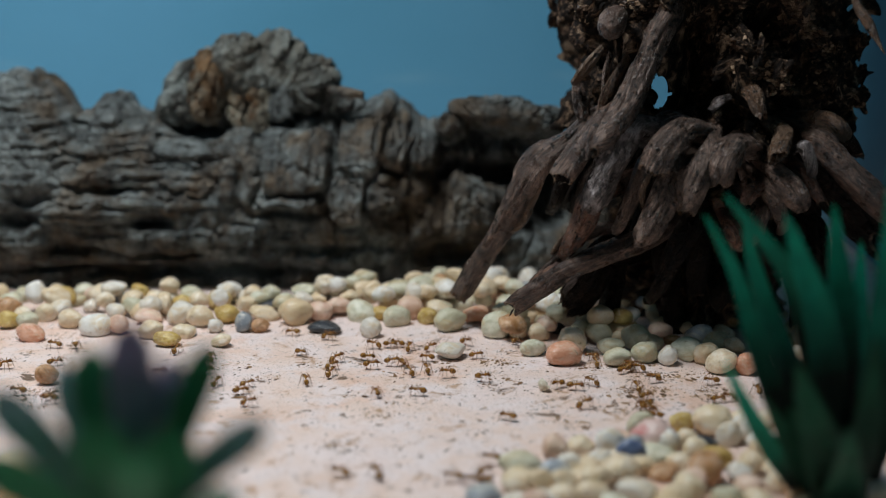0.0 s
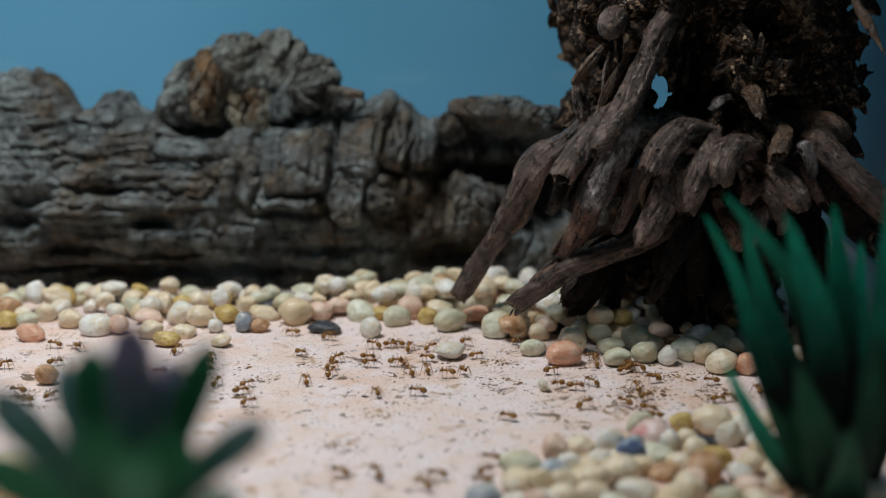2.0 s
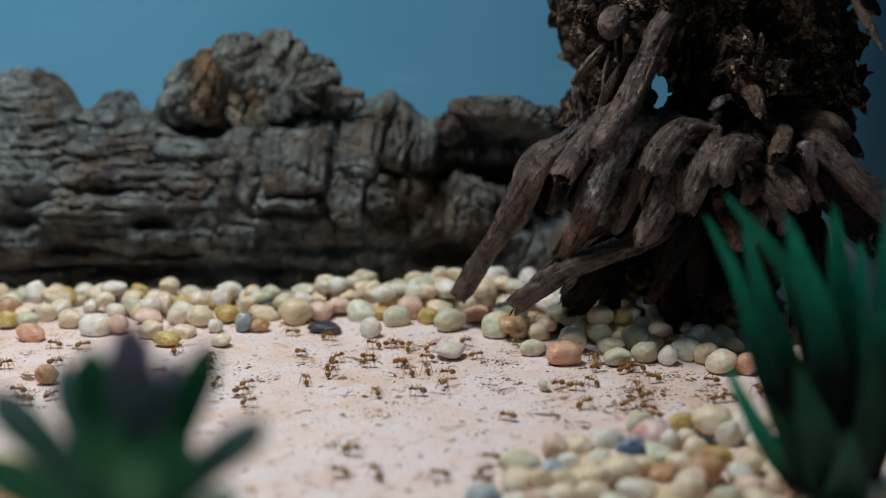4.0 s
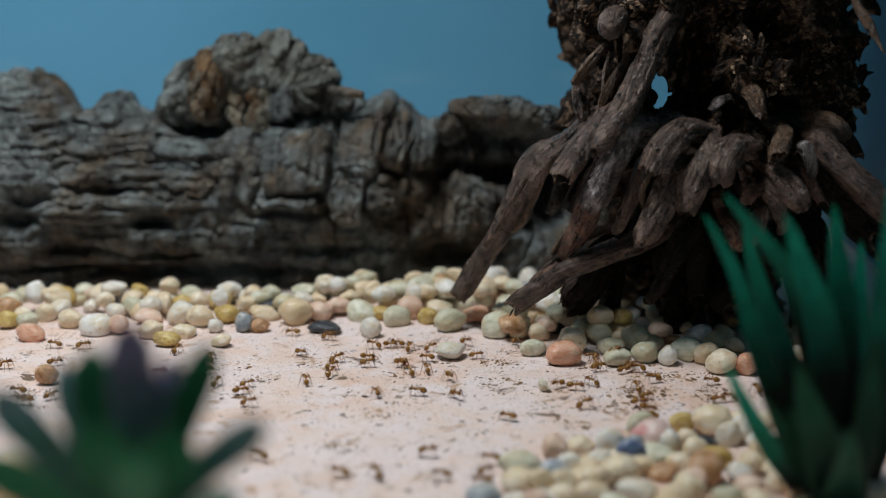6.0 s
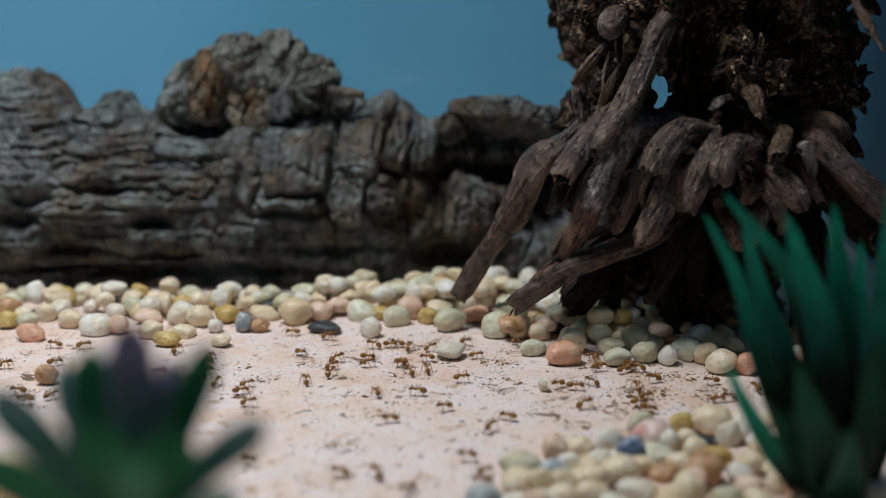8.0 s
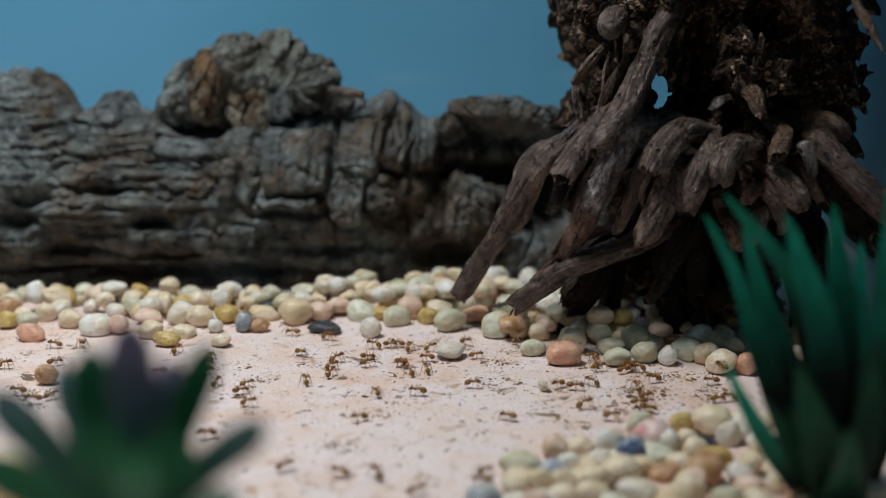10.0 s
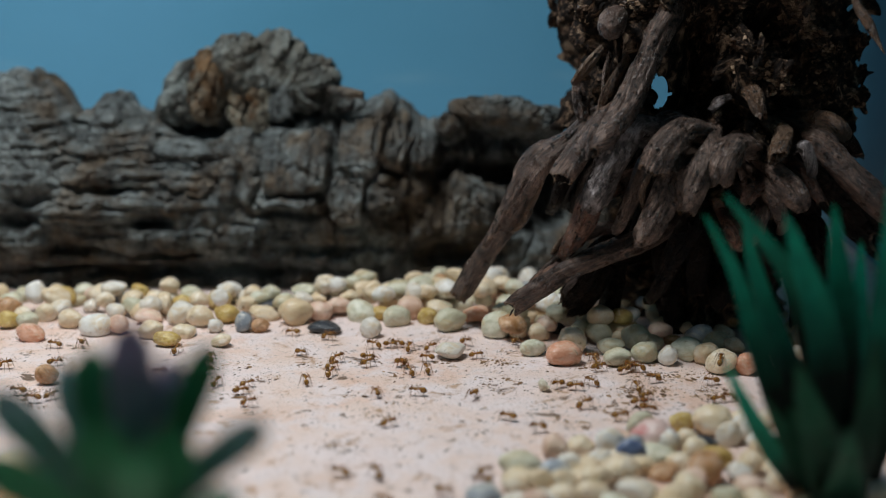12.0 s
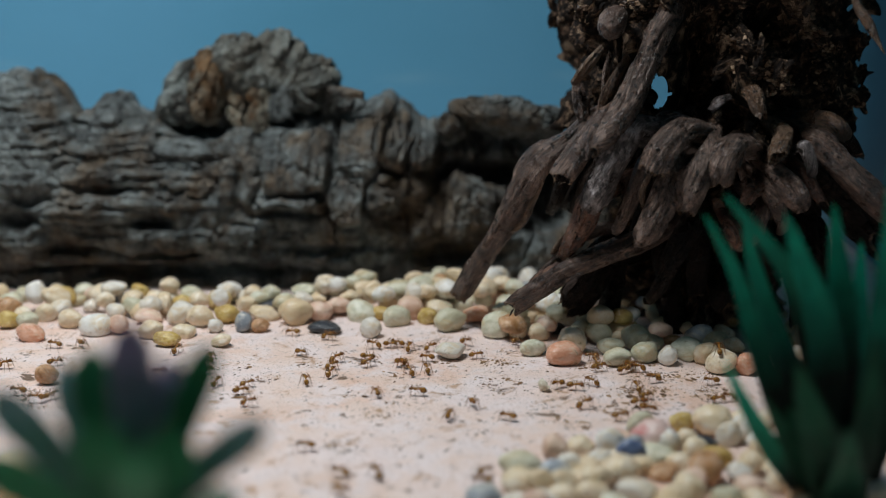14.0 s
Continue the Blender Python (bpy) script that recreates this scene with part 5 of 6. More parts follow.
def build_agave():
    plant = new("agave_plant")
    tagged(plant, "artificial dark green agave plant with upright pointed leaves among pebbles", "plant")
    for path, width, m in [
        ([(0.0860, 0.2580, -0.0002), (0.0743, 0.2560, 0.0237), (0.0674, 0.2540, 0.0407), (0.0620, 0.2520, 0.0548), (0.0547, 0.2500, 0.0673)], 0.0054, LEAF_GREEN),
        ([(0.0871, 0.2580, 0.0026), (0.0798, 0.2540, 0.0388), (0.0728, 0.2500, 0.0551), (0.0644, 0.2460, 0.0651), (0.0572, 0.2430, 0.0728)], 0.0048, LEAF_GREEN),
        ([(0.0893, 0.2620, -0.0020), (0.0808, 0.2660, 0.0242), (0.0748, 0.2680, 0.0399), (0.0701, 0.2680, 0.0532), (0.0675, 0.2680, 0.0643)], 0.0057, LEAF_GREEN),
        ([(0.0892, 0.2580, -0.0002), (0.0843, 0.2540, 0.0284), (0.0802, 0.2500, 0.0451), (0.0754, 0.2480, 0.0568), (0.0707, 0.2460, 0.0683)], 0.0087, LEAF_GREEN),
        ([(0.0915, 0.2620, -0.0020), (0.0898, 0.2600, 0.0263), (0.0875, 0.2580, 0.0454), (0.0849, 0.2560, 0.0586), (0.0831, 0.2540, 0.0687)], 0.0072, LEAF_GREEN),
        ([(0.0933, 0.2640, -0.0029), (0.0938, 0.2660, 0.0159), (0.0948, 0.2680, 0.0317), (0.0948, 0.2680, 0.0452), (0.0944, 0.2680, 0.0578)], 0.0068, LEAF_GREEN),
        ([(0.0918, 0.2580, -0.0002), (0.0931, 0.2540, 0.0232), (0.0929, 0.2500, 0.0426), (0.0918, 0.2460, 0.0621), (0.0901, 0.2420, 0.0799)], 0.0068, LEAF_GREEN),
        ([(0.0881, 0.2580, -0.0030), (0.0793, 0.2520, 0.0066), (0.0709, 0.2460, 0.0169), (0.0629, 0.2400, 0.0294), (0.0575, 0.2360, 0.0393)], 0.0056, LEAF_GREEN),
        ([(0.0867, 0.2500, -0.0019), (0.0820, 0.2400, 0.0106), (0.0773, 0.2320, 0.0216), (0.0725, 0.2260, 0.0324), (0.0680, 0.2220, 0.0434)], 0.0115, LEAF_SHADED),
        ([(0.0892, 0.2520, -0.0029), (0.0877, 0.2440, 0.0102), (0.0862, 0.2360, 0.0225), (0.0852, 0.2300, 0.0357), (0.0842, 0.2260, 0.0475)], 0.0077, LEAF_SHADED),
        ([(0.0927, 0.2600, -0.0039), (0.0949, 0.2560, 0.0089), (0.0969, 0.2520, 0.0213), (0.0980, 0.2480, 0.0356), (0.0989, 0.2460, 0.0512)], 0.0074, LEAF_SHADED),
        ([(0.0889, 0.2560, -0.0048), (0.0832, 0.2500, 0.0048), (0.0778, 0.2440, 0.0128), (0.0710, 0.2380, 0.0229), (0.0642, 0.2320, 0.0338)], 0.0073, LEAF_SHADED),
        ([(0.0919, 0.2640, -0.0029), (0.0918, 0.2680, 0.0095), (0.0913, 0.2720, 0.0221), (0.0905, 0.2740, 0.0340), (0.0898, 0.2760, 0.0458)], 0.0067, LEAF_SHADED),
        ([(0.0878, 0.2500, -0.0033), (0.0851, 0.2420, 0.0058), (0.0817, 0.2320, 0.0155), (0.0785, 0.2220, 0.0246), (0.0763, 0.2160, 0.0328)], 0.0104, LEAF_SHADED),
        ([(0.0894, 0.2620, -0.0034), (0.0863, 0.2640, 0.0055), (0.0838, 0.2680, 0.0137), (0.0815, 0.2720, 0.0193), (0.0786, 0.2740, 0.0256)], 0.0079, LEAF_SHADED),
        ([(0.0924, 0.2620, -0.0034), (0.0942, 0.2660, 0.0075), (0.0960, 0.2700, 0.0186), (0.0970, 0.2740, 0.0298), (0.0957, 0.2760, 0.0430)], 0.0106, LEAF_SHADED),
        ([(0.0928, 0.2620, -0.0049), (0.0950, 0.2620, 0.0036), (0.0972, 0.2620, 0.0133), (0.0996, 0.2620, 0.0243), (0.1011, 0.2620, 0.0363)], 0.0104, LEAF_SHADED),
        ([(0.0895, 0.2580, -0.0044), (0.0851, 0.2520, 0.0039), (0.0805, 0.2460, 0.0119), (0.0761, 0.2420, 0.0200), (0.0715, 0.2380, 0.0291)], 0.0098, LEAF_SHADED)]:
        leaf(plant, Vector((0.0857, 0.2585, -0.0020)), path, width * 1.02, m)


def build_succulent():
    plant = new("succulent_plant")
    tagged(plant, "artificial succulent with dark green and purple-tipped leaves", "plant")
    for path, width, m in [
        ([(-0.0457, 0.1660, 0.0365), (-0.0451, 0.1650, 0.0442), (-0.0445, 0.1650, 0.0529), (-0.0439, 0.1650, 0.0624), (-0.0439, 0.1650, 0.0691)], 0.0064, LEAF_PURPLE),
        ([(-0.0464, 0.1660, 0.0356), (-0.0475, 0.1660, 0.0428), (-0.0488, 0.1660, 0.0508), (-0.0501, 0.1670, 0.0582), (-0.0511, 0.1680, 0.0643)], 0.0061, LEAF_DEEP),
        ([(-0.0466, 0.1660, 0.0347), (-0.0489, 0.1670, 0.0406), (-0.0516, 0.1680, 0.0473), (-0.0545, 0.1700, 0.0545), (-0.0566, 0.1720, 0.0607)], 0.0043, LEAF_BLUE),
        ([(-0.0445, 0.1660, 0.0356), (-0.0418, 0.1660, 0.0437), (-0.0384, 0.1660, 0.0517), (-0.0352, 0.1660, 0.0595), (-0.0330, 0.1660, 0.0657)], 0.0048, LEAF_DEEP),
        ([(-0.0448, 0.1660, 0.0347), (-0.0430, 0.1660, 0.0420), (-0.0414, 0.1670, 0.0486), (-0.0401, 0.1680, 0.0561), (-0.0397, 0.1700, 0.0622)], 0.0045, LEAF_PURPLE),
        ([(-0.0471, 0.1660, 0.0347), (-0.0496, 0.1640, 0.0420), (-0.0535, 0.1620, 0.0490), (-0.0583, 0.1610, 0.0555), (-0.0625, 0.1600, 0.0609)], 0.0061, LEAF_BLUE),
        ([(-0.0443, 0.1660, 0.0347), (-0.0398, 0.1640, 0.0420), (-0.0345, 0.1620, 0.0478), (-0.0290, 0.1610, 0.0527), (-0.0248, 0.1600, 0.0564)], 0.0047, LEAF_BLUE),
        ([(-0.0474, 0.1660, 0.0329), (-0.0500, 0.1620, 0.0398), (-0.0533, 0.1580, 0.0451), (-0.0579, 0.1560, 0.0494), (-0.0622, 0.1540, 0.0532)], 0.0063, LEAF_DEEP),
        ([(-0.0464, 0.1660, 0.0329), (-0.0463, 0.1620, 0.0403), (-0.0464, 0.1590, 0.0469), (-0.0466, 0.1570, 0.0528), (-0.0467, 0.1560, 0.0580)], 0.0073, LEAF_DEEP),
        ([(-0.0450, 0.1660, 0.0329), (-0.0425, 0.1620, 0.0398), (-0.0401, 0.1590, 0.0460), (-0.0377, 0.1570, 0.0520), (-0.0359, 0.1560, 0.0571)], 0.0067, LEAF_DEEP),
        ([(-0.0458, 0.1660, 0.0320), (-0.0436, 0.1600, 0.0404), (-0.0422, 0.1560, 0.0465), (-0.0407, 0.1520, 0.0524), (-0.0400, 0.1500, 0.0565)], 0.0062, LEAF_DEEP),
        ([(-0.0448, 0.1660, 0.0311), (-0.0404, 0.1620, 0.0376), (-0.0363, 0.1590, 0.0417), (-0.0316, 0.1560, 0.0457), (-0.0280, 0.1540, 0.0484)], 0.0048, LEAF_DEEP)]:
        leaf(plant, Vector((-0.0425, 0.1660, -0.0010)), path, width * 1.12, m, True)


build_agave()
build_succulent()


# ---- ants ----
def ant_model(variant):
    """An ant about 6 mm long on its six feet, facing along x, in one of three stances."""
    mm = 0.001
    ant = new("ant")
    tagged(ant, "small amber-brown ant standing on the sandy floor", "ant", "ant colony")

    def blob(name, at, size, tilt, material, label="", dent=0.0, taper=0.0):
        turn = Euler((0, radians(tilt), 0)).to_matrix()

        def shape(v):
            w = 1 + taper * v.x
            q = Vector((v.x * size[0], v.y * size[1] * w, v.z * size[2] * w))
            q *= 1 + dent * noise.noise(v * 2.4)
            return (turn @ q + Vector(at)) * mm
        part(name, ball(name, 3, shape, material), ant, label)

    high = (2.35, 2.75, 2.15)[variant]
    lean = (-10, -28, 2)[variant]
    drop = (0.45, 1.15, 0.15)[variant]
    nod = (0.0, -0.15, 0.3)[variant]
    blob("thorax", (0.45, 0, high + 0.02), (0.62, 0.42, 0.46), lean - 6, ANT_BODY, "", 0.12, 0.12)
    blob("thorax", (-0.45, 0, high - 0.10), (0.58, 0.33, 0.36), lean + 14, ANT_BODY, "", 0.12, 0.10)
    blob("petiole", (-1.05, 0, high - 0.20), (0.22, 0.17, 0.34), 0, ANT_BODY, "", 0.1)
    blob("gaster", (-2.15, 0, high - 0.05 - drop), (1.18, 0.90, 0.88), (-20, -52, -4)[variant], ANT_GASTER, "dark shiny ringed gaster", 0.03, 0.12)
    blob("head", (1.52, 0, high + 0.10 - nod), (0.70, 0.66, 0.54), (30, 8, 46)[variant], ANT_HEAD, "", 0.05, -0.22)
    for s in (-1, 1):
        hx, hz = 2.0, high + 0.2 - nod
        path = [(hx * mm, s * 0.25 * mm, hz * mm), ((hx + 0.5) * mm, s * 0.75 * mm, (hz + 0.55) * mm), ((hx + 0.75) * mm, s * 1.0 * mm, (hz + 0.6) * mm),
                ((hx + 1.3) * mm, s * 1.1 * mm, (hz + 0.1) * mm), ((hx + 1.9) * mm, s * 1.2 * mm, (hz - (0.35, 0.1, 0.6)[variant]) * mm)]
        part("antenna", tube("antenna", path, [0.05 * mm, 0.045 * mm, 0.05 * mm, 0.06 * mm, 0.055 * mm], ANT_LEG, 6, 14), ant)
        part("mandible", tube("mandible", [(2.0 * mm, s * 0.22 * mm, (hz - 0.25) * mm), (2.3 * mm, s * 0.2 * mm, (hz - 0.45) * mm), (2.42 * mm, s * 0.04 * mm, (hz - 0.55) * mm)],
                              [0.1 * mm, 0.09 * mm, 0.03 * mm], ANT_HEAD, 6, 7), ant)
        for k, (root_x, aim, reach) in enumerate(((0.55, 42, 2.3), (0.05, 95, 2.3), (-0.45, 142, 2.8))):
            aim += (0, 12, -10)[(variant + k + (s > 0)) % 3]
            a = radians(aim) * s
            c, d = math.cos(a), math.sin(a)
            down = -(high - 0.22)

            def at(r, z):
                return (c * r * mm, d * r * mm, z * mm)
            path = [at(0.1, 0), at(0.75, 0.7), at(reach * 0.48, 1.05), at(reach * 0.72, down * 0.3), at(reach * 0.92, down * 0.92), at(reach * 1.12, down)]
            leg = tube("leg", path, [0.11 * mm, 0.125 * mm, 0.085 * mm, 0.075 * mm, 0.05 * mm, 0.035 * mm], ANT_LEG, 6, 20, tip=True)
            part("leg", leg, ant, m=pose(root_x * mm, s * 0.28 * mm, (high - 0.22) * mm))
    return ant


MODELS = [ant_model(0), ant_model(1), ant_model(2)]
used = set()


def another_ant(variant, m, size=1.0):
    """The model itself the first time, then copies of it."""
    ant = MODELS[variant]
    if variant in used:
        ant = copy_thing(ant, m)
    used.add(variant)
    ant.matrix_basis = m @ Matrix.Scale(size, 4)
    return ant


ANTS_WEST = [
    (-0.1231, 0.3680, 180, 0), (-0.1312, 0.3479, 0, 1), (-0.1170, 0.3511, 20, 2), (-0.1204, 0.3259, 180, 0), (-0.0829, 0.3622, 75, 1),
    (-0.0840, 0.3416, 200, 2), (-0.0769, 0.3311, 0, 0), (-0.0709, 0.3544, 100, 1), (-0.0697, 0.3426, 30, 2), (-0.0651, 0.3326, 88, 1),
    (-0.0558, 0.3316, 0, 0), (-0.0567, 0.3254, 15, 2), (-0.0530, 0.3154, 0, 1), (-0.1094, 0.3226, 40, 0)]
ANTS_OPEN = [
    (-0.0438, 0.3599, -20, 0), (-0.0398, 0.3341, 95, 1), (-0.0496, 0.3821, 180, 2), (-0.0367, 0.3765, 0, 1), (-0.0321, 0.3544, 20, 1),
    (-0.0330, 0.3473, 35, 1), (-0.0329, 0.3406, 48, 1), (-0.0227, 0.3566, -30, 2), (-0.0120, 0.3505, -55, 2), (-0.0099, 0.3426, 105, 1),
    (-0.0049, 0.3447, 92, 1), (-0.0186, 0.3235, 120, 2), (-0.0075, 0.3235, 180, 0), (-0.0222, 0.3680, 180, 1), (-0.0163, 0.3692, 5, 2),
    (-0.0149, 0.3704, 170, 0), (-0.0107, 0.3657, 100, 1), (-0.0036, 0.3657, 40, 1), (-0.0052, 0.3560, 170, 0), (0.0074, 0.3704, -40, 1),
    (0.0106, 0.3577, 0, 0), (0.0170, 0.3063, 168, 2)]
ANTS_STUMP = [
    (0.0462, 0.3511, 80, 1), (0.0455, 0.3566, 160, 0), (0.0539, 0.3442, 12, 2), (0.0579, 0.3452, 172, 1), (0.0561, 0.3468, 60, 0),
    (0.0327, 0.3306, 180, 0), (0.0381, 0.3287, 10, 2), (0.0426, 0.3326, 190, 1), (0.0390, 0.3136, 25, 1), (0.0608, 0.3350, 160, 1),
    (0.0550, 0.3278, 60, 1), (0.0567, 0.3212, 15, 2), (0.0774, 0.3346, 178, 0), (0.0560, 0.3114, 5, 2), (0.0235, 0.3704, -60, 1),
    (0.0767, 0.3199, 0, 2), (-0.0247, 0.2693, 182, 0), (-0.0159, 0.2684, 140, 1), (0.0102, 0.2697, 30, 2), (0.0087, 0.2632, 175, 0),
    (0.0796, 0.3208, 160, 1)]
for rows, words in ((ANTS_WEST, "small amber-brown ant standing near the succulent"), (ANTS_OPEN, "small amber-brown ant standing on the open sandy floor"),
                    (ANTS_STUMP, "small amber-brown ant crowding near the stump")):
    for x, y, heading, variant in rows:
        tagged(another_ant(variant, pose(x, y, floor_height(x, y), 0, 0, heading + dice.uniform(-1, 1) * (42 if rows is ANTS_STUMP else 22)), dice.uniform(0.80, 0.94)), words)


def crumbs():
    """Dark crumbs and bark dust lying on the floor."""
    dice = random.Random(21)
    verts, faces = [], []
    spots = [(0.0182, 0.3521), (0.0126, 0.3406), (0.0192, 0.3386), (-0.0385, 0.3526), (0.0583, 0.3251), (0.0527, 0.3298), (0.0753, 0.3298), (-0.1169, 0.3298), (-0.1156, 0.3160), (-0.0505, 0.3396), (-0.0140, 0.3421), (-0.0173, 0.3083), (-0.0284, 0.2878), (0.0420, 0.3499), (0.0314, 0.3666), (0.0662, 0.3421), (0.0646, 0.3426), (0.0789, 0.3242), (0.0774, 0.3307), (0.0347, 0.3009), (0.0606, 0.3288), (0.0562, 0.3214), (0.0470, 0.3126), (0.0191, 0.3537), (-0.0261, 0.3251), (-0.0007, 0.3553), (-0.0772, 0.3251), (-0.0604, 0.3499), (0.0578, 0.3421), (0.0638, 0.3288), (0.0709, 0.3242), (0.0658, 0.3542), (0.0496, 0.3251), (0.0145, 0.3553), (0.0155, 0.3288), (0.0374, 0.3553), (0.0767, 0.3447), (0.0522, 0.3160), (0.0471, 0.3499), (0.0124, 0.3346), (0.0688, 0.3386), (0.0591, 0.3298), (-0.0249, 0.3553), (-0.0131, 0.3183), (-0.0245, 0.2841), (-0.0564, 0.3251), (-0.1186, 0.3251), (-0.1124, 0.3160), (0.0302, 0.3054)]
    for i in range(2100):
        if i < 1600:
            u, v = dice.choice(spots)
            x, y = dice.gauss(u, 0.0026), dice.gauss(v, 0.0018)
        else:
            x, y = dice.uniform(-0.15, 0.08), dice.uniform(0.24, 0.42)
        r = 0.00009 + 0.00042 * dice.random() ** 2.2
        if dice.random() < (0.14 if i < 1600 else 0.05):
            r *= 2.2
        a = dice.uniform(0, 6.3)
        long = dice.uniform(0.5, 2.2)
        k, n = len(verts), 6
        z = floor_height(x, y)
        for h, g in ((-0.0001, 1.0), (min(r * 0.45, 0.00012), 0.65)):
            for j in range(n):
                b = 2 * math.pi * j / n
                q = r * g * dice.uniform(0.7, 1.3)
                px, py = math.cos(b) * q * long, math.sin(b) * q
                verts.append((x + px * math.cos(a) - py * math.sin(a), y + px * math.sin(a) + py * math.cos(a), z + h))
        for j in range(n):
            m = (j + 1) % n
            faces.append((k + j, k + m, k + n + m, k + n + j))
        faces.append(tuple(range(k + n, k + 2 * n)))
    tagged(new("crumbs", mesh_of("crumbs", verts, faces, CRUMB, False)), "dark brown crumbs of bark scattered over the floor", "debris", kind="stuff")


crumb = Nodes("bark_dust", 0.9)
crumb.colour(crumb.ramp(crumb.t.nodes.new("ShaderNodeNewGeometry").outputs["Random Per Island"], [(0.0, (0.055, 0.026, 0.012)), (0.4, (0.19, 0.10, 0.045)), (1.0, (0.45, 0.29, 0.16))]))
CRUMB = crumb.m
crumbs()


def husk():
    """A pale empty pupa case, split open and curled."""
    verts = []
    for i in range(16):
        for j in range(9):
            s, a = i / 15, math.pi * (0.15 + 1.25 * j / 8)
            r = 0.0019 * math.sin(math.pi * (0.12 + 0.8 * s)) * (1 + 0.1 * noise.noise(Vector((i, j, 3)) * 0.5))
            verts.append((r * math.cos(a), (s - 0.5) * 0.004, 0.0019 + r * math.sin(a) * -1))
    me = mesh_of("husk", verts, grid_faces(16, 9), HUSK)
    ob = tagged(new("pupa_husk", me), "pale empty pupa husk lying open on the floor", "husk")
    ob.matrix_basis = pose(0.0288, 0.3288, 0.0001, 0, 0, 35)
    shell = ob.modifiers.new("thickness", "SOLIDIFY")
    shell.thickness = 0.0002


case = Nodes("husk_skin", 0.5)
case.colour(case.ramp(case.noise(case.coords(), 700, 3), [(0.4, (0.55, 0.47, 0.33)), (0.6, (0.74, 0.69, 0.56))]))
HUSK = case.m
husk()


# ---- what moves: the walking ants and their legs ----
def walking_ant():
    ant = copy_thing(MODELS[0], pose(0, 0, 0))
    ant.scale = (0.88, 0.88, 0.88)
    return tagged(ant, "small amber-brown ant walking over the sandy floor")


def go(ant, rows):
    walk(ant, rows)
    # feet: two sets of three swing by turns while the ant is on its way
    swing = {}
    for (t0, a), (t1, b) in zip(rows, rows[1:]):
        speed = (b.translation - a.translation).length / max(t1 - t0, 0.01)
        if speed < 0.0015:
            continue
        for k in range(round(t0 * 10), round(t1 * 10)):
            swing[k] = min(22.0, 8 + speed * 1100)
    legs = [o for o in ant.children if o.name.startswith("leg")]
    for i, leg in enumerate(legs):
        rest = leg.matrix_basis.copy()
        keys = [(0.0, rest)]
        for k in sorted(swing):
            if k == 0:
                continue
            if k - 1 not in swing and k > 1:
                keys.append((k / 10 - 0.05, rest))
            up = 1 if (k + i) % 2 else -1
            keys.append((k / 10, rest @ pose(0, 0, 0, 0, 0, up * swing[k])))
            if k + 1 not in swing and k < 139:
                keys.append((k / 10 + 0.1, rest))
        keys.append((14.0, rest))
        walk(leg, keys)


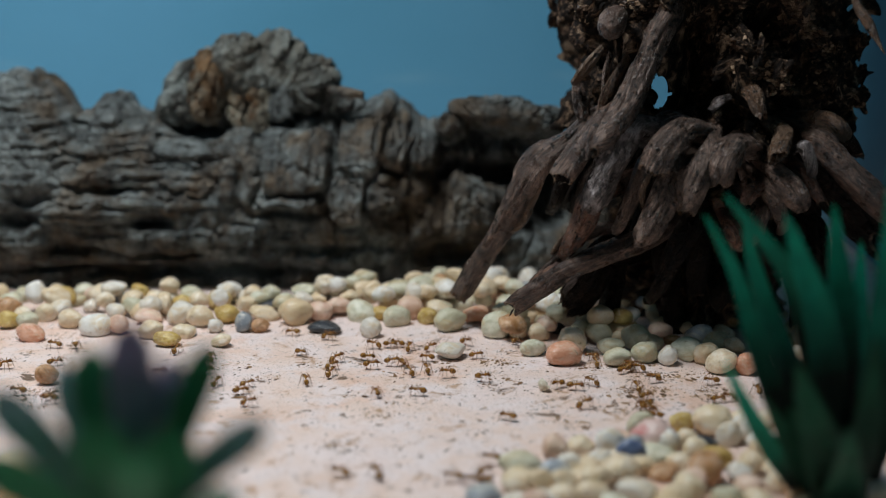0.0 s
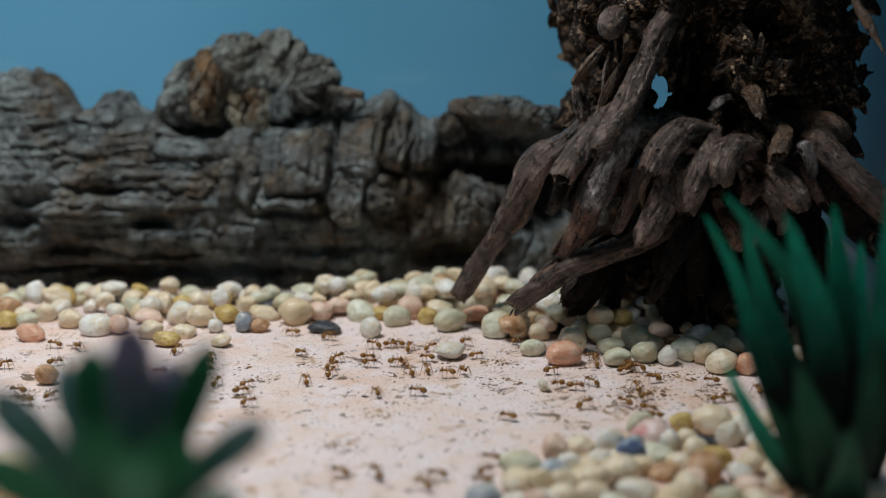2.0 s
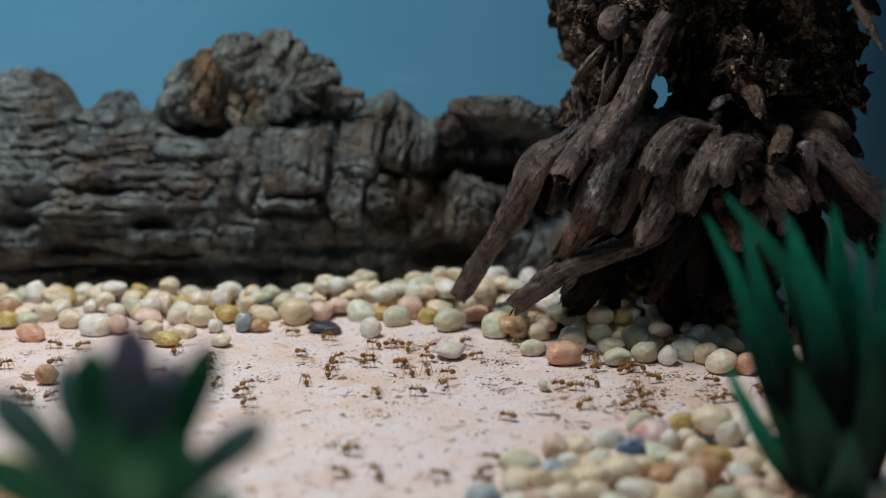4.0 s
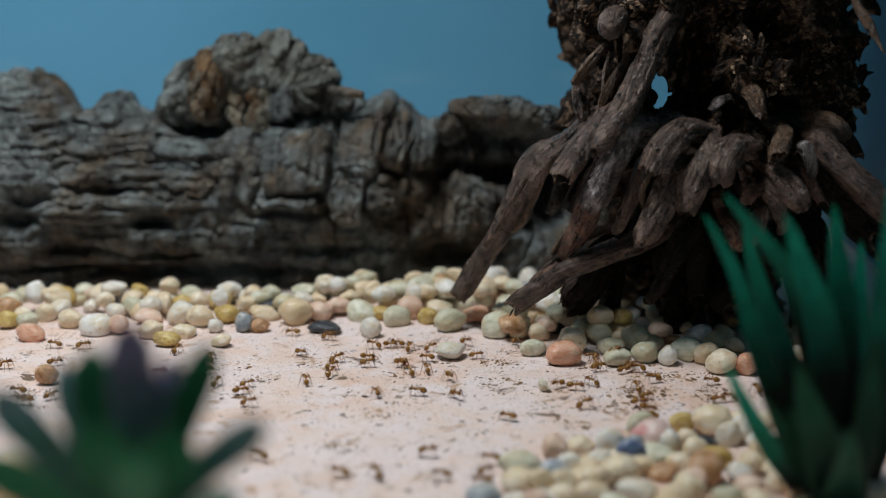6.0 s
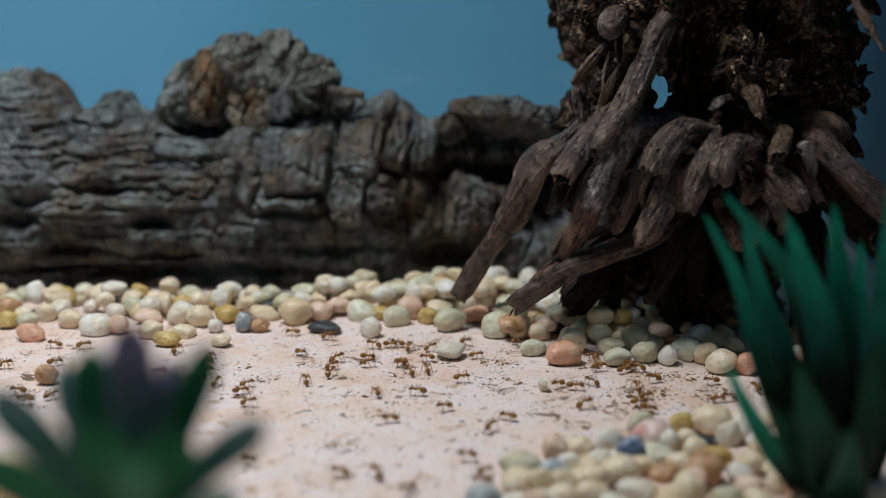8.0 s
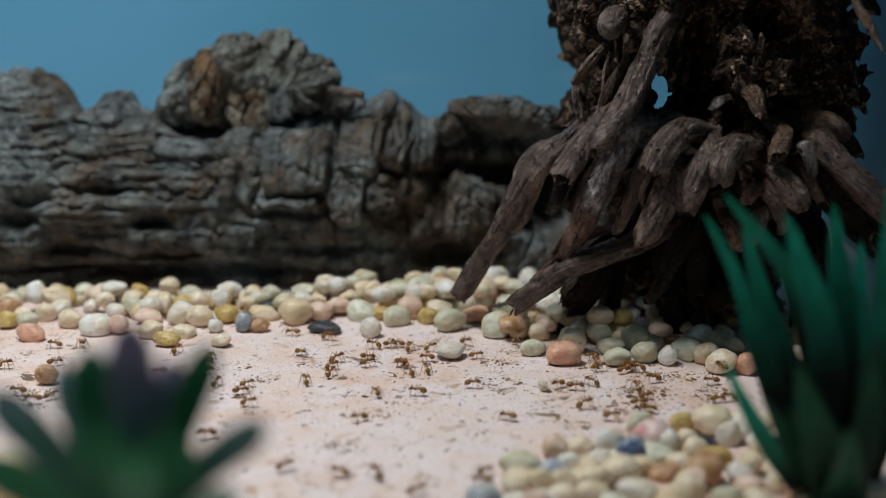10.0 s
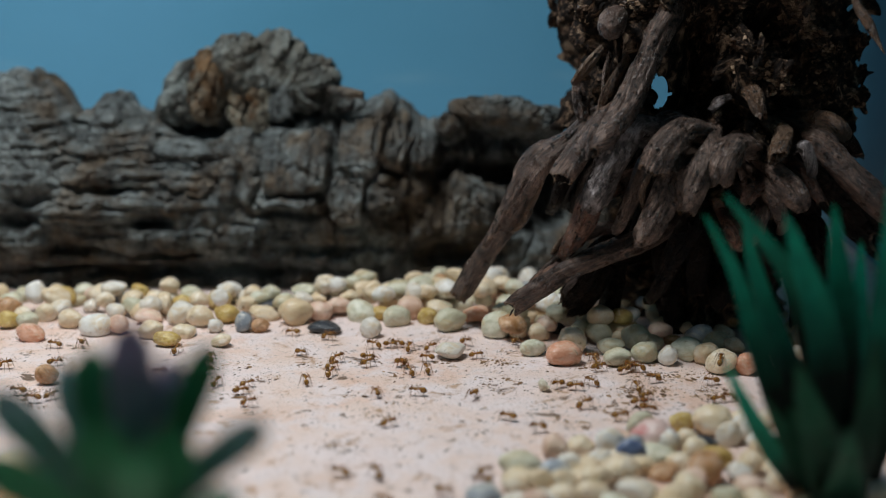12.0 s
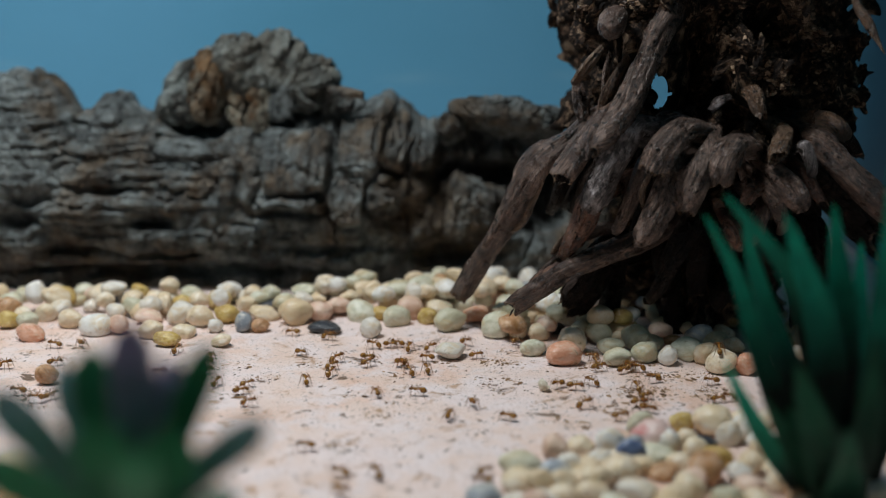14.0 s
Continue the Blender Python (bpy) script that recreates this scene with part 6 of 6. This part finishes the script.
def motions():
    go(walking_ant(), [
         (0.00, pose(0.0010, 0.3406, 0.0002, 0, 0, 190)), (3.20, pose(0.0010, 0.3401, 0.0002, 0, 0, 185)), (5.30, pose(0.0010, 0.3380, 0.0002, 0, 0, 250)),
         (5.90, pose(0.0020, 0.3370, 0.0002, 0, 0, 280)), (6.50, pose(0.0021, 0.3375, 0.0002, 0, 0, 340)), (6.90, pose(0.0044, 0.3360, 0.0002, 0, 0, 355)),
         (7.02, pose(0.0047, 0.3360, 0.0002, 0, 0, 284)), (7.14, pose(0.0050, 0.3360, 0.0002, 0, 0, 213)), (7.26, pose(0.0052, 0.3360, 0.0002, 0, 0, 142)),
         (7.38, pose(0.0055, 0.3360, 0.0002, 0, 0, 71)), (7.50, pose(0.0057, 0.3360, 0.0002, 0, 0, 0)), (8.20, pose(0.0059, 0.3355, 0.0002, 0, 0, 0)),
         (9.40, pose(0.0084, 0.3316, 0.0002, 0, 0, -20)), (10.30, pose(0.0092, 0.3302, 0.0002, 0, 0, -10)), (11.00, pose(0.0101, 0.3282, 0.0002, 0, 0, -40)),
         (11.50, pose(0.0091, 0.3254, 0.0002, 0, 0, -100)), (12.00, pose(0.0084, 0.3217, 0.0002, 0, 0, -115)), (12.50, pose(0.0075, 0.3181, 0.0002, 0, 0, -100)),
         (13.00, pose(0.0076, 0.3158, 0.0002, 0, 0, -50)), (14.00, pose(0.0082, 0.3145, 0.0002, 0, 0, -80))])
    go(walking_ant(), [
         (0.00, pose(0.0039, 0.3611, 0.0002, 0, 0, -95)), (1.00, pose(0.0035, 0.3566, 0.0002, 0, 0, -91)), (1.40, pose(0.0036, 0.3495, 0.0002, 0, 0, -83)),
         (1.80, pose(0.0050, 0.3442, 0.0002, 0, 0, -71)), (2.20, pose(0.0068, 0.3401, 0.0002, 0, 0, -87)), (2.60, pose(0.0054, 0.3375, 0.0002, 0, 0, -133)),
         (3.00, pose(0.0021, 0.3350, 0.0002, 0, 0, -131)), (3.60, pose(0.0003, 0.3316, 0.0002, 0, 0, -110)), (4.60, pose(-0.0003, 0.3282, 0.0002, 0, 0, -88)),
         (5.30, pose(0.0005, 0.3268, 0.0002, 0, 0, -58)), (5.70, pose(0.0021, 0.3245, 0.0002, 0, 0, -59)), (6.10, pose(0.0044, 0.3203, 0.0002, 0, 0, -50)),
         (6.50, pose(0.0070, 0.3185, 0.0002, 0, 0, -9)), (6.90, pose(0.0074, 0.3199, 0.0002, 0, 0, -9)), (7.00, pose(0.0068, 0.3196, 0.0002, 0, 0, -62)),
         (7.10, pose(0.0063, 0.3194, 0.0002, 0, 0, -116)), (7.50, pose(0.0049, 0.3149, 0.0002, 0, 0, -126)), (7.90, pose(0.0011, 0.3123, 0.0002, 0, 0, -150)),
         (8.20, pose(-0.0020, 0.3110, 0.0002, 0, 0, -158)), (9.30, pose(-0.0145, 0.3059, 0.0002, 0, 0, -159)), (10.30, pose(-0.0257, 0.3018, 0.0002, 0, 0, -153)),
         (10.80, pose(-0.0311, 0.2973, 0.0002, 0, 0, -147)), (11.30, pose(-0.0380, 0.2938, 0.0002, 0, 0, -160)), (11.80, pose(-0.0464, 0.2919, 0.0002, 0, 0, -165)),
         (12.60, pose(-0.0590, 0.2881, 0.0002, 0, 0, -152)), (14.00, pose(-0.0674, 0.2807, 0.0002, 0, 0, -139))])
    go(walking_ant(), [
         (0.00, pose(0.0021, 0.2654, 0.0002, 0, 0, 180)), (0.40, pose(0.0009, 0.2654, 0.0002, 0, 0, 166)), (0.80, pose(-0.0004, 0.2661, 0.0002, 0, 0, 162)),
         (1.20, pose(-0.0020, 0.2664, 0.0002, 0, 0, 180)), (1.60, pose(-0.0024, 0.2661, 0.0002, 0, 0, 180)), (2.00, pose(-0.0017, 0.2667, 0.0002, 0, 0, 180)),
         (3.00, pose(-0.0012, 0.2664, 0.0002, 0, 0, 180)), (5.30, pose(-0.0008, 0.2667, 0.0002, 0, 0, 180)), (6.50, pose(-0.0007, 0.2664, 0.0002, 0, 0, 180)),
         (6.90, pose(-0.0012, 0.2654, 0.0002, 0, 0, 236)), (7.30, pose(-0.0030, 0.2629, 0.0002, 0, 0, 229)), (7.70, pose(-0.0056, 0.2603, 0.0002, 0, 0, 218)),
         (8.20, pose(-0.0098, 0.2576, 0.0002, 0, 0, 222)), (9.00, pose(-0.0120, 0.2545, 0.0002, 0, 0, 302)), (9.30, pose(-0.0104, 0.2553, 0.0002, 0, 0, 345)),
         (9.60, pose(-0.0088, 0.2560, 0.0002, 0, 0, 389)), (10.30, pose(-0.0036, 0.2591, 0.0002, 0, 0, 384)), (11.00, pose(-0.0026, 0.2588, 0.0002, 0, 0, 339)),
         (11.50, pose(-0.0004, 0.2579, 0.0002, 0, 0, 334)), (12.00, pose(0.0005, 0.2572, 0.0002, 0, 0, 322)), (12.40, pose(0.0039, 0.2545, 0.0002, 0, 0, 312)),
         (12.90, pose(0.0082, 0.2487, 0.0002, 0, 0, 310)), (14.00, pose(0.0100, 0.2472, 0.0002, 0, 0, 322))])
    go(walking_ant(), [
         (0.00, pose(0.0068, 0.2632, 0.0002, 0, 0, 180)), (0.80, pose(0.0055, 0.2632, 0.0002, 0, 0, 189)), (1.20, pose(0.0029, 0.2625, 0.0002, 0, 0, 200)),
         (1.60, pose(-0.0023, 0.2603, 0.0002, 0, 0, 189)), (2.00, pose(-0.0047, 0.2613, 0.0002, 0, 0, 138)), (2.40, pose(-0.0079, 0.2654, 0.0002, 0, 0, 139)),
         (2.60, pose(-0.0087, 0.2654, 0.0002, 0, 0, 191)), (2.80, pose(-0.0095, 0.2654, 0.0002, 0, 0, 243)), (3.20, pose(-0.0104, 0.2606, 0.0002, 0, 0, 263)),
         (3.80, pose(-0.0117, 0.2472, 0.0002, 0, 0, 265)), (11.70, pose(-0.0117, 0.2472, 0.0002, 0, 0, 265)), (11.90, pose(-0.0128, 0.2506, 0.0002, 0, 0, 197)),
         (12.10, pose(-0.0139, 0.2539, 0.0002, 0, 0, 130)), (12.50, pose(-0.0205, 0.2579, 0.0002, 0, 0, 139)), (12.80, pose(-0.0219, 0.2610, 0.0002, 0, 0, 119)),
         (13.05, pose(-0.0222, 0.2613, 0.0002, 0, 0, 166)), (13.30, pose(-0.0226, 0.2616, 0.0002, 0, 0, 214)), (13.80, pose(-0.0242, 0.2594, 0.0002, 0, 0, 259)),
         (14.00, pose(-0.0232, 0.2582, 0.0002, 0, 0, 309))])
    go(walking_ant(), [
         (0.00, pose(-0.0646, 0.2807, 0.0002, 0, 0, -4)), (1.60, pose(-0.0554, 0.2800, 0.0002, 0, 0, 2)), (2.20, pose(-0.0480, 0.2814, 0.0002, 0, 0, 7)),
         (2.60, pose(-0.0342, 0.2825, 0.0002, 0, 0, 6)), (3.00, pose(-0.0282, 0.2836, 0.0002, 0, 0, -6)), (4.20, pose(-0.0215, 0.2811, 0.0002, 0, 0, -16)),
         (5.30, pose(-0.0146, 0.2797, 0.0002, 0, 0, 0)), (5.70, pose(-0.0085, 0.2811, 0.0002, 0, 0, 6)), (6.10, pose(-0.0015, 0.2811, 0.0002, 0, 0, -7)),
         (6.50, pose(0.0062, 0.2793, 0.0002, 0, 0, -14)), (6.70, pose(0.0086, 0.2786, 0.0002, 0, 0, 44)), (7.10, pose(0.0088, 0.2818, 0.0002, 0, 0, 79)),
         (7.50, pose(0.0102, 0.2873, 0.0002, 0, 0, 78)), (7.90, pose(0.0119, 0.2965, 0.0002, 0, 0, 72)), (8.20, pose(0.0142, 0.2997, 0.0002, 0, 0, 27)),
         (9.20, pose(0.0303, 0.3059, 0.0002, 0, 0, 9)), (10.30, pose(0.0472, 0.3051, 0.0002, 0, 0, -3)), (14.00, pose(0.0476, 0.3051, 0.0002, 0, 0, -3))])
    go(walking_ant(), [
         (0.00, pose(-0.0295, 0.2403, 0.0002, 0, 0, 108)), (4.20, pose(-0.0313, 0.2458, 0.0002, 0, 0, 105)), (4.80, pose(-0.0350, 0.2606, 0.0002, 0, 0, 106)),
         (5.30, pose(-0.0384, 0.2707, 0.0002, 0, 0, 113)), (5.60, pose(-0.0409, 0.2744, 0.0002, 0, 0, 134)), (6.20, pose(-0.0462, 0.2789, 0.0002, 0, 0, 161)),
         (6.85, pose(-0.0465, 0.2777, 0.0002, 0, 0, 228)), (7.50, pose(-0.0468, 0.2765, 0.0002, 0, 0, 295)), (9.20, pose(-0.0422, 0.2703, 0.0002, 0, 0, 330)),
         (9.80, pose(-0.0386, 0.2717, 0.0002, 0, 0, 386)), (10.30, pose(-0.0347, 0.2741, 0.0002, 0, 0, 401)), (10.80, pose(-0.0263, 0.2825, 0.0002, 0, 0, 410)),
         (11.30, pose(-0.0212, 0.2899, 0.0002, 0, 0, 414)), (11.80, pose(-0.0156, 0.2973, 0.0002, 0, 0, 412)), (12.10, pose(-0.0130, 0.3005, 0.0002, 0, 0, 373)),
         (12.50, pose(-0.0071, 0.2993, 0.0002, 0, 0, 354)), (12.80, pose(-0.0015, 0.2993, 0.0002, 0, 0, 366)), (13.10, pose(0.0001, 0.3001, 0.0002, 0, 0, 400)),
         (13.50, pose(0.0004, 0.3009, 0.0002, 0, 0, 435)), (14.00, pose(0.0017, 0.3059, 0.0002, 0, 0, 436))])
    go(walking_ant(), [
         (0.00, pose(0.0539, 0.3059, 0.0002, 0, 0, 180)), (11.10, pose(0.0535, 0.3055, 0.0002, 0, 0, 200)), (11.60, pose(0.0371, 0.2997, 0.0002, 0, 0, 196)),
         (12.00, pose(0.0243, 0.2969, 0.0002, 0, 0, 191)), (12.30, pose(0.0162, 0.2957, 0.0002, 0, 0, 187)), (12.50, pose(0.0084, 0.2950, 0.0002, 0, 0, 183)),
         (12.80, pose(0.0003, 0.2950, 0.0002, 0, 0, 187)), (13.00, pose(-0.0046, 0.2934, 0.0002, 0, 0, 197)), (13.30, pose(-0.0135, 0.2907, 0.0002, 0, 0, 192)),
         (13.50, pose(-0.0197, 0.2903, 0.0002, 0, 0, 199)), (13.80, pose(-0.0287, 0.2854, 0.0002, 0, 0, 202)), (14.00, pose(-0.0346, 0.2843, 0.0002, 0, 0, 190))])
    go(walking_ant(), [
         (0.00, pose(0.0559, 0.3051, 0.0002, 0, 0, 180)), (5.90, pose(0.0555, 0.3046, 0.0002, 0, 0, 186)), (6.40, pose(0.0401, 0.3034, 0.0002, 0, 0, 182)),
         (7.00, pose(0.0203, 0.3034, 0.0002, 0, 0, 181)), (7.30, pose(0.0104, 0.3030, 0.0002, 0, 0, 184)), (7.50, pose(0.0022, 0.3022, 0.0002, 0, 0, 175)),
         (7.70, pose(-0.0046, 0.3042, 0.0002, 0, 0, 175)), (7.90, pose(-0.0111, 0.3034, 0.0002, 0, 0, 187)), (8.20, pose(-0.0205, 0.3022, 0.0002, 0, 0, 188)),
         (9.00, pose(-0.0419, 0.2989, 0.0002, 0, 0, 192)), (9.80, pose(-0.0586, 0.2938, 0.0002, 0, 0, 205)), (14.00, pose(-0.0738, 0.2843, 0.0002, 0, 0, 212))])
    go(walking_ant(), [
         (0.00, pose(0.0115, 0.2765, 0.0002, 0, 0, 180)), (7.50, pose(0.0113, 0.2765, 0.0002, 0, 0, 180)), (7.90, pose(0.0077, 0.2786, 0.0002, 0, 0, 176)),
         (8.20, pose(0.0006, 0.2772, 0.0002, 0, 0, 211)), (9.00, pose(-0.0112, 0.2670, 0.0002, 0, 0, 239)), (9.60, pose(-0.0167, 0.2487, 0.0002, 0, 0, 254)),
         (14.00, pose(-0.0177, 0.2444, 0.0002, 0, 0, 254))])
    go(walking_ant(), [
         (0.00, pose(0.0120, 0.3365, 0.0002, 0, 0, -14)), (0.20, pose(0.0159, 0.3355, 0.0002, 0, 0, 17)), (0.60, pose(0.0254, 0.3406, 0.0002, 0, 0, 26)),
         (1.00, pose(0.0313, 0.3432, 0.0002, 0, 0, 17)), (1.40, pose(0.0321, 0.3426, 0.0002, 0, 0, -25)), (2.00, pose(0.0324, 0.3426, 0.0002, 0, 0, 6)),
         (2.40, pose(0.0367, 0.3432, 0.0002, 0, 0, 12)), (2.80, pose(0.0422, 0.3447, 0.0002, 0, 0, 15)), (3.60, pose(0.0465, 0.3458, 0.0002, 0, 0, 15)),
         (14.00, pose(0.0469, 0.3458, 0.0002, 0, 0, 15))])
    go(walking_ant(), [
         (0.00, pose(0.0549, 0.3140, 0.0002, 0, 0, 197)), (1.40, pose(0.0520, 0.3132, 0.0002, 0, 0, 162)), (2.00, pose(0.0496, 0.3158, 0.0002, 0, 0, 141)),
         (3.00, pose(0.0487, 0.3158, 0.0002, 0, 0, 141)), (3.70, pose(0.0501, 0.3149, 0.0002, 0, 0, 68)), (4.40, pose(0.0515, 0.3140, 0.0002, 0, 0, -5)),
         (5.30, pose(0.0542, 0.3154, 0.0002, 0, 0, -5)), (14.00, pose(0.0542, 0.3154, 0.0002, 0, 0, -5))])
    go(walking_ant(), [
         (0.00, pose(-0.1154, 0.3657, 0.0002, 0, 0, -75)), (1.50, pose(-0.1149, 0.3651, 0.0002, 0, 0, -70)), (2.50, pose(-0.1140, 0.3657, 0.0002, 0, 0, -30)),
         (3.00, pose(-0.1135, 0.3663, 0.0002, 0, 0, 0)), (5.50, pose(-0.1129, 0.3668, 0.0002, 0, 0, 10)), (8.00, pose(-0.1128, 0.3668, 0.0002, 0, 0, 10)),
         (10.50, pose(-0.1142, 0.3686, 0.0002, 0, 0, -70)), (14.00, pose(-0.1142, 0.3680, 0.0002, 0, 0, -60))])
    go(walking_ant(), [
         (0.00, pose(-0.0212, 0.3479, 0.0002, 0, 0, 0)), (1.50, pose(-0.0216, 0.3495, 0.0002, 0, 0, -12)), (3.00, pose(-0.0222, 0.3500, 0.0002, 0, 0, -8)),
         (5.50, pose(-0.0223, 0.3500, 0.0002, 0, 0, 5)), (14.00, pose(-0.0225, 0.3505, 0.0002, 0, 0, 40))])
    go(walking_ant(), [
         (0.00, pose(-0.0150, 0.3511, 0.0002, 0, 0, 0)), (1.00, pose(-0.0147, 0.3511, 0.0002, 0, 0, 0)), (3.00, pose(-0.0130, 0.3500, 0.0002, 0, 0, -15)),
         (5.50, pose(-0.0124, 0.3495, 0.0002, 0, 0, -30)), (14.00, pose(-0.0124, 0.3495, 0.0002, 0, 0, -40))])
    go(walking_ant(), [
         (0.00, pose(-0.1094, 0.3185, 0.0002, 0, 0, 188)), (0.80, pose(-0.1127, 0.3181, 0.0002, 0, 0, 188)), (1.50, pose(-0.1157, 0.3176, 0.0002, 0, 0, 188)),
         (5.50, pose(-0.1157, 0.3176, 0.0002, 0, 0, 188)), (9.00, pose(-0.1155, 0.3181, 0.0002, 0, 0, 188)), (10.40, pose(-0.1131, 0.3185, 0.0002, 0, 0, 188)),
         (11.50, pose(-0.1150, 0.3194, 0.0002, 0, 0, 188)), (12.50, pose(-0.1131, 0.3185, 0.0002, 0, 0, 188)), (14.00, pose(-0.1130, 0.3190, 0.0002, 0, 0, 188))])
    go(walking_ant(), [
         (0.00, pose(0.0556, 0.3476, 0.0000, 0, 0, 90)), (3.60, pose(0.0556, 0.3476, 0.0000, 0, 0, 90)), (4.40, pose(0.0533, 0.3486, 0.0008, 0, 0, 120)),
         (5.00, pose(0.0515, 0.3505, 0.0029, 0, 0, 103)), (5.70, pose(0.0521, 0.3515, 0.0033, 0, -25, 29)), (6.00, pose(0.0529, 0.3515, 0.0032, 0, -25, -15)),
         (6.30, pose(0.0536, 0.3515, 0.0031, 0, -25, -59)), (6.80, pose(0.0546, 0.3486, 0.0019, 0, 0, -75)), (7.20, pose(0.0558, 0.3476, 0.0000, 0, 0, -75)),
         (14.00, pose(0.0559, 0.3476, 0.0000, 0, 0, -75))])
    go(walking_ant(), [
         (0.00, pose(0.0889, 0.3257, 0.0000, 0, 0, 90)), (8.40, pose(0.0887, 0.3285, 0.0000, 0, 0, 106)), (9.20, pose(0.0851, 0.3375, 0.0000, 0, 0, 111)),
         (9.80, pose(0.0824, 0.3406, 0.0014, 0, 0, 120)), (10.30, pose(0.0810, 0.3406, 0.0030, 0, 0, 109)), (10.80, pose(0.0813, 0.3416, 0.0035, 0, -25, 73)),
         (11.30, pose(0.0818, 0.3421, 0.0040, 0, -25, 73)), (13.30, pose(0.0816, 0.3421, 0.0040, 0, -25, 73)), (13.50, pose(0.0815, 0.3426, 0.0049, 0, -25, 91)),
         (13.80, pose(0.0815, 0.3446, 0.0064, 0, -25, 86)), (14.00, pose(0.0818, 0.3451, 0.0064, 0, -25, 86))])
    go(walking_ant(), [
         (0.00, pose(-0.0595, 0.4027, 0.0000, 0, 0, 90)), (0.75, pose(-0.0598, 0.4027, 0.0000, 0, 0, 135)), (1.50, pose(-0.0601, 0.4027, 0.0000, 0, 0, 181)),
         (2.00, pose(-0.0627, 0.4009, 0.0000, 0, 0, 193)), (2.50, pose(-0.0662, 0.3998, 0.0000, 0, 0, 179)), (5.50, pose(-0.0681, 0.3998, 0.0008, 0, 0, 179)),
         (6.85, pose(-0.0686, 0.4004, 0.0009, 0, 0, 139)), (8.20, pose(-0.0691, 0.4009, 0.0009, 0, 0, 99)), (9.40, pose(-0.0690, 0.4044, 0.0017, 0, 0, 82)),
         (14.00, pose(-0.0680, 0.4078, 0.0016, 0, 0, 82))])


motions()
